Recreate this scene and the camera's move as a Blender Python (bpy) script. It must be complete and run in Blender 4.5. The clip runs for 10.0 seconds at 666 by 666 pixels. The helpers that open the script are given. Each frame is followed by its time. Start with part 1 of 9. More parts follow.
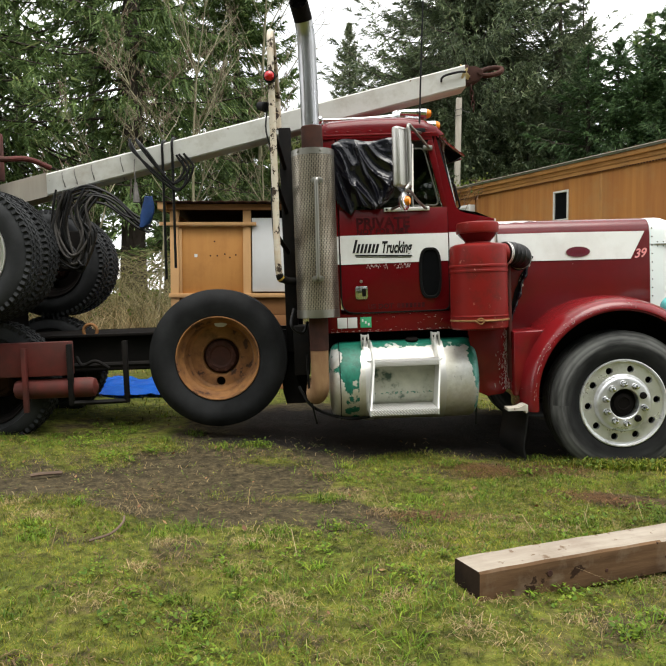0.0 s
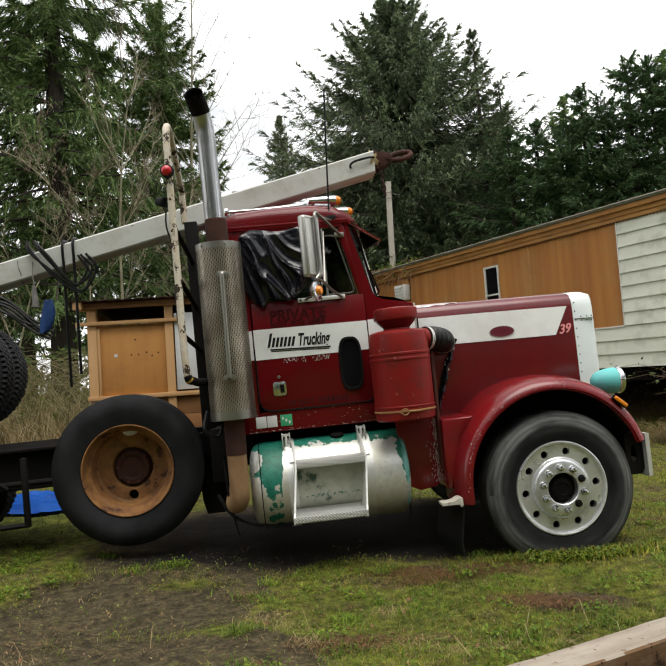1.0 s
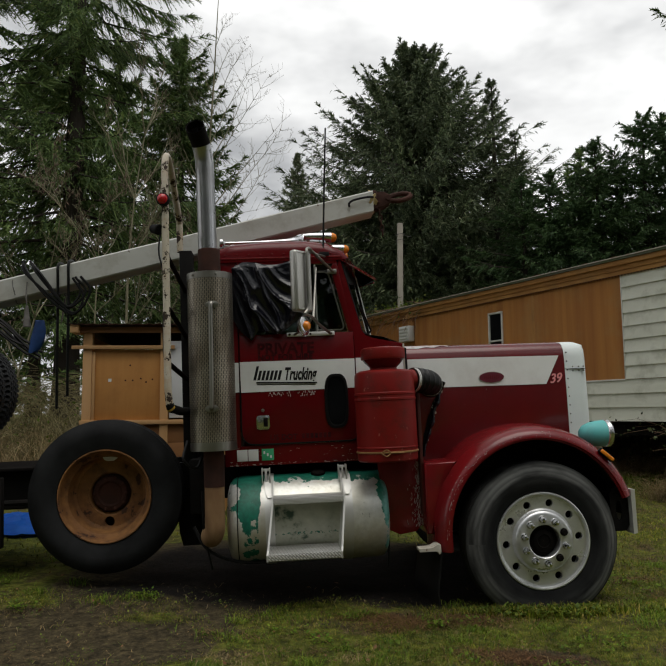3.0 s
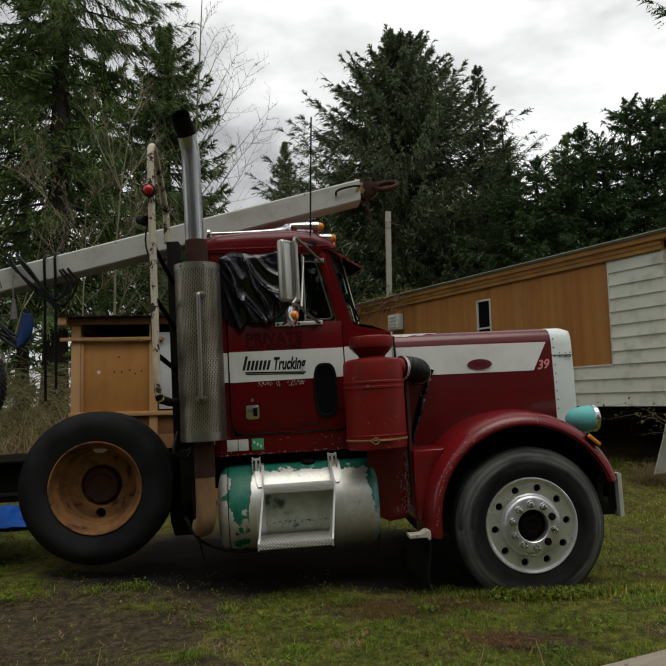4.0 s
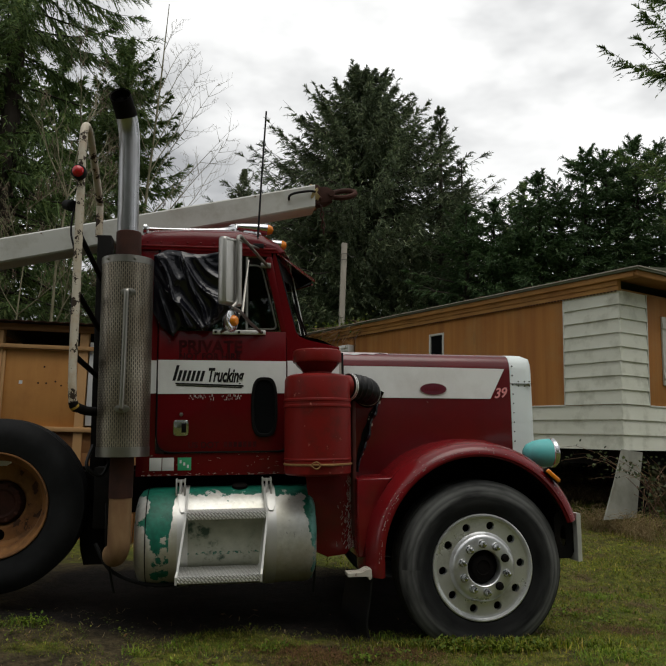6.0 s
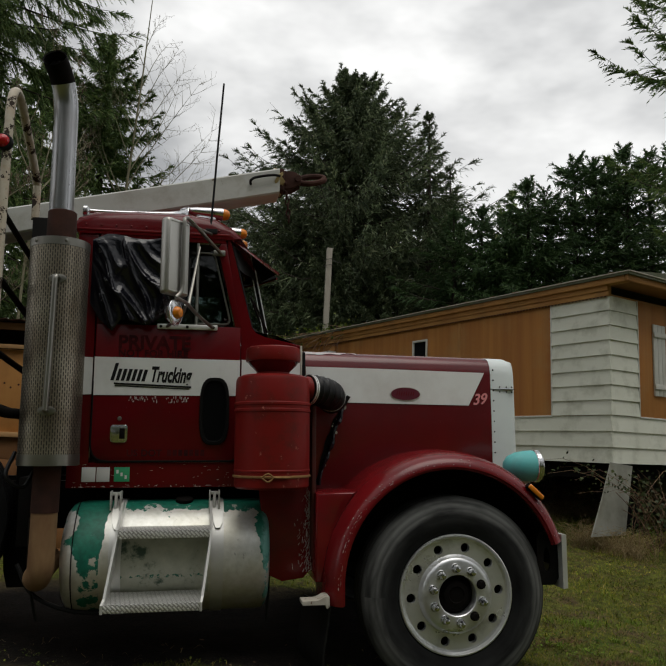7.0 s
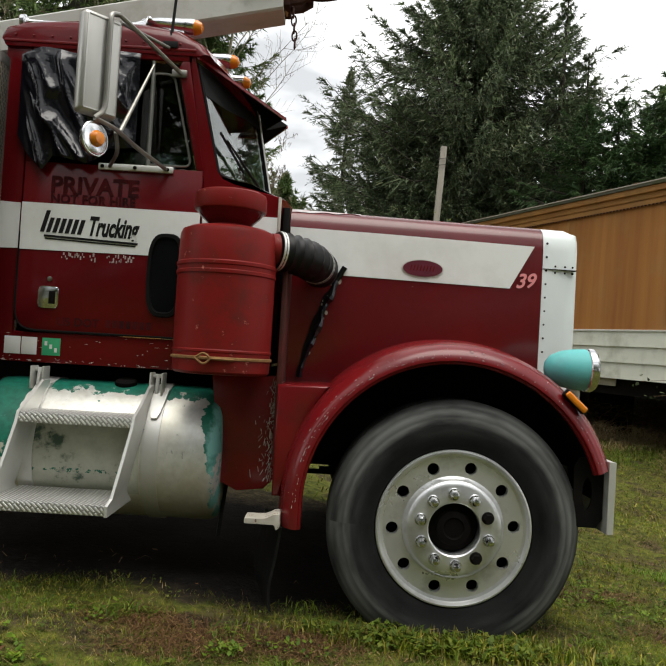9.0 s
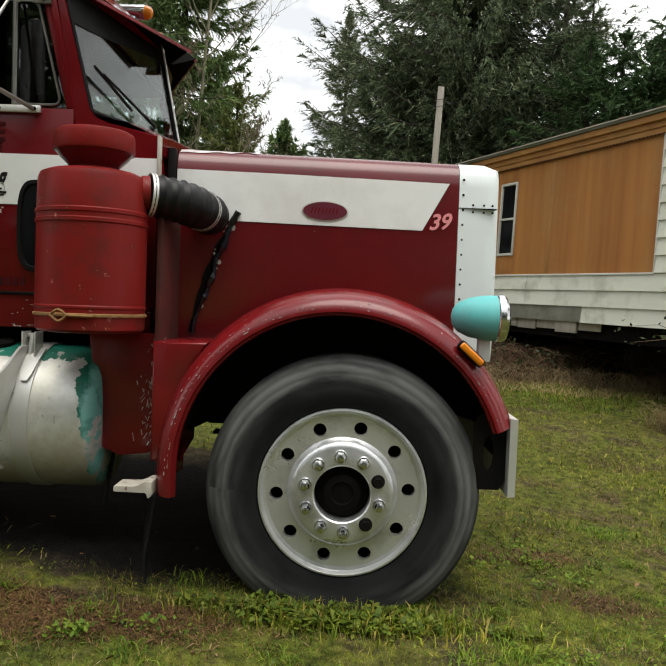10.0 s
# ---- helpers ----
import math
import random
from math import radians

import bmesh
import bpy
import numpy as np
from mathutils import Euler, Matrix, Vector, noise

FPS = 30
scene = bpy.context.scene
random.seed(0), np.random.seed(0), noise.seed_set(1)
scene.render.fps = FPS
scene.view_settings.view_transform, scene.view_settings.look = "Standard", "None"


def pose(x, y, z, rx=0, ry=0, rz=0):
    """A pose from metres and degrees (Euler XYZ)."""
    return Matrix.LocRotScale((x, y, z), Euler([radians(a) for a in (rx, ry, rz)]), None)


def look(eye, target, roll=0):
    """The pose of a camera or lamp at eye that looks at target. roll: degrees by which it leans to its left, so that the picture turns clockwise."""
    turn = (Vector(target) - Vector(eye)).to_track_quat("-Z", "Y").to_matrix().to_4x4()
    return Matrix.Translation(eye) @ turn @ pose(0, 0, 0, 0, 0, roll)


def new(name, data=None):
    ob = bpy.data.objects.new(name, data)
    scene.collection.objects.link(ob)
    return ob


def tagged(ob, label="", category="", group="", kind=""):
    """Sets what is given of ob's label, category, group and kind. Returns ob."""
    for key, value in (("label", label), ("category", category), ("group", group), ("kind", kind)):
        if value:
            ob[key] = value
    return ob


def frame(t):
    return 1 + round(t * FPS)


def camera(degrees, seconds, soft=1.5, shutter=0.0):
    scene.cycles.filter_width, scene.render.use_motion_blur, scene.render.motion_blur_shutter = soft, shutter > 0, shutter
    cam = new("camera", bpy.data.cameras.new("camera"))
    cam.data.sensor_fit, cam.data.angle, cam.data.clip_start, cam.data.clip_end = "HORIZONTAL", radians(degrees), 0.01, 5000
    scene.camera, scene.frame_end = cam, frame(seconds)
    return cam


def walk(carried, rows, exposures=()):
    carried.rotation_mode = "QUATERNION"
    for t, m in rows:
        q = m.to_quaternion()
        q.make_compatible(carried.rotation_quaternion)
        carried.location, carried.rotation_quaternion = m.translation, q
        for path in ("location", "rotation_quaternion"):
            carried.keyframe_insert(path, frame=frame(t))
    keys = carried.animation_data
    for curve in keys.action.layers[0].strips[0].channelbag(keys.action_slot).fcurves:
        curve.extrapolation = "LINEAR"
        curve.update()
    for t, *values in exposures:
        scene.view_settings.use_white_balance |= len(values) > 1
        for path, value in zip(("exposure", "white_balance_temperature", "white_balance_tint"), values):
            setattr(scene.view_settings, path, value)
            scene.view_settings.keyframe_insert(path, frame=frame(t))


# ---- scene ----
cam = camera(49.2, 10.0)
PATH = [
    (0, (-2.225, -5.205, 1.332), (-2.184, -3.208, 1.223), -0.1),
    (0.5, (-2.058, -5.061, 1.364), (-1.889, -3.071, 1.458), -0.8),
    (1, (-1.962, -4.901, 1.42), (-1.781, -2.912, 1.531), -3.8),
    (1.5, (-1.837, -4.962, 1.413), (-1.801, -2.966, 1.533), 0.8),
    (2, (-1.816, -4.897, 1.41), (-1.729, -2.909, 1.608), 0.0),
    (2.5, (-1.809, -4.884, 1.41), (-1.672, -2.901, 1.631), -0.0),
    (4, (-1.793, -4.906, 1.409), (-1.609, -2.923, 1.593), -1.3),
    (4.5, (-1.801, -4.871, 1.406), (-1.597, -2.89, 1.582), -1.0),
    (5, (-1.849, -4.78, 1.404), (-1.515, -2.817, 1.592), -1.6),
    (5.2, (-1.866, -4.754, 1.402), (-1.503, -2.797, 1.597), -1.9),
    (6.5, (-1.546, -4.174, 1.262), (-1.256, -2.22, 1.577), 3.2),
    (7, (-1.44, -3.963, 1.306), (-1.099, -2.017, 1.615), 2.1),
    (7.5, (-1.252, -3.734, 1.294), (-1.241, -1.746, 1.517), 5.6),
    (8, (-1.055, -3.506, 1.268), (-1.049, -1.513, 1.444), 4.4),
    (8.5, (-0.920, -3.190, 1.250), (-0.900, -1.199, 1.448), 6.3),
    (9, (-0.580, -3.013, 1.200), (-0.577, -1.014, 1.257), 5.4),
    (9.5, (-0.258, -2.897, 1.220), (-0.213, -0.898, 1.251), 5.4),
    (10, (-0.033, -2.739, 1.249), (-0.069, -0.741, 1.167), 4.1),
]
walk(cam, [(t, look(eye, target, roll)) for t, eye, target, roll in PATH], exposures=[(0.0, 1.42), (0.5, 1.60), (1.0, 0.98), (1.5, 0.52), (2.0, 0.22), (2.5, -0.13), (4.5, -0.08), (5.0, -0.02), (6.5, -0.18), (7.0, -0.30), (7.5, -0.38), (8.0, 0.26), (8.5, 0.26), (9.0, 0.72), (10.0, 0.90)])

# ---- world, sun ----
world = bpy.data.worlds.new("overcast_sky")
scene.world = world
world.use_nodes = True
wn, wl = world.node_tree.nodes, world.node_tree.links
wn.clear()
w_out, w_bg = wn.new("ShaderNodeOutputWorld"), wn.new("ShaderNodeBackground")
w_sky = wn.new("ShaderNodeTexSky")
w_sky.sky_type, w_sky.sun_disc = "NISHITA", False
w_sky.sun_elevation, w_sky.sun_rotation, w_sky.dust_density = radians(75), radians(158), 4.0
w_tc, w_map, w_noise = wn.new("ShaderNodeTexCoord"), wn.new("ShaderNodeMapping"), wn.new("ShaderNodeTexNoise")
w_map.inputs["Scale"].default_value = (1.0, 1.0, 2.2)
w_map.inputs["Location"].default_value = (0.35, 0.1, 0.0)
w_noise.inputs["Scale"].default_value, w_noise.inputs["Detail"].default_value = 2.6, 5.0
w_noise.inputs["Roughness"].default_value = 0.55
w_ramp = wn.new("ShaderNodeValToRGB")
w_ramp.color_ramp.elements[0].position, w_ramp.color_ramp.elements[0].color = 0.38, (5.0, 5.1, 5.2, 1)
w_ramp.color_ramp.elements[1].position, w_ramp.color_ramp.elements[1].color = 0.66, (13.4, 13.4, 13.2, 1)
w_mix = wn.new("ShaderNodeMix")
w_mix.data_type = "RGBA"
w_mix.inputs["Factor"].default_value = 0.93
wl.new(w_tc.outputs["Generated"], w_map.inputs["Vector"])
wl.new(w_map.outputs["Vector"], w_noise.inputs["Vector"])
wl.new(w_noise.outputs["Fac"], w_ramp.inputs["Fac"])
wl.new(w_sky.outputs["Color"], w_mix.inputs["A"])
wl.new(w_ramp.outputs["Color"], w_mix.inputs["B"])
wl.new(w_mix.outputs["Result"], w_bg.inputs["Color"])
w_bg.inputs["Strength"].default_value = 0.10
wl.new(w_bg.outputs["Background"], w_out.inputs["Surface"])

sun = new("sun", bpy.data.lights.new("sun", "SUN"))
sun.data.energy, sun.data.angle, sun.data.color = 1.5, radians(45), (1.0, 0.96, 0.89)
sun.matrix_world = look((2, -5, 20), (0, 0, 0))

# ---- materials ----
def ramp_node(nt, src, stops):
    r = nt.nodes.new("ShaderNodeValToRGB")
    els = r.color_ramp.elements
    while len(els) < len(stops):
        els.new(0.5)
    for e, (p, c) in zip(els, stops):
        e.position, e.color = p, (*c, 1) if len(c) == 3 else c
    nt.links.new(src, r.inputs["Fac"])
    return r.outputs["Color"]


def noise_node(nt, vec, scale, detail=4.0, rough=0.55, stretch=None):
    if stretch:
        m = nt.nodes.new("ShaderNodeMapping")
        m.inputs["Scale"].default_value = stretch
        nt.links.new(vec, m.inputs["Vector"])
        vec = m.outputs["Vector"]
    n = nt.nodes.new("ShaderNodeTexNoise")
    n.inputs["Scale"].default_value, n.inputs["Detail"].default_value, n.inputs["Roughness"].default_value = scale, detail, rough
    nt.links.new(vec, n.inputs["Vector"])
    return n.outputs["Fac"]


def mix_col(nt, fac, a, b):
    m = nt.nodes.new("ShaderNodeMix")
    m.data_type = "RGBA"
    for sock, v in (("Factor", fac), ("A", a), ("B", b)):
        if hasattr(v, "is_linked"):
            nt.links.new(v, m.inputs[sock])
        else:
            m.inputs[sock].default_value = v if sock == "Factor" else (*v, 1)
    return m.outputs["Result"]


def mix_val(nt, fac, a, b):
    m = nt.nodes.new("ShaderNodeMix")
    for sock, v in (("Factor", fac), ("A", a), ("B", b)):
        if hasattr(v, "is_linked"):
            nt.links.new(v, m.inputs[sock])
        else:
            m.inputs[sock].default_value = v
    return m.outputs["Result"]


def base_mat(name):
    m = bpy.data.materials.new(name)
    m.use_nodes = True
    nt = m.node_tree
    bsdf = nt.nodes["Principled BSDF"]
    vec = nt.nodes.new("ShaderNodeTexCoord").outputs["Object"]
    return m, nt, bsdf, vec


def bump_to(nt, bsdf, height, strength, dist):
    b = nt.nodes.new("ShaderNodeBump")
    b.inputs["Strength"].default_value, b.inputs["Distance"].default_value = strength, dist
    nt.links.new(height, b.inputs["Height"])
    nt.links.new(b.outputs["Normal"], bsdf.inputs["Normal"])


def surf(name, col, col2=None, scale=3.0, rough=0.5, rough2=None, metal=0.0, bump=0.15, bscale=40.0, bdist=0.002, wear=None, dirt=None, stretch=None, coat=0.0, spec=0.3):
    """A worn surface: col to col2 by a broad noise, fine relief, chips (wear = colour, threshold, scale), and grime (dirt = colour, amount, scale)."""
    m, nt, bsdf, vec = base_mat(name)
    n1 = noise_node(nt, vec, scale, 5.0, 0.6, stretch)
    col2 = col2 or tuple(c * 0.75 for c in col)
    c = ramp_node(nt, n1, [(0.3, col), (0.72, col2)])
    n2 = noise_node(nt, vec, bscale, 3.0, 0.6, stretch)
    r_out = mix_val(nt, n1, rough, rough2 if rough2 is not None else min(1.0, rough + 0.15))
    if dirt:
        dn = noise_node(nt, vec, dirt[2], 6.0, 0.65)
        f = ramp_node(nt, dn, [(0.5, (0, 0, 0)), (0.75, (dirt[1],) * 3)])
        c = mix_col(nt, f, c, dirt[0])
    if wear:
        wn2 = noise_node(nt, vec, wear[2], 6.0, 0.7)
        f = ramp_node(nt, wn2, [(wear[1], (0, 0, 0)), (wear[1] + 0.015, (1, 1, 1))])
        c = mix_col(nt, f, c, wear[0])
        r_out = mix_val(nt, f, r_out, 0.75)
    nt.links.new(c, bsdf.inputs["Base Color"])
    nt.links.new(r_out, bsdf.inputs["Roughness"])
    bsdf.inputs["Metallic"].default_value = metal
    bsdf.inputs["Specular IOR Level"].default_value = spec
    bsdf.inputs["Coat Weight"].default_value = coat
    bsdf.inputs["Coat Roughness"].default_value = 0.25
    if bump:
        bump_to(nt, bsdf, n2, bump, bdist)
    return m


M = {}
M["red"] = surf("maroon_paint", (0.120, 0.0045, 0.0065), (0.088, 0.0034, 0.0052), 2.0, 0.12, 0.22, spec=0.22, bump=0.05, bscale=14, wear=((0.42, 0.36, 0.33), 0.725, 55.0), dirt=((0.070, 0.012, 0.011), 0.45, 3.5), coat=0.0)
M["red_hood"] = surf("sun_dulled_maroon_hood_paint", (0.120, 0.0050, 0.0070), (0.088, 0.0038, 0.0056), 2.0, 0.16, 0.28, spec=0.5, bump=0.05, bscale=14, wear=((0.42, 0.36, 0.33), 0.72, 55.0), dirt=((0.070, 0.012, 0.011), 0.45, 3.5))
M["red_worn"] = surf("chipped_maroon_paint", (0.170, 0.0075, 0.0095), (0.120, 0.0055, 0.0075), 2.5, 0.16, 0.28, spec=0.44, bump=0.06, bscale=20, wear=((0.48, 0.42, 0.38), 0.70, 42.0), dirt=((0.075, 0.014, 0.012), 0.5, 5.0), coat=0.0)
M["red_faded"] = surf("faded_red_paint", (0.195, 0.0115, 0.009), (0.14, 0.009, 0.008), 3.0, 0.34, 0.5, spec=0.14, bump=0.08, bscale=25, wear=((0.34, 0.12, 0.09), 0.655, 26.0), dirt=((0.070, 0.016, 0.011), 0.9, 6.5), stretch=(1, 1, 0.35))
M["white_stripe"] = surf("white_stripe_paint", (0.80, 0.82, 0.80), (0.72, 0.74, 0.72), 1.5, 0.42, 0.55, bump=0.03, bscale=20, wear=((0.2, 0.05, 0.05), 0.76, 40.0), dirt=((0.45, 0.42, 0.38), 0.3, 3.0), coat=0.15)
M["white_metal"] = surf("white_grille_paint", (0.72, 0.78, 0.77), (0.66, 0.71, 0.71), 2.5, 0.4, 0.5, bump=0.03, wear=((0.25, 0.24, 0.22), 0.74, 35.0), coat=0.1)
M["teal"] = surf("turquoise_paint", (0.10, 0.42, 0.42), (0.13, 0.46, 0.45), 6.0, 0.5, 0.6, bump=0.05, dirt=((0.12, 0.25, 0.26), 0.4, 9.0))
M["chrome"] = surf("chrome", (0.75, 0.76, 0.78), (0.55, 0.55, 0.55), 6.0, 0.10, 0.28, metal=1.0, bump=0.02)
M["steel"] = surf("brushed_steel", (0.33, 0.32, 0.29), (0.22, 0.215, 0.19), 5.0, 0.30, 0.42, metal=0.95, bump=0.06, stretch=(1, 1, 0.15))
M["alu"] = surf("polished_aluminium_wheel", (0.74, 0.75, 0.76), (0.60, 0.61, 0.61), 4.0, 0.22, 0.36, metal=0.72, bump=0.05, dirt=((0.17, 0.165, 0.15), 0.55, 7.0))
M["stack_chrome"] = surf("dulled_chrome_stack", (0.44, 0.45, 0.47), (0.26, 0.25, 0.235), 5.0, 0.22, 0.36, metal=1.0, bump=0.05, stretch=(1, 1, 0.3))
M["dull_alu"] = surf("weathered_aluminium", (0.70, 0.70, 0.67), (0.58, 0.58, 0.55), 4.0, 0.36, 0.5, metal=0.6, bump=0.08)
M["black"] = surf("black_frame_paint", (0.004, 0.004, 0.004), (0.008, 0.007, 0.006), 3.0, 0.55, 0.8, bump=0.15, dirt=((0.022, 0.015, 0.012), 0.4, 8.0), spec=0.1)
M["black_gloss"] = surf("black_rubber_trim", (0.006, 0.006, 0.006), (0.011, 0.011, 0.011), 6.0, 0.5, 0.65, bump=0.05, spec=0.06)
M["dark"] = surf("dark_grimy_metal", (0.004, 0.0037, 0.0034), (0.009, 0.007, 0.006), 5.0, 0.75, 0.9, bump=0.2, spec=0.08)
M["rust"] = surf("rusty_orange_rim_paint", (0.32, 0.155, 0.050), (0.115, 0.048, 0.020), 6.0, 0.6, 0.85, bump=0.2, bscale=60, dirt=((0.035, 0.018, 0.012), 0.95, 7.0), wear=((0.050, 0.024, 0.014), 0.60, 6.0))
M["rust_dark"] = surf("dark_rust", (0.060, 0.021, 0.013), (0.026, 0.012, 0.009), 9.0, 0.8, 0.95, bump=0.3, bscale=70)
M["rust_red"] = surf("rusty_dark_red_paint", (0.10, 0.016, 0.012), (0.04, 0.014, 0.010), 5.0, 0.6, 0.85, bump=0.2, bscale=50, dirt=((0.03, 0.018, 0.013), 0.8, 6.0))
M["amber_paint"] = surf("worn_yellow_paint", (0.45, 0.30, 0.03), (0.2, 0.12, 0.03), 20.0, 0.6, 0.8, bump=0.1)
M["foot"] = surf("chipped_cream_bracket", (0.46, 0.44, 0.38), (0.34, 0.31, 0.25), 12.0, 0.6, 0.8, bump=0.2, wear=((0.12, 0.06, 0.035), 0.60, 28.0))
M["rust_pipe"] = surf("rusty_exhaust_pipe", (0.30, 0.19, 0.09), (0.16, 0.08, 0.04), 6.0, 0.75, 0.9, bump=0.2, stretch=(1, 1, 0.4))
M["rust_band"] = surf("rusty_band_steel", (0.16, 0.075, 0.03), (0.30, 0.17, 0.06), 25.0, 0.7, 0.9, bump=0.2)
M["mirror_steel"] = surf("dull_stainless_back", (0.46, 0.45, 0.42), (0.34, 0.335, 0.31), 5.0, 0.34, 0.46, metal=0.9, bump=0.05, stretch=(1, 1, 0.15))
M["hoop"] = surf("flaking_cream_paint_on_rust", (0.60, 0.57, 0.49), (0.42, 0.35, 0.25), 5.0, 0.6, 0.8, bump=0.2, wear=((0.035, 0.022, 0.014), 0.54, 13.0), dirt=((0.36, 0.17, 0.05), 0.55, 9.0), stretch=(1, 1, 0.45))
M["beam"] = surf("weathered_white_beam_paint", (0.50, 0.51, 0.48), (0.40, 0.40, 0.37), 2.0, 0.55, 0.7, bump=0.1, wear=((0.13, 0.085, 0.055), 0.685, 16.0), dirt=((0.26, 0.23, 0.18), 0.7, 5.0), stretch=(0.3, 1, 1))
M["straw_cloth"] = surf("dirty_yellow_rag", (0.42, 0.34, 0.16), (0.24, 0.18, 0.08), 16.0, 0.8, 0.9, bump=0.5, bscale=60)
M["hose"] = surf("black_rubber_hose", (0.005, 0.005, 0.005), (0.011, 0.011, 0.011), 12.0, 0.30, 0.5, bump=0.15, spec=0.2)
M["hose_grey"] = surf("dusty_rubber_hose", (0.028, 0.026, 0.024), (0.055, 0.05, 0.045), 14.0, 0.55, 0.75, bump=0.1, spec=0.2)
M["wire"] = surf("grey_cable", (0.16, 0.15, 0.14), (0.08, 0.075, 0.07), 20.0, 0.6, 0.8, bump=0.1)
M["blue"] = surf("blue_plastic_tarp", (0.012, 0.10, 0.50), (0.02, 0.16, 0.62), 6.0, 0.35, 0.5, bump=0.2, bscale=25, bdist=0.01)
M["blue_dark"] = surf("dirty_blue_plastic", (0.010, 0.045, 0.16), (0.006, 0.02, 0.07), 9.0, 0.5, 0.7, bump=0.2, bscale=25, bdist=0.01)
M["bag"] = surf("black_polythene", (0.004, 0.004, 0.007), (0.006, 0.006, 0.010), 7.0, 0.10, 0.18, bump=0.35, bscale=16, bdist=0.012, spec=0.45)
M["amber"] = surf("amber_lens", (0.75, 0.24, 0.01), (0.65, 0.18, 0.01), 20.0, 0.15, 0.2, bump=0.1, coat=0.5)
M["redlens"] = surf("red_lens", (0.45, 0.008, 0.012), (0.4, 0.008, 0.012), 20.0, 0.15, 0.2, bump=0.05, coat=0.5)
M["green_label"] = surf("green_label", (0.03, 0.30, 0.13), (0.05, 0.34, 0.16), 20.0, 0.5, 0.6, bump=0.0)
M["ink"] = surf("black_lettering", (0.012, 0.012, 0.013), (0.02, 0.02, 0.02), 30.0, 0.6, 0.7, bump=0.0, spec=0.08)
M["ink_faded"] = surf("faded_dark_lettering", (0.022, 0.0055, 0.0065), (0.078, 0.0065, 0.0075), 14.0, 0.6, 0.7, bump=0.0, spec=0.08)
M["ink_pink"] = surf("pink_lettering", (0.78, 0.30, 0.30), (0.68, 0.24, 0.24), 20.0, 0.5, 0.6, bump=0.0)
M["ink_white"] = surf("worn_white_lettering", (0.55, 0.52, 0.48), (0.3, 0.2, 0.2), 40.0, 0.6, 0.7, bump=0.0)
M["seat"] = surf("dark_vinyl", (0.03, 0.028, 0.027), (0.05, 0.045, 0.04), 5.0, 0.6, 0.7, bump=0.1)
M["ply"] = surf("orange_plywood", (0.50, 0.24, 0.065), (0.42, 0.19, 0.05), 2.2, 0.6, 0.7, bump=0.1, bscale=18, stretch=(3, 1, 0.35), dirt=((0.25, 0.10, 0.03), 0.4, 3.0))
M["lumber"] = surf("new_lumber", (0.52, 0.31, 0.14), (0.42, 0.23, 0.09), 3.0, 0.65, 0.75, bump=0.15, stretch=(1, 1, 0.3))
M["lumber_dark"] = surf("stained_lumber", (0.28, 0.13, 0.045), (0.2, 0.09, 0.035), 3.0, 0.7, 0.8, bump=0.15, stretch=(0.4, 1, 1))
M["white_panel"] = surf("white_sheet_panel", (0.66, 0.67, 0.66), (0.58, 0.58, 0.56), 2.0, 0.5, 0.6, bump=0.03)
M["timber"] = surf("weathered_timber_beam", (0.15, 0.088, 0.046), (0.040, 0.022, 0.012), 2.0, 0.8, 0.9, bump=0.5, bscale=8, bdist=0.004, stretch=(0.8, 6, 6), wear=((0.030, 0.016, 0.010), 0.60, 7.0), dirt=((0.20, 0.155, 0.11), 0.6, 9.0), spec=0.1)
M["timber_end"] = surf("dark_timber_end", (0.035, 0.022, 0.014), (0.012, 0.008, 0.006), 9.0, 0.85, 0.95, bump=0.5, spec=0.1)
M["timber_top"] = surf("pale_streaked_timber", (0.31, 0.275, 0.225), (0.19, 0.155, 0.12), 2.2, 0.85, 0.95, bump=0.5, bscale=9, bdist=0.003, stretch=(0.8, 7, 7), wear=((0.13, 0.09, 0.06), 0.60, 14.0), dirt=((0.17, 0.13, 0.10), 0.6, 6.0), spec=0.1)
M["post"] = surf("grey_weathered_post", (0.42, 0.39, 0.33), (0.30, 0.27, 0.23), 4.0, 0.8, 0.9, bump=0.3, stretch=(2, 2, 0.2))
M["home_panel"] = surf("ochre_stained_panel", (0.44, 0.195, 0.050), (0.30, 0.115, 0.033), 1.6, 0.6, 0.75, bump=0.1, bscale=12, stretch=(4.0, 4.0, 0.16), dirt=((0.36, 0.24, 0.10), 0.45, 1.6))
M["home_trim"] = surf("ochre_fascia", (0.46, 0.235, 0.07), (0.33, 0.15, 0.048), 1.5, 0.6, 0.75, bump=0.1, dirt=((0.18, 0.11, 0.05), 0.6, 2.5))
M["siding"] = surf("dirty_white_siding", (0.72, 0.73, 0.64), (0.60, 0.61, 0.52), 1.3, 0.6, 0.7, bump=0.06, bscale=15, dirt=((0.16, 0.16, 0.09), 0.55, 2.6), stretch=(0.6, 0.6, 1.8))
# Dirty white, darkened further for the shade under the home.
M["skirting"] = surf("grimy_white_sheet", (0.30, 0.30, 0.26), (0.17, 0.17, 0.14), 3.0, 0.6, 0.8, bump=0.1, dirt=((0.12, 0.11, 0.07), 0.7, 4.0))
M["white_trim"] = surf("white_window_trim", (0.62, 0.62, 0.58), (0.5, 0.5, 0.45), 3.0, 0.5, 0.6, bump=0.05)
M["roofing"] = surf("mossy_roof_edge", (0.13, 0.125, 0.11), (0.09, 0.11, 0.05), 3.0, 0.9, 0.95, bump=0.5, bdist=0.01)
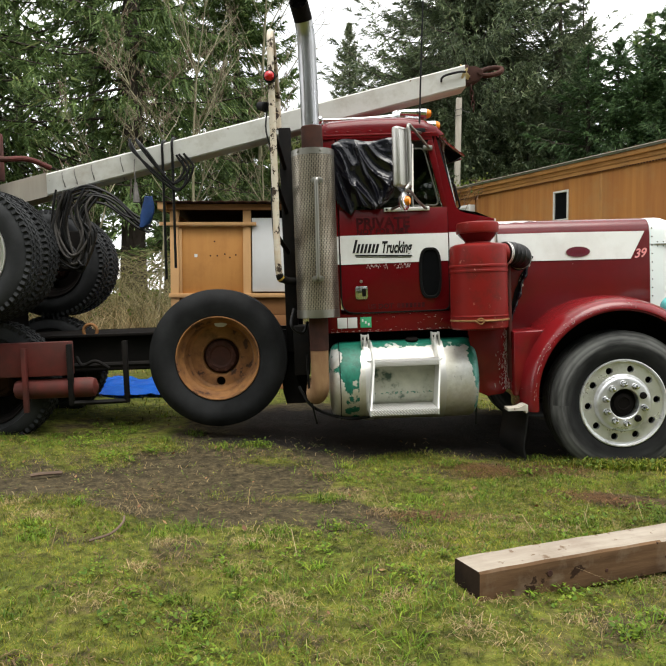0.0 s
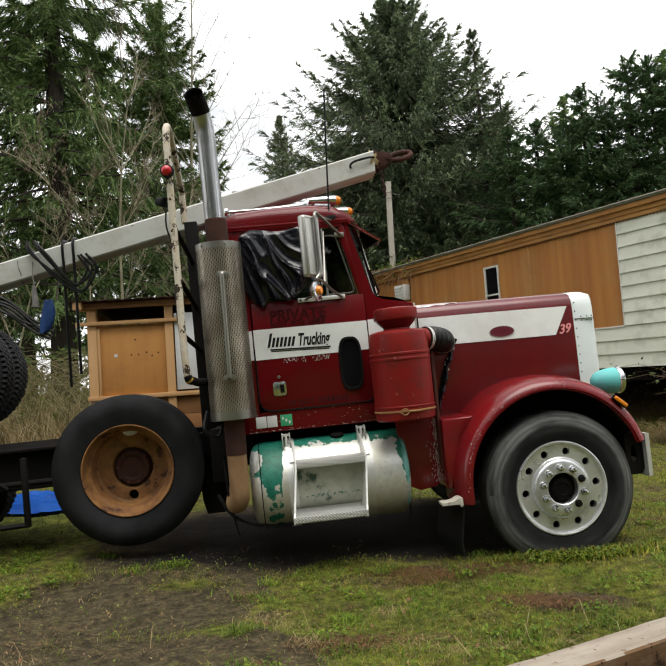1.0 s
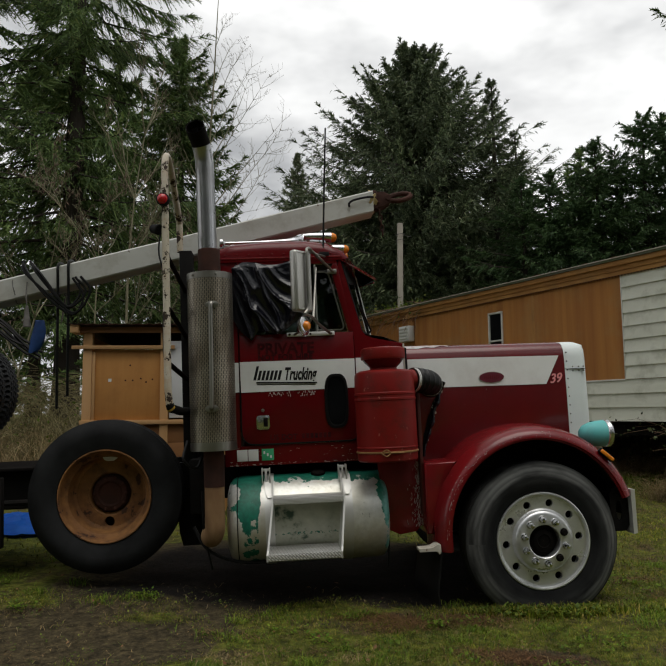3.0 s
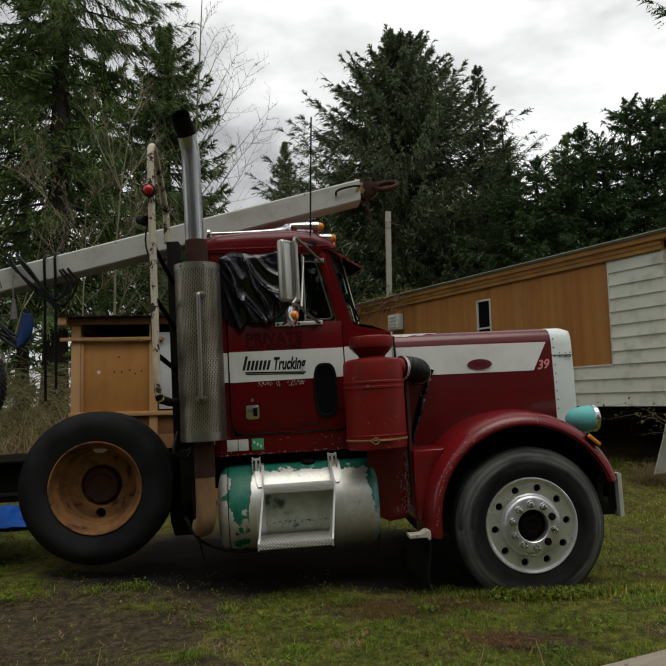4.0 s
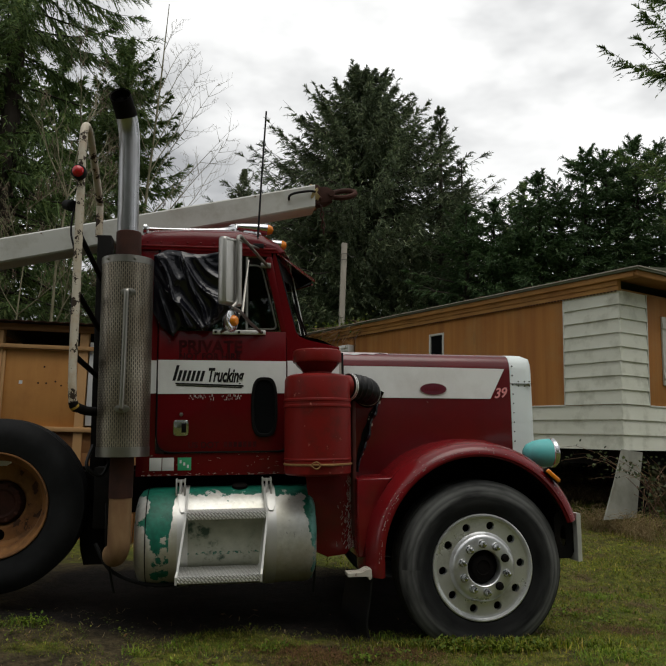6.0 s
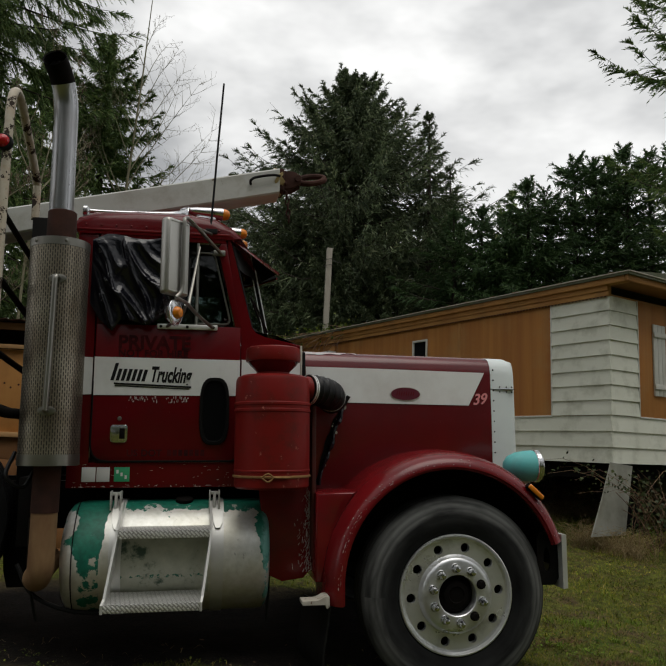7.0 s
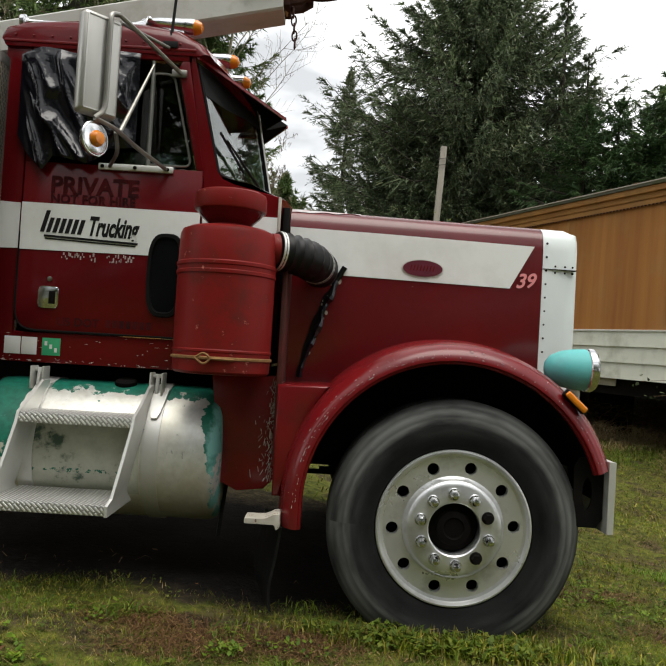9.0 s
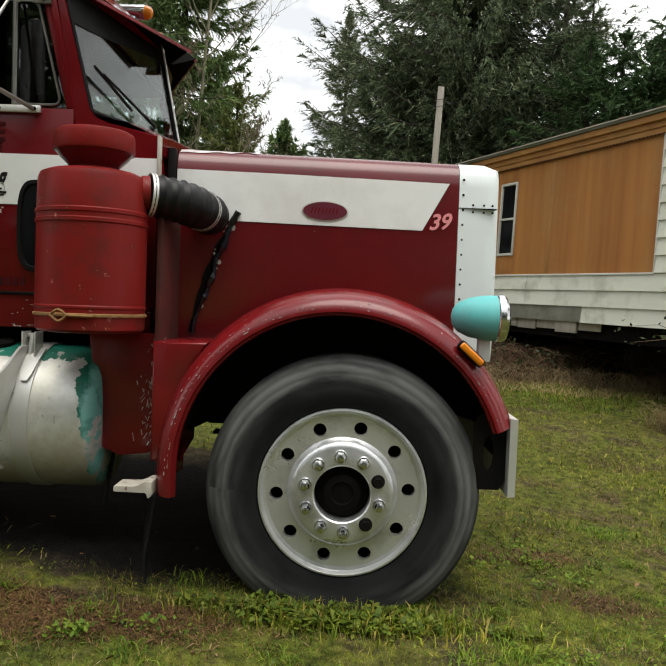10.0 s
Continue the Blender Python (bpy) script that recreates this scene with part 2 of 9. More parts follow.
M["bark"] = surf("conifer_bark", (0.030, 0.023, 0.018), (0.055, 0.045, 0.036), 4.0, 0.9, 0.95, bump=0.6, bscale=14, bdist=0.02, stretch=(1, 1, 0.25))
M["bark_pale"] = surf("grey_alder_bark", (0.27, 0.25, 0.165), (0.16, 0.15, 0.09), 5.0, 0.85, 0.95, bump=0.3)
M["twig"] = surf("brown_twigs", (0.095, 0.065, 0.048), (0.15, 0.105, 0.075), 3.0, 0.85, 0.95, bump=0.0)


def leafy(name, stops, rough=0.6, scale=0.5, trans=0.25, patch=(0.62, 1.2), clump=0.0):
    """Foliage: each leaf takes its own tone, over broad patches."""
    m, nt, bsdf, vec = base_mat(name)
    isl = nt.nodes.new("ShaderNodeNewGeometry").outputs["Random Per Island"]
    c = ramp_node(nt, isl, stops)
    n = noise_node(nt, vec, scale, 3.0)
    k = ramp_node(nt, n, [(0.3, (patch[0],) * 3), (0.7, (patch[1], patch[1], patch[1] * 0.95))])
    mul = nt.nodes.new("ShaderNodeMix")
    mul.data_type, mul.blend_type = "RGBA", "MULTIPLY"
    mul.inputs["Factor"].default_value = 1.0
    nt.links.new(c, mul.inputs["A"])
    nt.links.new(k, mul.inputs["B"])
    if clump:  # moss and grass in small light and dark clumps
        n2 = ramp_node(nt, noise_node(nt, vec, clump, 4.0, 0.7), [(0.36, (0.42, 0.42, 0.42)), (0.64, (1.65, 1.65, 1.6))])
        mul2 = nt.nodes.new("ShaderNodeMix")
        mul2.data_type, mul2.blend_type = "RGBA", "MULTIPLY"
        mul2.inputs["Factor"].default_value = 1.0
        nt.links.new(mul.outputs["Result"], mul2.inputs["A"])
        nt.links.new(n2, mul2.inputs["B"])
        mul = mul2
    nt.links.new(mul.outputs["Result"], bsdf.inputs["Base Color"])
    bsdf.inputs["Roughness"].default_value = rough
    bsdf.inputs["Specular IOR Level"].default_value = 0.25
    if trans:
        tr, mx = nt.nodes.new("ShaderNodeBsdfTranslucent"), nt.nodes.new("ShaderNodeMixShader")
        mx.inputs["Fac"].default_value = trans
        nt.links.new(mul.outputs["Result"], tr.inputs["Color"])
        nt.links.new(bsdf.outputs["BSDF"], mx.inputs[1])
        nt.links.new(tr.outputs["BSDF"], mx.inputs[2])
        nt.links.new(mx.outputs["Shader"], nt.nodes["Material Output"].inputs["Surface"])
    return m


M["spruce"] = leafy("spruce_needles", [(0.0, (0.040, 0.062, 0.034)), (0.5, (0.088, 0.122, 0.060)), (0.85, (0.165, 0.210, 0.108)), (1.0, (0.260, 0.285, 0.165))], scale=0.5)
# Needle colour paled to stand in for the haze of distance.
M["spruce_hazed"] = leafy("hazed_spruce_needles", [(0.0, (0.10, 0.125, 0.075)), (0.6, (0.17, 0.20, 0.115)), (1.0, (0.26, 0.28, 0.17))], scale=0.5)
M["fir_pale"] = leafy("young_fir_needles", [(0.0, (0.09, 0.12, 0.035)), (0.6, (0.17, 0.20, 0.055)), (1.0, (0.26, 0.27, 0.09))], scale=0.6)
M["primer"] = surf("bare_worn_primer", (0.50, 0.52, 0.52), (0.40, 0.30, 0.30), 14.0, 0.4, 0.6, bump=0.05, dirt=((0.26, 0.05, 0.05), 0.8, 22.0))
M["fir"] = leafy("fir_needles", [(0.0, (0.050, 0.090, 0.030)), (0.5, (0.107, 0.173, 0.055)), (0.9, (0.194, 0.275, 0.088)), (1.0, (0.263, 0.288, 0.112))], scale=0.5)
M["cedar"] = leafy("cedar_sprays", [(0.0, (0.030, 0.065, 0.024)), (0.5, (0.057, 0.111, 0.041)), (1.0, (0.108, 0.176, 0.065))], scale=0.4)
M["grass"] = leafy("lawn_grass", [(0.0, (0.048, 0.082, 0.006)), (0.35, (0.112, 0.152, 0.010)), (0.65, (0.185, 0.200, 0.017)), (0.85, (0.25, 0.208, 0.034)), (1.0, (0.36, 0.28, 0.09))], scale=1.6, trans=0.3, patch=(0.45, 1.5), clump=15.0)
M["straw"] = leafy("dry_straw", [(0.0, (0.24, 0.165, 0.075)), (0.6, (0.37, 0.27, 0.13)), (1.0, (0.46, 0.37, 0.21))], scale=0.8, trans=0.2)
M["grass_fresh"] = leafy("fresh_grass", [(0.0, (0.050, 0.105, 0.006)), (0.6, (0.125, 0.215, 0.013)), (1.0, (0.22, 0.28, 0.028))], scale=1.2, trans=0.3)
M["thatch"] = leafy("brown_thatch", [(0.0, (0.045, 0.026, 0.012)), (0.6, (0.12, 0.075, 0.032)), (1.0, (0.25, 0.17, 0.08))], scale=1.0, trans=0.1)
M["thatch_red"] = leafy("red_brown_litter", [(0.0, (0.045, 0.022, 0.010)), (0.6, (0.115, 0.058, 0.024)), (1.0, (0.24, 0.14, 0.06))], scale=1.0, trans=0.1)
M["bramble_leaf"] = leafy("dull_bramble_leaves", [(0.0, (0.030, 0.042, 0.018)), (0.6, (0.060, 0.080, 0.030)), (1.0, (0.11, 0.13, 0.055))], scale=1.0, trans=0.25)
M["weed"] = leafy("broad_weed_leaves", [(0.0, (0.055, 0.095, 0.010)), (0.6, (0.100, 0.150, 0.016)), (1.0, (0.20, 0.22, 0.03))], scale=1.0, trans=0.3)
M["dead_leaf"] = leafy("fallen_leaves", [(0.0, (0.10, 0.045, 0.02)), (0.6, (0.19, 0.09, 0.04)), (1.0, (0.30, 0.18, 0.09))], scale=2.0, trans=0.1)
M["bramble"] = leafy("bramble_canes", [(0.0, (0.10, 0.045, 0.035)), (0.6, (0.17, 0.10, 0.06)), (1.0, (0.26, 0.18, 0.10))], scale=1.0, trans=0.0)
M["brush"] = leafy("mossy_olive_twigs", [(0.0, (0.12, 0.10, 0.045)), (0.6, (0.21, 0.185, 0.085)), (1.0, (0.32, 0.27, 0.15))], scale=1.0, trans=0.0)
M["drygrass"] = leafy("dry_thicket", [(0.0, (0.22, 0.15, 0.075)), (0.6, (0.42, 0.31, 0.17)), (1.0, (0.56, 0.45, 0.27))], scale=0.6, trans=0.15)


def ground_mat():
    m, nt, bsdf, vec = base_mat("mossy_soil")
    mid, fine = noise_node(nt, vec, 3.0, 6.0, 0.65), noise_node(nt, vec, 45.0, 4.0, 0.7)
    soil = ramp_node(nt, fine, [(0.3, (0.025, 0.020, 0.010)), (0.7, (0.082, 0.066, 0.034))])
    moss = ramp_node(nt, mid, [(0.25, (0.034, 0.048, 0.007)), (0.5, (0.088, 0.100, 0.015)), (0.75, (0.13, 0.100, 0.034))])
    # worn soil, from the wear laid down with the mesh, its edge broken up
    sep = nt.nodes.new("ShaderNodeSeparateXYZ")
    nt.links.new(vec, sep.inputs["Vector"])
    worn = nt.nodes.new("ShaderNodeAttribute")
    worn.attribute_name = "wear"
    jit = nt.nodes.new("ShaderNodeMath")
    jit.operation, jit.inputs[1].default_value = "MULTIPLY_ADD", 0.9
    nt.links.new(noise_node(nt, vec, 7.0, 6.0, 0.7), jit.inputs[0])
    nt.links.new(worn.outputs["Fac"], jit.inputs[2])
    track = ramp_node(nt, jit.outputs[0], [(0.72, (0, 0, 0)), (0.92, (1, 1, 1))])
    # shade under the truck, put into the soil colour as a near-black patch
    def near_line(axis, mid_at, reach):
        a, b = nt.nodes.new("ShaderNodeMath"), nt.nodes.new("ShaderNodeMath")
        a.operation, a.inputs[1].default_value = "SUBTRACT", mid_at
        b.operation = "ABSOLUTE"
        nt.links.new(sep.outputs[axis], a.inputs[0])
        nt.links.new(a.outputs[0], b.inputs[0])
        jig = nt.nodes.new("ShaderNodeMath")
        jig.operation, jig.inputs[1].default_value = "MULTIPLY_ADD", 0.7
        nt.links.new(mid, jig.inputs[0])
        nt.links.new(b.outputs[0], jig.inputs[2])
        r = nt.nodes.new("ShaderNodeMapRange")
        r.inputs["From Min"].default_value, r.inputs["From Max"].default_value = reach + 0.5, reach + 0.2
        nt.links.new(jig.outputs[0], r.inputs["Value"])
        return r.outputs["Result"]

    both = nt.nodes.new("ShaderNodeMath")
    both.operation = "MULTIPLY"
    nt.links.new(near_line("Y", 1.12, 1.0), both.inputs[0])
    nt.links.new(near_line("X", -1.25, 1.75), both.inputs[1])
    under_truck_shade = ramp_node(nt, fine, [(0.3, (0.004, 0.003, 0.0026)), (0.75, (0.013, 0.010, 0.008))])
    clods = ramp_node(nt, noise_node(nt, vec, 15.0, 5.0, 0.7), [(0.36, (0.42, 0.42, 0.42)), (0.64, (1.55, 1.5, 1.45))])
    patch = ramp_node(nt, mid, [(0.53, (0, 0, 0)), (0.64, (0.9, 0.9, 0.9))])
    c = mix_col(nt, patch, moss, soil)
    c = mix_col(nt, track, c, soil)
    c = mix_col(nt, both.outputs[0], c, under_truck_shade)
    cm = nt.nodes.new("ShaderNodeMix")
    cm.data_type, cm.blend_type = "RGBA", "MULTIPLY"
    cm.inputs["Factor"].default_value = 1.0
    nt.links.new(c, cm.inputs["A"])
    nt.links.new(clods, cm.inputs["B"])
    c = cm.outputs["Result"]
    nt.links.new(c, bsdf.inputs["Base Color"])
    bsdf.inputs["Roughness"].default_value = 0.95
    bsdf.inputs["Specular IOR Level"].default_value = 0.2
    bump_to(nt, bsdf, fine, 0.9, 0.025)
    return m


M["ground"] = ground_mat()


def glass_mat(name, tint, rough=0.02, ior=1.45):
    m, nt, bsdf, vec = base_mat(name)
    bsdf.inputs["Base Color"].default_value = (*tint, 1)
    bsdf.inputs["Transmission Weight"].default_value = 1.0
    bsdf.inputs["Roughness"].default_value = rough
    bsdf.inputs["IOR"].default_value = ior
    return m


M["glass"] = glass_mat("tinted_cab_glass", (0.07, 0.092, 0.088))
M["windscreen"] = glass_mat("windscreen_glass", (0.62, 0.72, 0.70), 0.0, 1.22)
M["pane"] = surf("dark_window_pane", (0.004, 0.0045, 0.005), (0.007, 0.0075, 0.008), 3.0, 0.08, 0.14, bump=0.02, spec=0.06)


def tyre_mat(name, dusty, hub=None):
    m, nt, bsdf, vec = base_mat(name)
    n = noise_node(nt, vec, 3.0, 5.0, 0.6)
    fine = noise_node(nt, vec, 60.0, 3.0)
    sep = nt.nodes.new("ShaderNodeSeparateXYZ")
    nt.links.new(vec, sep.inputs["Vector"])
    c = ramp_node(nt, n, [(0.35, tuple(0.4 * v for v in dusty)), (0.7, dusty)])
    if hub:  # dried mud and scuffs in a ring round the sidewall
        off = nt.nodes.new("ShaderNodeVectorMath")
        off.operation = "SUBTRACT"
        off.inputs[1].default_value = (hub[0], 0, hub[1])
        flat = nt.nodes.new("ShaderNodeVectorMath")
        flat.operation = "MULTIPLY"
        flat.inputs[1].default_value = (1, 0, 1)
        ln = nt.nodes.new("ShaderNodeVectorMath")
        ln.operation = "LENGTH"
        nt.links.new(vec, off.inputs[0])
        nt.links.new(off.outputs[0], flat.inputs[0])
        nt.links.new(flat.outputs[0], ln.inputs[0])
        ring = ramp_node(nt, ln.outputs["Value"], [(0.37, (0.05, 0.05, 0.05)), (0.425, (0.22, 0.22, 0.22)), (0.452, (0.85, 0.85, 0.85)), (0.462, (0.45, 0.45, 0.45)), (0.482, (1, 1, 1)), (0.495, (0.55, 0.55, 0.55)), (0.507, (0.9, 0.9, 0.9)), (0.522, (0.35, 0.35, 0.35))])
        so = nt.nodes.new("ShaderNodeSeparateXYZ")
        nt.links.new(off.outputs[0], so.inputs["Vector"])
        ang = nt.nodes.new("ShaderNodeMath")
        ang.operation = "ARCTAN2"
        nt.links.new(so.outputs["Z"], ang.inputs[0])
        nt.links.new(so.outputs["X"], ang.inputs[1])
        rub = nt.nodes.new("ShaderNodeCombineXYZ")
        nt.links.new(ln.outputs["Value"], rub.inputs["X"])
        nt.links.new(ang.outputs[0], rub.inputs["Y"])
        patch = ramp_node(nt, noise_node(nt, rub.outputs["Vector"], 2.0, 3.5, 0.55, (9.0, 0.75, 1.0)), [(0.30, (0.15, 0.15, 0.15)), (0.60, (1, 1, 1))])
        k = nt.nodes.new("ShaderNodeMix")
        k.data_type, k.blend_type = "RGBA", "MULTIPLY"
        k.inputs["Factor"].default_value = 1.0
        nt.links.new(ring, k.inputs["A"])
        nt.links.new(patch, k.inputs["B"])
        c = mix_col(nt, k.outputs["Result"], c, (0.155, 0.158, 0.152))
    bsdf.inputs["Specular IOR Level"].default_value = 0.05
    nt.links.new(c, bsdf.inputs["Base Color"])
    nt.links.new(mix_val(nt, n, 0.5, 0.8), bsdf.inputs["Roughness"])
    bump_to(nt, bsdf, fine, 0.15, 0.002)
    return m


M["tyre"] = tyre_mat("dusty_tyre_rubber", (0.0135, 0.0140, 0.0145), (0.0, 0.53))
M["tyre_dusty"] = tyre_mat("weathered_grey_tyre_rubber", (0.042, 0.044, 0.046))
M["tyre_dark"] = tyre_mat("black_tyre_rubber", (0.026, 0.027, 0.028))


def tank_mat():
    """Bare silver tank with green paint left in bands and flakes, yellower towards the bottom."""
    m, nt, bsdf, vec = base_mat("flaked_green_and_silver_tank")
    sep = nt.nodes.new("ShaderNodeSeparateXYZ")
    nt.links.new(vec, sep.inputs["Vector"])
    n, n2 = noise_node(nt, vec, 7.0, 7.0, 0.65), noise_node(nt, vec, 30.0, 4.0, 0.6)

    def band(axis, lo, hi, soft):
        a = nt.nodes.new("ShaderNodeMapRange")
        a.inputs["From Min"].default_value, a.inputs["From Max"].default_value = lo, hi
        a.inputs["To Min"].default_value, a.inputs["To Max"].default_value = 0.0, soft
        nt.links.new(sep.outputs[axis], a.inputs["Value"])
        return a.outputs["Result"]

    def plus(a, b):
        q = nt.nodes.new("ShaderNodeMath")
        q.operation = "ADD"
        nt.links.new(a, q.inputs[0])
        nt.links.new(b, q.inputs[1])
        return q.outputs[0]

    # chalky cream paint left on the panel between the steps
    def inside(axis, lo, hi):
        a = nt.nodes.new("ShaderNodeMath")
        a.operation, a.inputs[1].default_value, a.inputs[2].default_value = "COMPARE", (lo + hi) / 2, (hi - lo) / 2
        nt.links.new(sep.outputs[axis], a.inputs[0])
        return a.outputs[0]

    pan = nt.nodes.new("ShaderNodeMath")
    pan.operation = "MULTIPLY"
    nt.links.new(inside("X", -1.80, -1.33), pan.inputs[0])
    nt.links.new(inside("Z", 0.56, 0.86), pan.inputs[1])
    left = band("X", -1.86, -1.90, 0.42)
    low = band("Z", 0.84, 0.74, -0.30)
    top = band("Z", 0.965, 1.03, 0.33)
    cap_end = band("X", -1.087, -1.022, 0.40)
    dz = nt.nodes.new("ShaderNodeMath")
    dz.operation, dz.inputs[1].default_value = "SUBTRACT", 0.655
    nt.links.new(sep.outputs["Z"], dz.inputs[0])
    az = nt.nodes.new("ShaderNodeMath")
    az.operation = "ABSOLUTE"
    nt.links.new(dz.outputs[0], az.inputs[0])
    seam = nt.nodes.new("ShaderNodeMapRange")
    seam.inputs["From Min"].default_value, seam.inputs["From Max"].default_value = 0.022, 0.006
    seam.inputs["To Min"].default_value, seam.inputs["To Max"].default_value = 0.0, 0.50
    nt.links.new(az.outputs[0], seam.inputs["Value"])
    worn_end = band("X", -1.99, -2.05, -0.30)
    seam_on = nt.nodes.new("ShaderNodeMath")
    seam_on.operation = "MULTIPLY"
    torn = ramp_node(nt, noise_node(nt, vec, 45.0, 4.0, 0.7), [(0.42, (0, 0, 0)), (0.56, (1, 1, 1))])
    part_on = nt.nodes.new("ShaderNodeMath")
    part_on.operation = "MULTIPLY"
    nt.links.new(torn, part_on.inputs[0])
    nt.links.new(seam.outputs["Result"], part_on.inputs[1])
    nt.links.new(part_on.outputs[0], seam_on.inputs[0])
    nt.links.new(pan.outputs[0], seam_on.inputs[1])
    k = plus(plus(plus(plus(plus(plus(n, left), low), top), worn_end), cap_end), seam_on.outputs[0])
    green = ramp_node(nt, k, [(0.605, (0, 0, 0)), (0.625, (1, 1, 1))])
    silver = ramp_node(nt, n2, [(0.3, (0.74, 0.74, 0.70)), (0.7, (0.58, 0.58, 0.53))])
    grime = ramp_node(nt, noise_node(nt, vec, 22.0, 6.0, 0.75, (1.3, 1, 0.7)), [(0.63, (0, 0, 0)), (0.69, (0.6, 0.6, 0.6))])
    # Dull yellow mixed in, stronger towards the bottom.
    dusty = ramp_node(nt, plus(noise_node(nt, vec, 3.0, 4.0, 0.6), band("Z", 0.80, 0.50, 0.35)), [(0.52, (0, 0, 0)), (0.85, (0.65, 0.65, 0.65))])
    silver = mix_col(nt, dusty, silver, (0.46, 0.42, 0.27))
    silver = mix_col(nt, grime, silver, (0.10, 0.10, 0.085))
    chalk = ramp_node(nt, n, [(0.3, (0.52, 0.53, 0.43)), (0.54, (0.38, 0.39, 0.31)), (0.62, (0.05, 0.09, 0.06))])
    silver = mix_col(nt, pan.outputs[0], silver, chalk)
    greens = ramp_node(nt, n2, [(0.35, (0.0015, 0.095, 0.060)), (0.7, (0.003, 0.165, 0.105))])
    pale = ramp_node(nt, plus(noise_node(nt, vec, 9.0, 4.0, 0.6), band("X", -1.062, -1.017, 0.3)), [(0.62, (0, 0, 0)), (0.78, (1, 1, 1))])
    greens = mix_col(nt, pale, greens, (0.16, 0.40, 0.36))
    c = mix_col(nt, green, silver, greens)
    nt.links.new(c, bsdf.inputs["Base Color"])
    nt.links.new(mix_val(nt, pan.outputs[0], mix_val(nt, green, 0.52, 0.0), 0.0), bsdf.inputs["Metallic"])
    nt.links.new(mix_val(nt, green, 0.40, 0.5), bsdf.inputs["Roughness"])
    bump_to(nt, bsdf, green, 0.15, 0.001)
    return m


M["tank"] = tank_mat()


def perforated_mat():
    """Stainless heat shield: rows of small slots, staggered, laid out along the sheet."""
    m, nt, bsdf, vec = base_mat("perforated_steel_shield")
    uv = nt.nodes.new("ShaderNodeUVMap").outputs["UV"]
    mp = nt.nodes.new("ShaderNodeMapping")
    mp.inputs["Rotation"].default_value = (0, 0, radians(90))
    nt.links.new(uv, mp.inputs["Vector"])
    br = nt.nodes.new("ShaderNodeTexBrick")
    br.offset = 0.5
    br.inputs["Color1"].default_value = br.inputs["Color2"].default_value = (1, 1, 1, 1)
    br.inputs["Mortar"].default_value = (0, 0, 0, 1)
    br.inputs["Scale"].default_value = 1.0
    br.inputs["Brick Width"].default_value, br.inputs["Row Height"].default_value = 0.031, 0.0125
    br.inputs["Mortar Size"].default_value, br.inputs["Mortar Smooth"].default_value = 0.0040, 0.1
    nt.links.new(mp.outputs["Vector"], br.inputs["Vector"])
    n = noise_node(nt, vec, 5.0, 5.0)
    metal = ramp_node(nt, n, [(0.35, (0.40, 0.36, 0.29)), (0.7, (0.22, 0.18, 0.13))])
    c = mix_col(nt, br.outputs["Color"], metal, (0.012, 0.010, 0.008))
    nt.links.new(c, bsdf.inputs["Base Color"])
    nt.links.new(mix_val(nt, br.outputs["Color"], 0.9, 0.0), bsdf.inputs["Metallic"])
    nt.links.new(mix_val(nt, br.outputs["Color"], 0.36, 0.9), bsdf.inputs["Roughness"])
    bump_to(nt, bsdf, br.outputs["Color"], -0.4, 0.003)
    return m


M["perf"] = perforated_mat()


def tread_plate_mat():
    m, nt, bsdf, vec = base_mat("diamond_tread_plate")
    mp = nt.nodes.new("ShaderNodeMapping")
    mp.inputs["Rotation"].default_value = (0, 0, radians(45))
    sp = nt.nodes.new("ShaderNodeSeparateXYZ")
    nt.links.new(vec, sp.inputs["Vector"])
    su = nt.nodes.new("ShaderNodeMath")
    su.operation = "ADD"
    nt.links.new(sp.outputs["Y"], su.inputs[0])
    nt.links.new(sp.outputs["Z"], su.inputs[1])
    cb = nt.nodes.new("ShaderNodeCombineXYZ")
    nt.links.new(sp.outputs["X"], cb.inputs["X"])
    nt.links.new(su.outputs[0], cb.inputs["Y"])
    nt.links.new(cb.outputs["Vector"], mp.inputs["Vector"])
    ck = nt.nodes.new("ShaderNodeTexBrick")
    ck.offset = 0.5
    ck.inputs["Scale"].default_value = 1.0
    ck.inputs["Brick Width"].default_value, ck.inputs["Row Height"].default_value = 0.036, 0.014
    ck.inputs["Mortar Size"].default_value, ck.inputs["Mortar Smooth"].default_value = 0.004, 0.4
    ck.inputs["Color1"].default_value = ck.inputs["Color2"].default_value = (1, 1, 1, 1)
    ck.inputs["Mortar"].default_value = (0, 0, 0, 1)
    nt.links.new(mp.outputs["Vector"], ck.inputs["Vector"])
    n = noise_node(nt, vec, 9.0, 5.0)
    plate = ramp_node(nt, n, [(0.3, (0.50, 0.50, 0.48)), (0.7, (0.38, 0.37, 0.35))])
    nt.links.new(mix_col(nt, ck.outputs["Color"], plate, (0.86, 0.86, 0.84)), bsdf.inputs["Base Color"])
    bsdf.inputs["Metallic"].default_value, bsdf.inputs["Roughness"].default_value = 0.8, 0.42
    bump_to(nt, bsdf, ck.outputs["Color"], 0.9, 0.004)
    return m


M["tread"] = tread_plate_mat()

# ---- building helpers ----
def finish(name, bm, mat, parent=None, label="", angle=35.0):
    bmesh.ops.recalc_face_normals(bm, faces=bm.faces[:])
    me = bpy.data.meshes.new(name)
    bm.to_mesh(me)
    bm.free()
    me.polygons.foreach_set("use_smooth", [True] * len(me.polygons))
    me.set_sharp_from_angle(angle=radians(angle))
    for m in mat if isinstance(mat, (list, tuple)) else (mat,):
        me.materials.append(m)
    ob = new(name, me)
    if parent:
        ob.parent = parent
    if label:
        tagged(ob, label)
    return ob


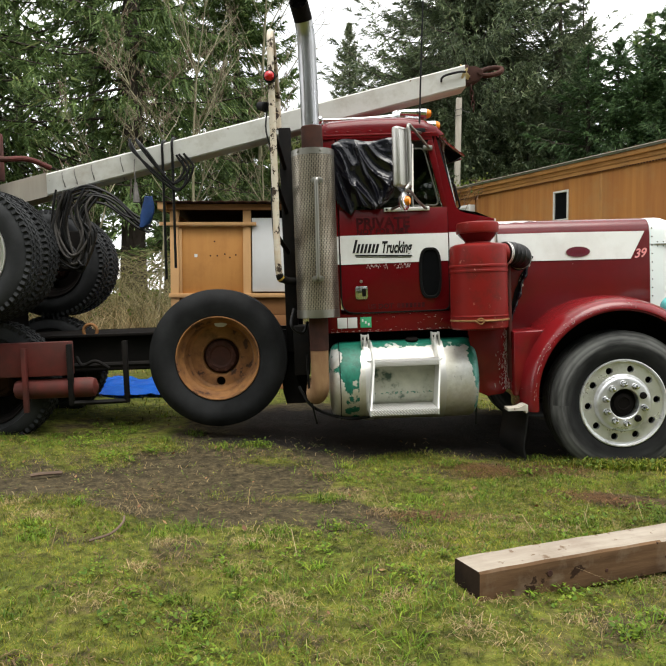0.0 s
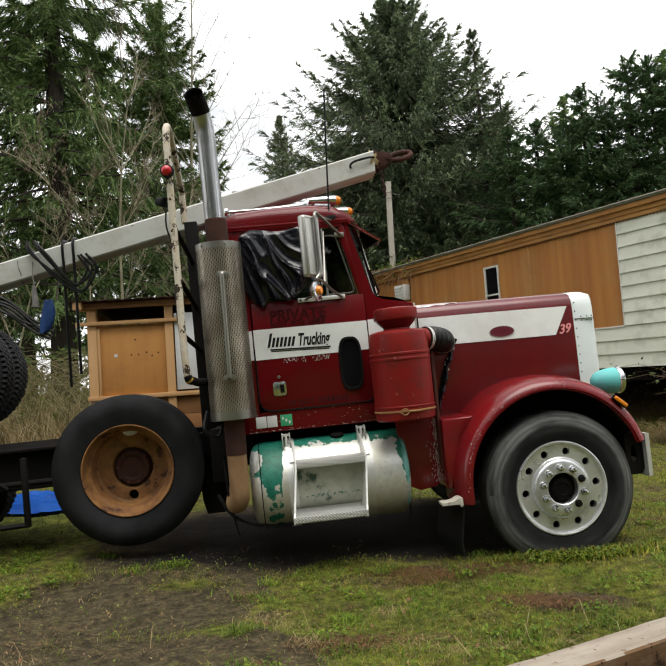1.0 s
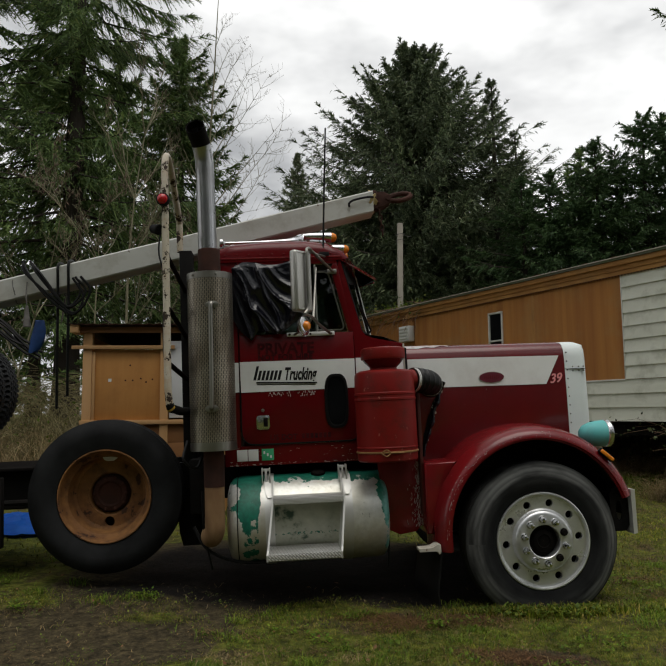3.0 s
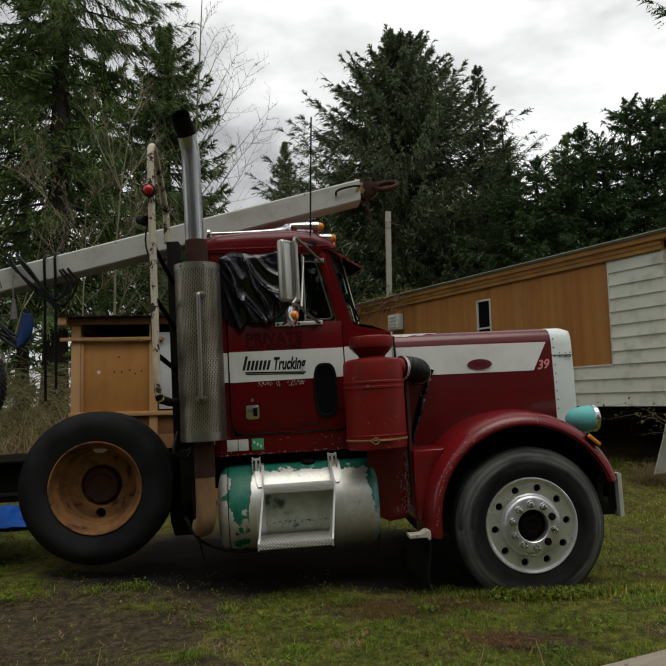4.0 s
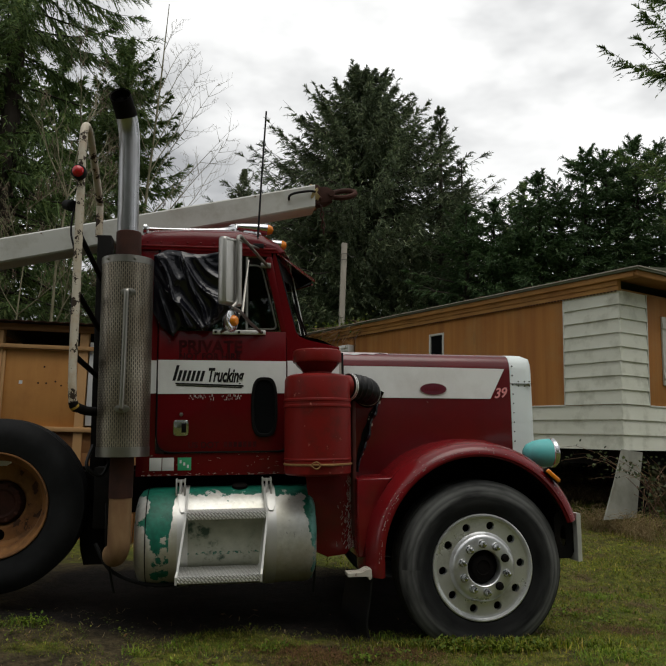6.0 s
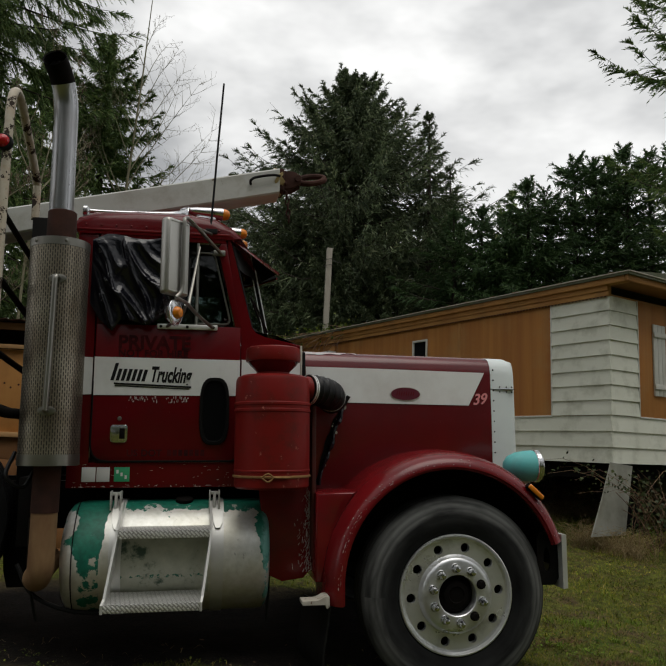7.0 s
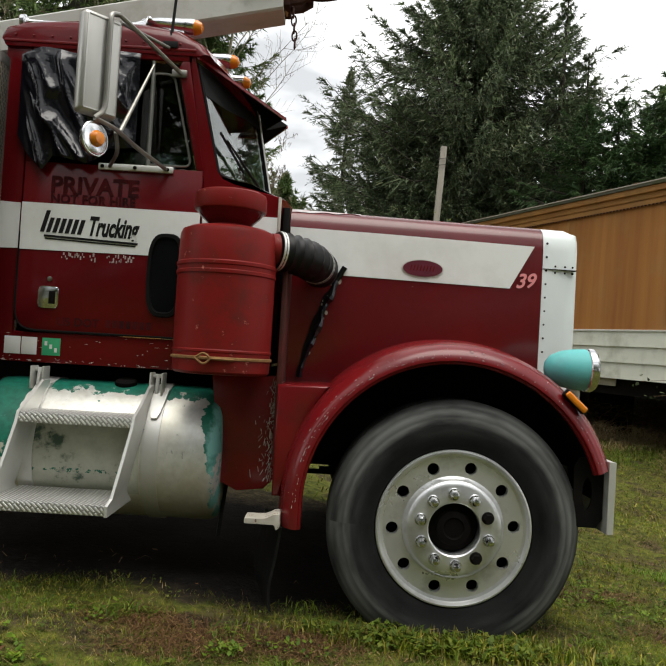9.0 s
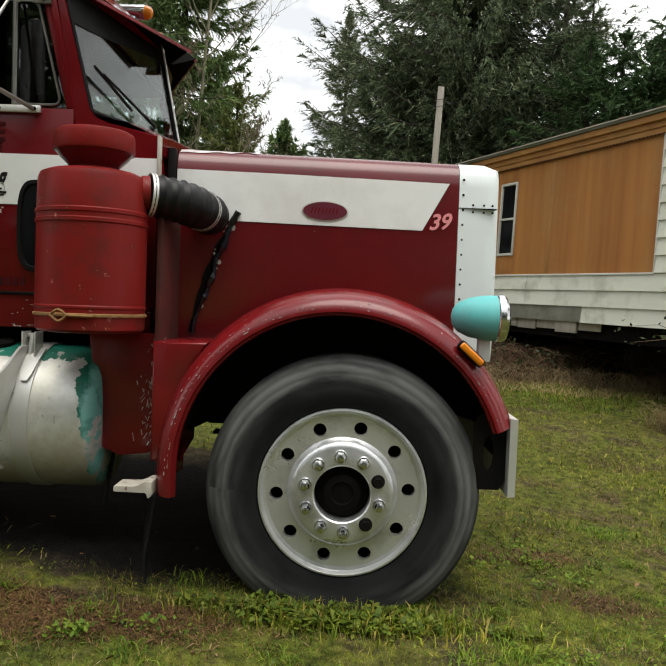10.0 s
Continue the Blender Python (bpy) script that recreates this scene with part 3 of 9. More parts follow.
def part(name, bm, mat, parent, label="", angle=35.0):
    return finish(name, bm, mat, parent, label, angle)


def thing(name, m, label, category, group="", kind=""):
    ob = new(name)
    ob.empty_display_size = 0.1
    ob.matrix_world = m
    return tagged(ob, label, category, group, kind)


def box(bm, a, b, bev=0.004, m=None, seg=2):
    lo, hi = Vector(a), Vector(b)
    mm = Matrix.Translation((lo + hi) / 2) @ Matrix.Diagonal((*(hi - lo), 1))
    r = bmesh.ops.create_cube(bm, size=1, matrix=(m or Matrix()) @ mm)
    if bev:
        es = list({e for v in r["verts"] for e in v.link_edges})
        bmesh.ops.bevel(bm, geom=es, offset=bev, segments=seg, affect="EDGES", profile=0.5)


def loft(bm, rings, closed=True, caps=True, around=False):
    """Skin a row of rings of equal count. closed: each ring is a loop; around: the last ring joins the first."""
    vs = [[bm.verts.new(p) for p in ring] for ring in rings]
    n = len(vs[0])
    pairs = list(zip(vs, vs[1:])) + ([(vs[-1], vs[0])] if around else [])
    for r0, r1 in pairs:
        for i in range(n if closed else n - 1):
            j = (i + 1) % n
            bm.faces.new((r0[i], r0[j], r1[j], r1[i]))
    if caps and closed and not around:
        bm.faces.new(vs[0])
        bm.faces.new(vs[-1])
    return vs


def circle_frame(d):
    d = Vector(d).normalized()
    u = d.cross(Vector((0, 0, 1)))
    if u.length < 1e-3:
        u = Vector((1, 0, 0))
    u.normalize()
    return u, d.cross(u)


def tube(bm, pts, r, seg=8, caps=True):
    pts = [Vector(p) for p in pts]
    rs = r if isinstance(r, (list, tuple)) else [r] * len(pts)
    rings, u = [], None
    for i, p in enumerate(pts):
        d = (pts[min(i + 1, len(pts) - 1)] - pts[max(i - 1, 0)]).normalized()
        if u is None:
            u, v = circle_frame(d)
        else:
            u = (u - d * u.dot(d)).normalized()
            v = d.cross(u)
        rings.append([p + rs[i] * (math.cos(2 * math.pi * k / seg) * u + math.sin(2 * math.pi * k / seg) * v) for k in range(seg)])
    loft(bm, rings, True, caps)


def smooth_path(pts, n=6):
    """Points on a soft curve through the given ones."""
    p = [Vector(q) for q in pts]
    p = [2 * p[0] - p[1]] + p + [2 * p[-1] - p[-2]]
    out = []
    for i in range(1, len(p) - 2):
        for k in range(n):
            t = k / n
            a, b, c, d = p[i - 1], p[i], p[i + 1], p[i + 2]
            out.append(0.5 * (2 * b + (c - a) * t + (2 * a - 5 * b + 4 * c - d) * t * t + (3 * b - 3 * c + d - a) * t**3))
    out.append(p[-2])
    return out


def lathe(bm, prof, origin, axis, seg=48, caps=True):
    """Turn a profile of (radius, distance along axis) round an axis."""
    d = Vector(axis).normalized()
    u, v = circle_frame(d)
    o = Vector(origin)
    loft(bm, [[o + d * h + r * (math.cos(2 * math.pi * k / seg) * u + math.sin(2 * math.pi * k / seg) * v) for k in range(seg)] for r, h in prof], True, caps)


def prism(bm, poly, y0, y1, bev=0.0, seg=2):
    """A plate cut to an outline in x and z, from y0 to y1."""
    a, b = [bm.verts.new((x, y0, z)) for x, z in poly], [bm.verts.new((x, y1, z)) for x, z in poly]
    n = len(poly)
    fs = [bm.faces.new(a), bm.faces.new(b[::-1])]
    fs += [bm.faces.new((a[i], b[i], b[(i + 1) % n], a[(i + 1) % n])) for i in range(n)]
    if bev:
        es = [e for e in {e for f in fs[:2] for e in f.edges}]
        bmesh.ops.bevel(bm, geom=es, offset=bev, segments=seg, affect="EDGES", profile=0.5)


def round_poly(poly, radii, n=5):
    """Cut the corners of an outline to arcs."""
    out, k = [], len(poly)
    for i, (p, r) in enumerate(zip(poly, radii)):
        p = Vector(p)
        if not r:
            out.append(tuple(p))
            continue
        a, b = (Vector(poly[i - 1]) - p).normalized(), (Vector(poly[(i + 1) % k]) - p).normalized()
        for j in range(n + 1):
            t = j / n
            q = (p + a * r) * (1 - t) ** 2 + 2 * t * (1 - t) * p + (p + b * r) * t * t
            out.append(tuple(q))
    return out


def oval(cx, cz, rx, rz, n=28, power=2.0):
    out = []
    for k in range(n):
        c, s = math.cos(2 * math.pi * k / n), math.sin(2 * math.pi * k / n)
        out.append((cx + rx * math.copysign(abs(c) ** (2 / power), c), cz + rz * math.copysign(abs(s) ** (2 / power), s)))
    return out


def letters(name, text, size, m, mat, parent, label="", shear=0.0, depth=0.0012, space=1.0, bold=0.0):
    """Writing in the built-in font as a thin raised mesh; m puts its lower left corner, x along the line."""
    cu = bpy.data.curves.new(name, "FONT")
    cu.body, cu.size, cu.shear, cu.extrude, cu.space_character, cu.offset = text, size, shear, depth, space, bold
    tmp = bpy.data.objects.new(name + "_tmp", cu)
    scene.collection.objects.link(tmp)
    me = bpy.data.meshes.new_from_object(tmp.evaluated_get(bpy.context.evaluated_depsgraph_get()))
    bpy.data.objects.remove(tmp)
    bpy.data.curves.remove(cu)
    me.name = name
    me.transform(m)
    me.materials.clear()
    me.materials.append(mat)
    ob = new(name, me)
    ob.parent = parent
    return tagged(ob, label) if label else ob


def np_mesh(name, verts, faces, mat, parent=None, label=""):
    """One mesh from arrays of corners and triangles or quads."""
    me = bpy.data.meshes.new(name)
    k = faces.shape[1]
    me.vertices.add(len(verts))
    me.vertices.foreach_set("co", np.ascontiguousarray(verts, np.float32).ravel())
    me.loops.add(faces.size)
    me.loops.foreach_set("vertex_index", np.ascontiguousarray(faces, np.int32).ravel())
    me.polygons.add(len(faces))
    me.polygons.foreach_set("loop_start", np.arange(0, faces.size, k, dtype=np.int32))
    me.update(calc_edges=True)
    me.materials.append(mat)
    ob = new(name, me)
    if parent:
        ob.parent = parent
    if label:
        tagged(ob, label)
    return ob

# ---- ground ----
def ease(a, b, v):
    t = np.clip((v - a) / (b - a), 0, 1)
    return t * t * (3 - 2 * t)


def ground_z(x, y):
    """Height of the yard: level round the truck, rising towards the mobile home and the wood."""
    x, y = np.asarray(x, float), np.asarray(y, float)
    z = 0.09 - 0.035 * np.clip(x, -9.0, 2.0) + 0.34 * ease(2.0, 7.0, y) * ease(-2.5, 2.5, x) + 0.9 * ease(7.5, 16.0, y)
    z = z + 0.018 * np.sin(1.7 * x + 0.6) * np.sin(1.3 * y + 1.1) + 0.012 * np.sin(4.1 * x + 2.0 * y) + 0.01 * np.sin(3.3 * y - 5.2 * x)
    return z - 0.035 * np.exp(-((y + 0.75) / 0.45) ** 2) * ease(-0.6, -2.6, x)


def rough_noise(x, y):
    """A few crossed waves, about -1 to 1."""
    return 0.40 * np.sin(2.3 * x + 1.1 * np.sin(1.7 * y)) * np.sin(2.9 * y + 0.8) + 0.35 * np.sin(5.3 * x - 3.1 * y + np.sin(4.0 * y)) + 0.25 * np.sin(9.7 * x + 7.9 * y + 2 * np.sin(6.1 * x))


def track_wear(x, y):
    """How bare the soil is, 0 to 1: the wheel track, a scuffed patch beside it, and the strip under the truck."""
    n = rough_noise(x, y)
    far = ease(-2.6, -3.4, x)
    w = np.clip(1.25 - np.abs(y + 0.52 + 0.32 * far) / (0.32 + 0.26 * far) + 0.45 * n, 0, 1) * ease(-1.9, -2.6, x)
    for cx, cy, rx, ry in ((-2.45, -1.35, 0.62, 0.34), (-2.85, -0.15, 0.72, 0.38), (-2.40, -0.70, 0.38, 0.58), (-0.78, -0.16, 0.40, 0.10), (-0.42, -1.02, 0.34, 0.13), (-1.62, -1.42, 0.22, 0.12), (-3.4, -1.30, 0.5, 0.16), (0.95, -0.9, 0.5, 0.10)):
        w = np.maximum(w, np.clip(1.3 - np.hypot((x - cx) / rx, (y - cy) / ry) + 0.85 * n, 0, 1))
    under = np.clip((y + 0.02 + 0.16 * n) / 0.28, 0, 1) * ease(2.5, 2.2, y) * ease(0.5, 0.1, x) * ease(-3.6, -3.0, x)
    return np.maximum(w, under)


gx = np.concatenate([[-400, -150, -60, -30], np.arange(-16, -6, 0.2), np.arange(-6, 3.5, 0.075), np.arange(3.5, 14.01, 0.2), [30, 60, 150, 400]])
gy = np.concatenate([[-400, -150, -60, -30, -16], np.arange(-9, -4, 0.2), np.arange(-4, 1.5, 0.075), np.arange(1.5, 18.01, 0.25), [26, 45, 90, 180, 400]])
GX, GY = np.meshgrid(gx, gy)
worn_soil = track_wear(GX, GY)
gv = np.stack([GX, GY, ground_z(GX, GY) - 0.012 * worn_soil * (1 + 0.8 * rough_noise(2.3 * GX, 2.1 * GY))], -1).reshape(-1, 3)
nx, ny = len(gx), len(gy)
gi = (np.arange(ny - 1)[:, None] * nx + np.arange(nx - 1)[None]).ravel()
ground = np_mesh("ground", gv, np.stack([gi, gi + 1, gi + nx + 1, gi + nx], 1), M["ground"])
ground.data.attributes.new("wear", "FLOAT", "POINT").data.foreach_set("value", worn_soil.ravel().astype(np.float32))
ground.data.polygons.foreach_set("use_smooth", [True] * len(ground.data.polygons))
tagged(ground, "mossy lawn and bare muddy wheel track of a yard", "ground", kind="structure")

# ---- the truck ----
TILT = Matrix.Rotation(radians(-2.01), 4, "Y")
CY = 1.2  # the truck's middle, across
truck = thing("logging_truck", TILT, "old maroon conventional logging truck with a white stripe parked on grass", "truck")


def wheel_holes(bm, r0, r1, y, centre, count, rh, rr, depth, turn=0.0, only=None):
    """A flat ring with round holes through it, axis along y."""
    cx, cz = centre
    for s in range(count):
        mid, half = turn + 2 * math.pi * (s + 0.5) / count, math.pi / count
        if only is not None and s not in only:
            arc = [mid - half + 2 * half * k / 8 for k in range(9)]
            loft(bm, [[(cx + r * math.cos(a), y, cz + r * math.sin(a)) for a in arc] for r in (r0, r1)], False, False)
            continue
        inner, outer, deep = [], [], []
        reach = rr * half
        corners = [math.atan2(reach, r1 - rr), math.atan2(reach, r0 - rr), math.atan2(-reach, r1 - rr) % (2 * math.pi), math.atan2(-reach, r0 - rr) % (2 * math.pi)]
        for a in sorted([2 * math.pi * (k + 0.5) / 20 for k in range(20)] + corners):
            dx, dy = math.cos(a), math.sin(a)  # radial and tangential
            ir, it = rr + rh * dx, rh * dy
            tr = ((r1 - rr) if dx > 0 else (rr - r0)) / max(abs(dx), 1e-6)
            tt = rr * half / max(abs(dy), 1e-6)
            t = min(tr, tt)
            br, ba = rr + t * dx, mid + t * dy / rr
            ia = mid + math.atan2(it, ir)
            il = math.hypot(it, ir)
            inner.append((cx + il * math.cos(ia), y, cz + il * math.sin(ia)))
            deep.append((cx + il * math.cos(ia), y + depth, cz + il * math.sin(ia)))
            outer.append((cx + br * math.cos(ba), y, cz + br * math.sin(ba)))
        loft(bm, [deep, inner, outer], True, False)


def tyre_profile(r, y0, w, rim=0.318, ribs=4):
    p = [(rim, y0 + 0.035), (rim + 0.012, y0 + 0.012), (rim + 0.04, y0 + 0.003), (r - 0.115, y0 - 0.012), (r - 0.075, y0 - 0.008), (r - 0.045, y0 + 0.006), (r - 0.022, y0 + 0.026), (r - 0.006, y0 + 0.04)]
    step = (w - 0.08) / ribs
    for i in range(ribs):
        a = y0 + 0.04 + i * step
        p += [(r, a + 0.006), (r, a + step - 0.012), (r - 0.012, a + step - 0.009), (r - 0.012, a + step - 0.001)]
    p += [(r - 0.006, y0 + w - 0.04), (r - 0.045, y0 + w - 0.006), (r - 0.115, y0 + w + 0.012), (rim + 0.012, y0 + w - 0.012), (rim, y0 + w - 0.035)]
    return p


def tyre(name, centre, r, y0, w, parent, mat, ribs=4, blocks=0, label=""):
    bm = bmesh.new()
    cx, cz = centre
    lathe(bm, tyre_profile(r, y0, w, ribs=ribs), (cx, 0, cz), (0, 1, 0), 72, False)
    t = part(name, bm, mat, parent, label)
    if blocks:
        bm = bmesh.new()
        for row in range(5):
            far_side = abs(row - 2) == 2
            for k in range(blocks):
                a = 2 * math.pi * (k + 0.5 * (row % 2)) / blocks
                m = Matrix.Translation((cx, y0 + 0.030 + (w - 0.060) * row / 4, cz)) @ Matrix.Rotation(-a, 4, "Y") @ Matrix.Rotation(0.35 if row % 2 else -0.35, 4, "X")
                box(bm, (r - 0.030, -0.022, -0.0125), (r + (0.001 if far_side else 0.007), 0.022, 0.0125), 0, m)
        tagged(part("tread", bm, mat, t), "", kind="stuff")
    return t


def front_wheel(y0, flip):
    """Steer wheel with a polished ten-hole rim; flip builds the far one, facing away."""
    hub = new("front_wheel")
    hub.parent, hub.location = truck, (0.014, 0, 0)
    tyre("tyre", (0, 0.53), 0.527, y0, 0.29, hub, M["tyre"], label="dusty black steer tyre sunk in grass")
    s = -1 if flip else 1
    f = y0 + (0.29 if flip else 0)

    def rel(prof):
        return [(r, f + s * h) for r, h in prof]

    bm = bmesh.new()
    lathe(bm, rel([(0.300, 0.20), (0.318, 0.05), (0.324, 0.018), (0.322, 0.008), (0.315, 0.006), (0.309, 0.014), (0.304, 0.026), (0.292, 0.030)]), (0, 0, 0.53), (0, 1, 0), 72, False)
    lathe(bm, rel([(0.212, 0.030), (0.207, 0.022), (0.200, 0.004), (0.190, -0.006), (0.176, -0.010), (0.112, -0.012), (0.107, -0.008), (0.107, 0.06)]), (0, 0, 0.53), (0, 1, 0), 72, False)
    wheel_holes(bm, 0.212, 0.292, f + s * 0.030, (0, 0.53), 10, 0.0255, 0.253, s * 0.03, radians(-14.4))
    part("rim", bm, M["alu"], hub, "polished aluminium ten-hole rim")
    bm = bmesh.new()
    lathe(bm, rel([(0.30, 0.12), (0.10, 0.12)]), (0, 0, 0.53), (0, 1, 0), 40, False)
    lathe(bm, rel([(0.106, 0.07), (0.10, 0.045), (0.075, 0.03), (0.07, 0.012), (0.045, 0.004), (0.04, 0.014), (0.02, 0.012), (0.0005, 0.012)]), (0, 0, 0.53), (0, 1, 0), 40, False)
    part("hub", bm, M["dark"], hub, "greasy dark hub")
    for k in range(10):
        a = 2 * math.pi * k / 10 + radians(22)
        c = (0.145 * math.cos(a), f, 0.53 + 0.145 * math.sin(a))
        bm = bmesh.new()
        bare = k in (0, 8)
        lathe(bm, [(0.026, s * -0.008), (0.026, s * -0.014), (0.023, s * -0.020)], c, (0, 1, 0), 20)
        lathe(bm, [(0.0205, s * -0.014), (0.0205, s * -0.036), (0.018, s * -0.040)], c, (0, 1, 0), 6)
        if not bare:
            lathe(bm, [(0.0185, s * -0.038), (0.018, s * -0.050), (0.013, s * -0.060), (0.002, s * -0.064)], c, (0, 1, 0), 16)
        part("wheel_nut", bm, M["dark"] if bare else M["chrome"], hub, "bare rusty stud and nut" if bare else "")
    return hub


front_wheel(-0.005, False)
front_wheel(2.12, True)
bm = bmesh.new()
tube(bm, [(0, 0.2, 0.53), (0, 0.6, 0.46), (0, 1.8, 0.46), (0, 2.2, 0.53)], 0.06, 10)
for y in (0.74, 1.60):
    for i in range(5):
        box(bm, (-0.62 + 0.06 * i, y, 0.60 + 0.016 * i), (0.62 - 0.06 * i, y + 0.08, 0.614 + 0.016 * i), 0.002)
part("front_axle", bm, M["dark"], truck)


def dished_wheel(name, centre, r, y0, w, parent, mats, label, hole_turn=0.0, blocks=0, rubber="tyre_dusty"):
    """A disc wheel dished deep behind its outer edge."""
    hub = new(name)
    hub.parent = parent
    tyre("tyre", centre, r, y0, w, hub, M[rubber], blocks=blocks)
    cx, cz = centre
    o = (cx, y0, cz)
    bm = bmesh.new()
    lathe(bm, [(0.318, 0.05), (0.325, 0.014), (0.322, 0.004), (0.316, 0.004), (0.309, 0.016), (0.302, 0.055), (0.292, 0.085), (0.274, 0.10), (0.264, 0.14), (0.255, 0.185), (0.235, 0.202)], o, (0, 1, 0), 64, False)
    lathe(bm, [(0.160, 0.208), (0.150, 0.212), (0.142, 0.225), (0.138, 0.25)], o, (0, 1, 0), 48, False)
    wheel_holes(bm, 0.160, 0.235, y0 + 0.205, centre, 8, 0.036, 0.198, 0.04, hole_turn, (5,))
    part("rim", bm, mats[0], hub, label)
    # Backing disc added in black so that the hand hole looks dark.
    bm = bmesh.new()
    lathe(bm, [(0.29, 0.262), (0.29, 0.266), (0.0005, 0.266)], o, (0, 1, 0), 32)
    part("dark_backing", bm, M["dark"], hub, "added black disc that darkens the hand hole")
    bm = bmesh.new()
    lathe(bm, [(0.139, 0.252), (0.128, 0.222), (0.118, 0.198), (0.09, 0.190), (0.075, 0.205), (0.0005, 0.205)], o, (0, 1, 0), 32, False)
    boss = part("hub", bm, mats[1], hub, "dark rusted hub")
    bm = bmesh.new()
    lathe(bm, [(0.014, 0.236), (0.014, 0.193), (0.008, 0.188)], (cx + 0.112, y0, cz), (0, 1, 0), 6)
    stud = part("wheel_stud", bm, mats[1], boss)
    for k in range(1, 10):
        turn = Matrix.Translation((cx, 0, cz)) @ Matrix.Rotation(2 * math.pi * k / 10, 4, "Y") @ Matrix.Translation((-cx, 0, -cz))
        twin = new("wheel_stud", stud.data)
        twin.parent = boss
        twin.matrix_local = turn
    return hub


spare = dished_wheel("spare_wheel", (-2.968, 0.938), 0.533, 0.385, 0.27, truck, (M["rust"], M["rust_dark"]), "rusty orange dished rim", radians(20), 0, "tyre_dark")
bm = bmesh.new()
prism(bm, [(-3.0, 1.205), (-2.99, 1.185), (-2.965, 1.175), (-2.925, 1.175), (-2.90, 1.19), (-2.895, 1.208)], 0.500, 0.504)
part("label_plate", bm, M["white_panel"], spare, "pale worn plate inside the rim")

# frame
for y in (0.77, 1.55):
    bm = bmesh.new()
    prism(bm, [(-6.2, 0.84), (-6.2, 1.12), (0.55, 1.12), (0.62, 1.02), (0.62, 0.86), (-0.2, 0.84)], y, y + 0.012)
    box(bm, (-6.2, y, 1.108), (0.5, y + 0.085, 1.12), 0.002)
    box(bm, (-6.2, y, 0.84), (0.5, y + 0.085, 0.852), 0.002)
    part("frame_rail", bm, M["black"], truck, "greasy black frame rail")
bm = bmesh.new()
for x in (-5.6, -4.0, -3.2, -2.4, -1.2, 0.4):
    box(bm, (x, 0.79, 0.88), (x + 0.08, 1.56, 1.08), 0.004)
tagged(part("crossmembers", bm, M["dark"], truck), kind="stuff")
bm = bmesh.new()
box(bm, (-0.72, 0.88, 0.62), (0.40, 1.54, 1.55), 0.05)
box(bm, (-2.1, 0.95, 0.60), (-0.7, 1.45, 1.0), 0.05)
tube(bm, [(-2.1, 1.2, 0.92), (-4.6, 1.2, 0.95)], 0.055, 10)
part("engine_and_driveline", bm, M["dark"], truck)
bm = bmesh.new()
box(bm, (-6.2, 0.70, 1.122), (-3.35, 1.72, 1.145), 0.004)
part("deck_plate", bm, M["dark"], truck, "thin dark deck plate")

# cab shell
N0, F0 = 0.34, 2.06


def cab_side(bm, a, b):
    prism(bm, [(-2.12, 1.10), (-2.12, 2.60), (-2.005, 2.60), (-2.005, 1.10)], a, b, 0.004)
    prism(bm, round_poly([(-2.005, 1.10), (-2.005, 1.24), (-1.165, 1.24), (-0.83, 1.20), (-0.83, 1.10)], [0, 0, 0, 0, 0]), a, b, 0.004)
    prism(bm, [(-1.165, 1.20), (-1.165, 1.985), (-1.262, 2.50), (-1.262, 2.60), (-1.255, 2.60), (-1.242, 2.55), (-1.178, 2.30), (-1.112, 2.03), (-1.085, 1.995), (-1.03, 1.972), (-0.815, 1.93), (-0.815, 1.20)], a, b, 0.004)
    prism(bm, [(-2.005, 2.575), (-2.005, 2.60), (-1.262, 2.60), (-1.262, 2.575)], a, b, 0.003)


for ya, yb in ((N0, N0 + 0.045), (F0 - 0.045, F0)):
    bm = bmesh.new()
    cab_side(bm, ya, yb)
    part("cab_side", bm, M["red"], truck, "maroon steel cab side")
for name, lo, hi in (("cab_back", (-2.12, N0 + 0.045, 1.10), (-2.075, F0 - 0.045, 2.60)), ("cab_floor", (-2.075, N0 + 0.045, 1.10), (-0.86, F0 - 0.045, 1.15)), ("firewall", (-0.86, N0 + 0.045, 1.15), (-0.82, F0 - 0.045, 1.90))):
    bm = bmesh.new()
    box(bm, lo, hi, 0.004)
    part(name, bm, M["red"], truck)

# roof, crowned, and its drip rail
rings = []
prof = [(-2.135, 2.57), (-2.15, 2.62), (-2.13, 2.68), (-2.04, 2.715), (-1.8, 2.735), (-1.5, 2.735), (-1.33, 2.71), (-1.22, 2.645), (-1.165, 2.565)]
for y, drop, pull in ((N0 - 0.012, 0.09, 0.03), (N0 + 0.0, 0.045, 0.012), (N0 + 0.06, 0.010, 0.0), (N0 + 0.3, 0.0, -0.06), (CY, -0.02, -0.125), (F0 - 0.3, 0.0, -0.06), (F0 - 0.06, 0.010, 0.0), (F0, 0.045, 0.012), (F0 + 0.012, 0.09, 0.03)):
    ring = [(x - (pull if x > -1.4 else -pull * 0.3), y, max(z - drop * ((z - 2.57) / 0.16), 2.57)) for x, z in prof]
    ring += [(x, y, 2.56) for x, z in ((-1.2 - pull, 0), (-2.12, 0))]
    rings.append(ring)
bm = bmesh.new()
loft(bm, rings, True, True)
part("roof", bm, M["red"], truck, "maroon crowned cab roof", 50)
bm = bmesh.new()
box(bm, (-2.13, N0 - 0.016, 2.578), (-1.24, N0 - 0.002, 2.592), 0.003)
for x in np.arange(-2.08, -1.25, 0.085):
    lathe(bm, [(0.006, 0.0), (0.005, -0.004), (0.001, -0.006)], (x, N0 - 0.012, 2.612), (0, 1, 0), 8)
part("drip_rail", bm, M["red_worn"], truck)

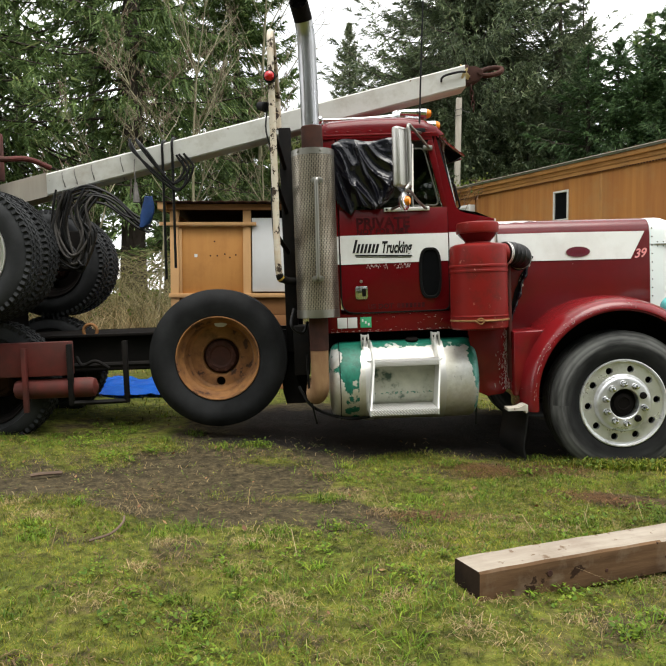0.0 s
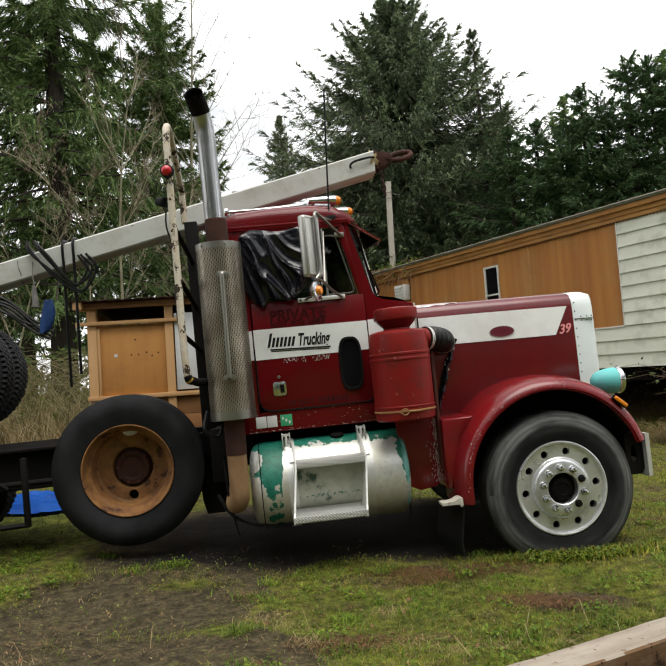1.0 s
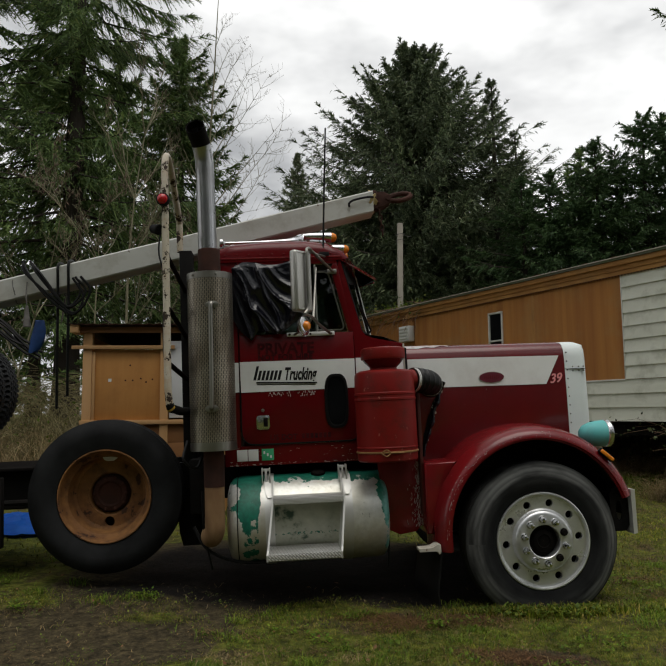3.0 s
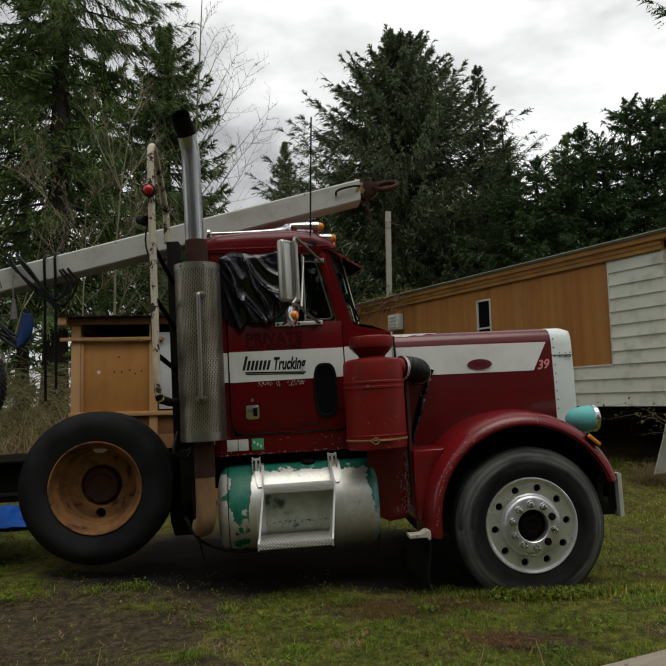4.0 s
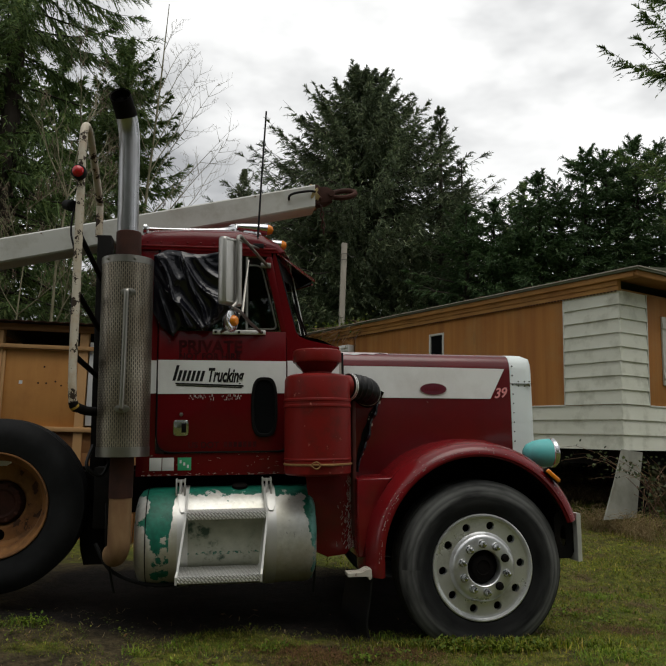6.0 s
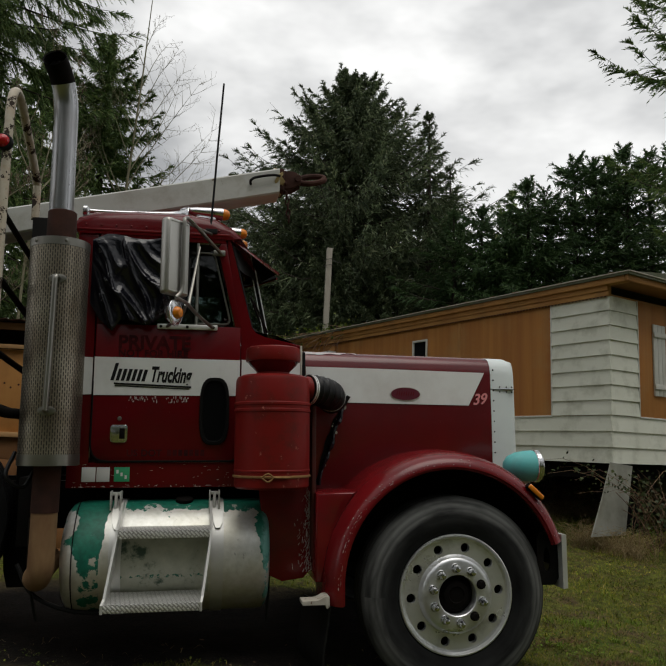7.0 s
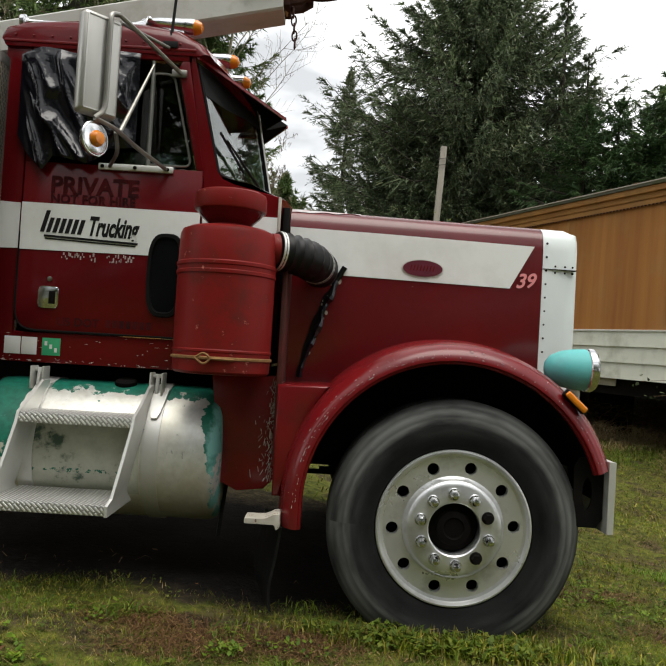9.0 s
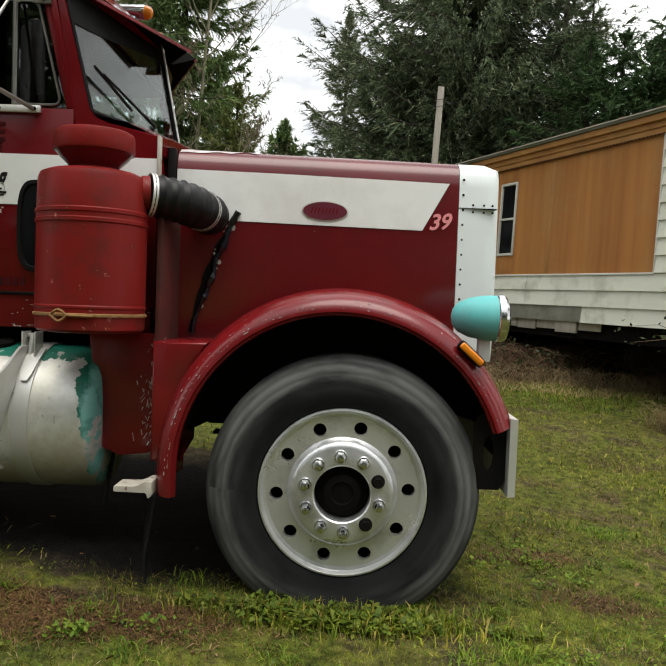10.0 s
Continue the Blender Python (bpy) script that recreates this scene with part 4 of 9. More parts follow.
# cowl under the windscreen
gl = [(-1.112, N0 + 0.005, 2.012), (-1.062, 0.62, 2.032), (-0.950, CY, 2.07), (-1.062, 1.78, 2.032), (-1.112, F0 - 0.005, 2.012)]
fr = [(-0.815, N0 + 0.003, 1.925), (-0.79, 0.50, 1.945), (-0.77, CY, 2.00), (-0.79, 1.90, 1.945), (-0.815, F0 - 0.003, 1.925)]
mid = [tuple((np.array(a) * 0.45 + np.array(b) * 0.55) + np.array((0, 0, 0.018))) for a, b in zip(gl, fr)]
low = [(x - 0.01, y, 1.86) for x, y, z in fr]
bm = bmesh.new()
loft(bm, [gl, mid, fr, low, [(x - 0.03, y, z - 0.12) for x, y, z in gl]], False, False, True)
part("cowl", bm, M["red"], truck, "maroon cowl below the windscreen", 50)

# windscreen: two flat panes with rubber and a centre post
TOP = [(-1.235, N0 + 0.02, 2.53), (-1.06, CY, 2.64), (-1.235, F0 - 0.02, 2.53)]
BOT = [(-1.110, N0 + 0.02, 2.025), (-0.945, CY, 2.082), (-1.110, F0 - 0.02, 2.025)]
for i in (0, 1):
    bm = bmesh.new()
    a, b, c, d = (Vector(p) for p in (BOT[i], BOT[i + 1], TOP[i + 1], TOP[i]))
    loft(bm, [[a, b, c, d], [p + Vector((-0.006, 0, 0)) for p in (a, b, c, d)]], True, True)
    ws = part("windscreen_pane", bm, M["windscreen"], truck, "flat tinted windscreen pane")
    ws.visible_shadow = False
    bm = bmesh.new()
    tube(bm, [a, b, c, d, a], 0.013, 6, False)
    part("pane_rubber", bm, M["black_gloss"], ws)
    # Black strip laid over the glass for the visor's dark reflection.
    bm = bmesh.new()
    out = Vector((0.004, 0, 0.001))
    steps = [k / 12 for k in range(13)]
    over = [d + (c - d) * s + out for s in steps]
    under = [d + (c - d) * s + ((a + (b - a) * s) - (d + (c - d) * s)) * (0.26 + 0.015 * math.sin(6 * s)) + out for s in steps]
    loft(bm, [over, under, [p + Vector((-0.002, 0, 0)) for p in under], [p + Vector((-0.002, 0, 0)) for p in over]], False, False, True)
    part("visor_reflection", bm, M["black_gloss"], ws, "dark visor reflection laid over the top of the glass")
bm = bmesh.new()
tube(bm, [Vector(BOT[1]) + Vector((0.012, 0, 0)), Vector(TOP[1]) + Vector((0.012, 0, 0))], 0.007, 8)
part("centre_post", bm, M["dull_alu"], truck, "bright windscreen centre post")
for ya, yb in ((0.86, 0.45), (1.55, 1.95)):
    bm = bmesh.new()
    base = Vector((-0.962 - 0.10 * abs(ya - CY) / 0.86, ya, 2.055))
    tip = Vector((-1.10 - 0.02, yb, 2.21))
    tube(bm, [base, base + Vector((0.03, 0, 0.03)), tip + Vector((0.03, 0, 0))], [0.010, 0.008, 0.005], 6)
    tube(bm, [base + (tip - base) * 0.45 + Vector((0.022, 0, -0.01)), tip + (tip - base) * 0.12 + Vector((0.02, 0, 0))], 0.007, 6)
    part("wiper", bm, M["ink"], truck, "black wiper resting on the glass")

# sun visor, peaked at the middle
for s in (0, 1):
    sy = (lambda y: y) if s == 0 else (lambda y: 2 * CY - y)
    A, B, C = (-1.225, sy(N0 - 0.005), 2.565), (-0.868, sy(1.13), 2.555), (-1.075, sy(CY - 0.004), 2.665)
    lipA, lipB = (-1.222, sy(N0 - 0.007), 2.548), (-0.865, sy(1.135), 2.538)
    D = (-0.985, sy(CY - 0.004), 2.50)
    bm = bmesh.new()
    th = Vector((0, 0, -0.008))
    loft(bm, [[Vector(p) for p in (A, B, C)], [Vector(p) + th for p in (A, B, C)]], True, True)
    loft(bm, [[Vector(p) for p in (A, B, lipB, lipA)], [Vector(p) + Vector((-0.01, 0, 0)) for p in (A, B, lipB, lipA)]], True, True)
    visor = part("sun_visor", bm, M["red_worn"], truck, "peaked maroon sun visor with chipped edge")
    # Black layer and gusset stand in for the visor's shaded underside.
    bm = bmesh.new()
    loft(bm, [[Vector(p) for p in (B, C, D)], [Vector(p) + Vector((0, -0.008 if s == 0 else 0.008, 0)) for p in (B, C, D)]], True, True)
    loft(bm, [[Vector(p) + Vector((-0.003, 0, -0.0085)) for p in (A, B, C)], [Vector(p) + Vector((-0.003, 0, -0.0115)) for p in (A, B, C)]], True, True)
    part("visor_underside_shade", bm, M["black_gloss"], visor, "black layer for the shaded visor underside")

# door
bm = bmesh.new()
DY0, DY1 = N0 - 0.007, N0 + 0.04
prism(bm, round_poly([(-1.998, 1.247), (-1.998, 2.028), (-1.172, 2.028), (-1.172, 1.247)], [0.10, 0, 0, 0.06]), DY0, DY1, 0.005)
prism(bm, [(-1.998, 2.028), (-1.998, 2.575), (-1.955, 2.575), (-1.955, 2.028)], DY0, DY1, 0.004)
prism(bm, [(-1.955, 2.535), (-1.955, 2.575), (-1.275, 2.575), (-1.268, 2.535)], DY0, DY1, 0.004)
prism(bm, [(-1.172, 2.028), (-1.205, 2.028), (-1.318, 2.50), (-1.30, 2.535), (-1.268, 2.535)], DY0, DY1, 0.004)
door = part("door", bm, M["red"], truck, "closed maroon cab door")
bm = bmesh.new()
tube(bm, [(x, DY0 - 0.001, z) for x, z in round_poly([(-1.998, 1.7), (-1.998, 1.247), (-1.172, 1.247), (-1.172, 1.7)], [0, 0.10, 0.06, 0])], 0.005, 6)
part("door_seal", bm, M["black_gloss"], door)
bm = bmesh.new()
prism(bm, [(-1.955, 2.030), (-1.955, 2.535), (-1.44, 2.535), (-1.44, 2.030)], N0 + 0.014, N0 + 0.019)
g = part("side_glass", bm, M["glass"], door)
g.visible_shadow = False
bm = bmesh.new()
prism(bm, [(-2.0, 1.99), (-2.0, 2.57), (-1.27, 2.57), (-1.17, 1.99)], F0 - 0.025, F0 - 0.02)
g = part("far_glass", bm, M["windscreen"], truck)
g.visible_shadow = False
bm = bmesh.new()
prism(bm, [(-1.43, 2.035), (-1.43, 2.49), (-1.325, 2.49), (-1.215, 2.035)], N0 + 0.014, N0 + 0.019)
g = part("vent_glass", bm, M["glass"], door)
g.visible_shadow = False
bm = bmesh.new()
tube(bm, [(x, N0 + 0.006, z) for x, z in round_poly([(-1.43, 2.045), (-1.43, 2.475), (-1.338, 2.475), (-1.232, 2.045), (-1.43, 2.045)], [0, 0.02, 0.04, 0.04, 0])], 0.006, 6, False)
tube(bm, [(-1.435, N0 + 0.004, 2.03), (-1.435, N0 + 0.004, 2.53)], 0.009, 8)
part("vent_frame", bm, M["steel"], door, "bright vent window frame")
bm = bmesh.new()
ring0, ring1 = oval(-1.316, 1.533, 0.087, 0.196, 36, 3.2), oval(-1.316, 1.533, 0.060, 0.166, 36, 3.2)
loft(bm, [[(x, DY0 + 0.004, z) for x, z in ring0], [(x, DY0 - 0.018, z) for x, z in oval(-1.316, 1.533, 0.083, 0.191, 36, 3.2)], [(x, DY0 - 0.018, z) for x, z in oval(-1.316, 1.533, 0.068, 0.176, 36, 3.2)], [(x, DY0 + 0.002, z) for x, z in ring1]], True, False)
lookdown = part("lookdown_window", bm, M["black_gloss"], door, "oval black-rimmed lookdown window")
bm = bmesh.new()
prism(bm, oval(-1.316, 1.533, 0.070, 0.178, 36, 3.2), DY0 - 0.0075, DY0 + 0.003)
part("pane", bm, M["pane"], lookdown)
bm = bmesh.new()
prism(bm, round_poly([(-1.892, 1.352), (-1.892, 1.452), (-1.798, 1.452), (-1.798, 1.352)], [0.018] * 4), DY0 - 0.008, DY0 + 0.002, 0.004)
hd = part("door_handle", bm, M["chrome"], door, "square chrome paddle handle")
bm = bmesh.new()
box(bm, (-1.842, DY0 - 0.0105, 1.372), (-1.812, DY0 - 0.004, 1.432), 0.002)
part("latch", bm, M["dark"], hd)
bm = bmesh.new()
lathe(bm, [(0.012, 0.002), (0.011, -0.006), (0.004, -0.008)], (-1.845, DY0, 1.487), (0, 1, 0), 14)
part("door_lock", bm, M["steel"], hd, "small round door lock")

# white stripe over cab and door
for name, x0, x1, y in (("cab_stripe", -2.118, -2.006, N0), ("door_stripe", -1.996, -1.174, DY0), ("cowl_stripe", -1.164, -0.817, N0)):
    bm = bmesh.new()
    prism(bm, [(x0, 1.618), (x0, 1.836), (x1, 1.832), (x1, 1.622)], y - 0.0035, y + 0.001)
    part(name, bm, M["white_stripe"], door if name == "door_stripe" else truck, "white painted stripe")


def side_write(x, z, y):
    """The pose of writing on the near side, from its lower left corner."""
    return Matrix.Translation((x, y, z)) @ Matrix.Rotation(radians(90), 4, "X")


letters("sign_private", "PRIVATE", 0.108, side_write(-1.872, 1.888, DY0 - 0.0015), M["ink_faded"], door, "faded dark capitals on the door", space=1.02, bold=0.0035)
letters("sign_hire", "NOT FOR HIRE", 0.056, side_write(-1.868, 1.842, DY0 - 0.0015), M["ink_faded"], door, "faded dark capitals on the door", space=1.05, bold=0.0018)
letters("sign_dot", "US DOT", 0.052, side_write(-1.80, 1.276, DY0 - 0.0015), M["ink_faded"], door, "faded dark capitals on the door", space=1.05, bold=0.0016)
for i in range(7):
    bm = bmesh.new()
    box(bm, (-1.575 + 0.031 * i, DY0 - 0.0025, 1.277), (-1.553 + 0.031 * i, DY0 + 0.001, 1.312), 0)
    part("number_bar", bm, M["ink_faded"], door)
# company name as plain slanted bars, with its underline
rng = random.Random(4)
x = -1.905
for h in (0.100, 0.068, 0.068, 0.068, 0.068, 0.068, 0.068):
    w, lean = 0.0185, 0.26
    z0 = 1.702 - 0.022 * (x + 1.905)
    bm = bmesh.new()
    prism(bm, [(x, z0), (x + lean * h, z0 + h), (x + lean * h + w, z0 + h), (x + w, z0)], DY0 - 0.0060, DY0 - 0.003)
    part("sign_bar", bm, M["ink"], door, "black slanted painted stroke")
    x += 0.0285
letters("sign_trucking", "Trucking", 0.122, side_write(-1.688, 1.699, DY0 - 0.0045) @ Matrix.Rotation(radians(-1.0), 4, "Z") @ Matrix.Diagonal((0.525, 1, 1, 1)), M["ink"], door, "black slanted painted script", shear=0.30, bold=0.0042)
for a, b in (((-1.885, 1.690, 1.680), (-1.452, 1.664, 1.674)), ((-1.880, 1.676, 1.670), (-1.462, 1.655, 1.661))):
    bm = bmesh.new()
    prism(bm, [(a[0], a[1]), (a[0], a[2]), (b[0], b[1]), (b[0], b[2])], DY0 - 0.0060, DY0 - 0.003)
    part("sign_underline", bm, M["ink"], door, "black painted underline")
bm = bmesh.new()
for i in range(46):
    x0, h = -1.80 + 0.0072 * i + 0.004 * rng.random(), 0.005 + 0.016 * rng.random()
    if i in (15, 16, 17, 22, 23, 24, 25, 26, 27, 28):
        continue
    z0 = 1.575 + 0.028 * rng.random()
    box(bm, (x0, DY0 - 0.0022, z0), (x0 + 0.002 + 0.006 * rng.random(), DY0 + 0.001, z0 + h), 0)
tagged(part("worn_bars", bm, M["ink_white"], door, "remains of scraped white lettering"), kind="stuff")
for name, x0, x1, mat, lab in (("reflector_patch", -2.036, -1.962, "white_panel", "white square reflective patch"), ("reflector_patch", -1.957, -1.886, "white_panel", "white square reflective patch"), ("permit_label", -1.862, -1.778, "green_label", "small green square label")):
    bm = bmesh.new()
    box(bm, (x0, N0 - 0.003, 1.135), (x1, N0 + 0.001, 1.215), 0.0008)
    lb = part(name, bm, M[mat], truck, lab)
    if name == "permit_label":
        bm = bmesh.new()
        for i, (u, v) in enumerate(((0.012, 0.045), (0.035, 0.030), (0.058, 0.015))):
            box(bm, (x0 + u, N0 - 0.0042, 1.135 + v), (x0 + u + 0.012, N0 - 0.002, 1.135 + v + 0.020), 0)
        part("label_bars", bm, M["white_panel"], lb)

# cab inside
for y in (0.55, 1.45):
    bm = bmesh.new()
    box(bm, (-1.98, y, 1.35), (-1.55, y + 0.45, 1.52), 0.04)
    box(bm, (-2.03, y, 1.45), (-1.90, y + 0.45, 2.12), 0.04)
    part("cab_seat", bm, M["seat"], truck, "dark vinyl seat")
bm = bmesh.new()
prism(bm, [(-1.22, 1.55), (-1.22, 1.90), (-1.05, 1.95), (-0.87, 1.93), (-0.87, 1.55)], N0 + 0.05, F0 - 0.05, 0.01)
part("dashboard", bm, M["seat"], truck)
# Dark sheet added under the roof to darken the view into the cab.
bm = bmesh.new()
box(bm, (-2.07, N0 + 0.05, 2.535), (-1.25, F0 - 0.05, 2.552), 0.004)
part("roof_dark_sheet", bm, M["seat"], truck, "dark sheet added under the roof to darken the cab")
bm = bmesh.new()
box(bm, (-2.070, N0 + 0.05, 1.16), (-2.055, F0 - 0.05, 2.53), 0.003)
part("rear_lining", bm, M["seat"], truck, "dark vinyl rear lining")
bm = bmesh.new()
tube(bm, [(-1.36 + 0.10 * math.sin(a), 0.78 + 0.22 * math.cos(a), 1.93 + 0.19 * math.sin(a)) for a in np.linspace(0, 2 * math.pi, 33)], 0.012, 6, False)
tube(bm, [(-1.36, 0.78, 1.93), (-1.15, 0.78, 1.75)], 0.02, 8)
part("steering_wheel", bm, M["black_gloss"], truck)

# hood
def hood_y(x):
    return 0.560 + 0.105 * x


def hood_ring(x, crown=0.0, shrink=0.0):
    y, z1 = hood_y(x) + shrink, 1.925 + crown - shrink
    pts = [(x, y + 0.02, 1.02), (x, y, 1.12), (x, y - 0.004, 1.5), (x, y, 1.80), (x, y + 0.010, 1.855), (x, y + 0.034, 1.895), (x, y + 0.075, z1 - 0.008), (x, y + 0.16, z1 + 0.004), (x, CY, z1 + 0.025)]
    return pts + [(px, 2 * CY - py, pz) for px, py, pz in pts[-2::-1]]


bm = bmesh.new()
outer = [hood_ring(x) for x in (-0.765, -0.4, 0.0, 0.3, 0.497)]
inner = [[(px, CY + (py - CY) * 0.97, pz - 0.02) for px, py, pz in r] for r in outer]
loft(bm, outer + inner[::-1], False, False, True)
hood = part("hood", bm, M["red_hood"], truck, "long maroon engine hood", 40)
bm = bmesh.new()
g = [hood_ring(0.499), hood_ring(0.62), hood_ring(0.665, 0.0, 0.012), hood_ring(0.688, 0.0, 0.04), hood_ring(0.692, 0.0, 0.09)]
for r in g[2:]:
    pass
loft(bm, g + [[(px - 0.05, py, pz) for px, py, pz in hood_ring(0.692, 0.0, 0.10)], [(px, CY + (py - CY) * 0.96, pz - 0.03) for px, py, pz in hood_ring(0.52)]], False, False, True)
shell = part("grille_shell", bm, M["white_metal"], truck, "white riveted grille surround", 50)
bm = bmesh.new()
for i in range(26):
    y = hood_y(0.69) + 0.12 + i * (2 * (CY - hood_y(0.69)) - 0.24) / 25
    box(bm, (0.63, y, 1.10), (0.65, y + 0.008, 1.84), 0.001)
part("grille_bars", bm, M["dull_alu"], shell)
bm = bmesh.new()
for z in np.arange(1.29, 1.90, 0.068):
    lathe(bm, [(0.0062, 0.001), (0.005, -0.003), (0.001, -0.005)], (0.518, hood_y(0.518) - 0.001, z), (0, 1, 0), 10)
for x in (0.565, 0.615, 0.655):
    for z in (1.722, 1.690):
        lathe(bm, [(0.0055, 0.001), (0.0045, -0.003), (0.001, -0.005)], (x, hood_y(x) - 0.001, z), (0, 1, 0), 10)
tagged(part("rivets", bm, M["dark"], shell, "dark rivet heads"), kind="stuff")
bm = bmesh.new()
prism(bm, [(0.50, 1.7045), (0.50, 1.7075), (0.672, 1.7065), (0.672, 1.7035)], hood_y(0.585) - 0.012, hood_y(0.585) + 0.02)
part("shell_seam", bm, M["dark"], shell)


def side_patch(bm, poly, out=0.004, thick=0.004):
    a = [bm.verts.new((x, hood_y(x) - 0.003 - out, z)) for x, z in poly]
    b = [bm.verts.new((x, hood_y(x) - 0.003 - out + thick, z)) for x, z in poly]
    n = len(poly)
    bm.faces.new(a)
    bm.faces.new(b[::-1])
    for i in range(n):
        bm.faces.new((a[i], b[i], b[(i + 1) % n], a[(i + 1) % n]))


bm = bmesh.new()
side_patch(bm, [(-0.762, 1.602), (-0.762, 1.818), (-0.3, 1.818), (0.1, 1.815), (0.452, 1.812), (0.334, 1.595), (0.0, 1.597), (-0.4, 1.60)])
part("hood_stripe", bm, M["white_stripe"], hood, "white stripe with a slanted front end")
bm = bmesh.new()
side_patch(bm, oval(-0.108, 1.662, 0.104, 0.045, 40), 0.008, 0.006)
em = part("emblem", bm, M["dull_alu"], hood, "small oval emblem")
bm = bmesh.new()
side_patch(bm, oval(-0.108, 1.662, 0.098, 0.040, 40), 0.011, 0.006)
part("emblem_field", bm, surf("dark_red_emblem", (0.13, 0.012, 0.03), (0.09, 0.01, 0.02), 12.0, 0.45, 0.6, bump=0.0), em)
bm = bmesh.new()
for i in range(8):
    side_patch(bm, [(-0.172 + 0.016 * i, 1.650), (-0.166 + 0.016 * i, 1.676), (-0.161 + 0.016 * i, 1.676), (-0.167 + 0.016 * i, 1.650)], 0.0125, 0.003)
part("emblem_bars", bm, M["red_worn"], em)
letters("unit_number", "39", 0.098, Matrix.Translation((0.362, hood_y(0.362) - 0.010, 1.600)) @ Matrix.Rotation(math.atan(0.105), 4, "Z") @ Matrix.Rotation(radians(90), 4, "X") @ Matrix.Rotation(radians(5), 4, "Z"), M["ink_pink"], hood, "hand-painted pink unit number", shear=0.35, depth=0.001, bold=0.002)
# torn hood edge behind the hose
rng = random.Random(9)
edge_l, edge_r = [], []
for i in range(15):
    t = i / 14
    x, z = -0.505 - 0.175 * t ** 0.8, 1.60 - 0.50 * t
    w = 0.010 + 0.016 * math.sin(3.1 * t) + 0.012 * rng.random()
    edge_l.append((x - w, z))
    edge_r.append((x + 0.006 * rng.random(), z))
bm = bmesh.new()
side_patch(bm, edge_l + edge_r[::-1], 0.0065, 0.004)
part("torn_edge", bm, M["dark"], hood, "jagged torn split in the hood side")
bm = bmesh.new()
tp = []
for i in range(13):
    t = i / 12
    x, z = -0.485 - 0.19 * t ** 0.8 + rng.uniform(-0.008, 0.008), 1.640 - 0.54 * t
    tp.append((x, hood_y(x) - 0.016 + rng.uniform(-0.006, 0.006), z))
tube(bm, smooth_path(tp, 2), [0.013 - 0.007 * k / 24 + 0.010 * rng.random() ** 2 for k in range(25)], 6)
part("rubber_shred", bm, M["bag"], hood, "shredded black rubber along the split", 20)
bm = bmesh.new()
for i in range(18):
    t = rng.random()
    x, z = -0.500 - 0.175 * t ** 0.8 + rng.uniform(-0.03, 0.012), 1.60 - 0.50 * t
    r = rng.choice((0.004, 0.006, 0.010)) * rng.uniform(0.7, 1.2)
    side_patch(bm, [(x + r * math.cos(a) * rng.uniform(0.4, 1.0), z + 1.6 * r * math.sin(a) * rng.uniform(0.4, 1.0)) for a in np.linspace(0, 5.4, 7)], 0.0095, 0.003)
tagged(part("bare_chips", bm, M["post"], hood, "bare pale chips along the tear"), kind="stuff")
bm = bmesh.new()
rows = []
for i in range(13):
    t = i / 12
    px = -0.763 + 0.34 * t
    lo = 5.0 + 0.9 * t + 0.25 * math.sin(17 * t) * (0.3 + t)
    hi = max(lo + 0.05, 7.6 - 1.1 * t + 0.2 * math.sin(11 * t))
    ring = [Vector(p) for p in hood_ring(px)]
    row = []
    for j in range(7):
        q = min(lo + (hi - lo) * j / 6, 7.98)
        p = ring[int(q)].lerp(ring[int(q) + 1], q - int(q))
        row.append(p + Vector((0, -0.0012, 0.0028)))
    rows.append(row)
loft(bm, rows, False, False)
part("worn_patch", bm, M["primer"], hood, "bare pale patch worn through the hood paint", 60)
bm = bmesh.new()
box(bm, (-0.800, 0.455, 1.50), (-0.768, 0.50, 1.905), 0.003)
part("hood_gasket", bm, M["black_gloss"], hood)
bm = bmesh.new()
box(bm, (-0.8165, N0 - 0.007, 1.60), (-0.804, N0 + 0.03, 1.928), 0.003)
part("cowl_edge", bm, M["foot"], truck, "cream worn edge of the cowl")

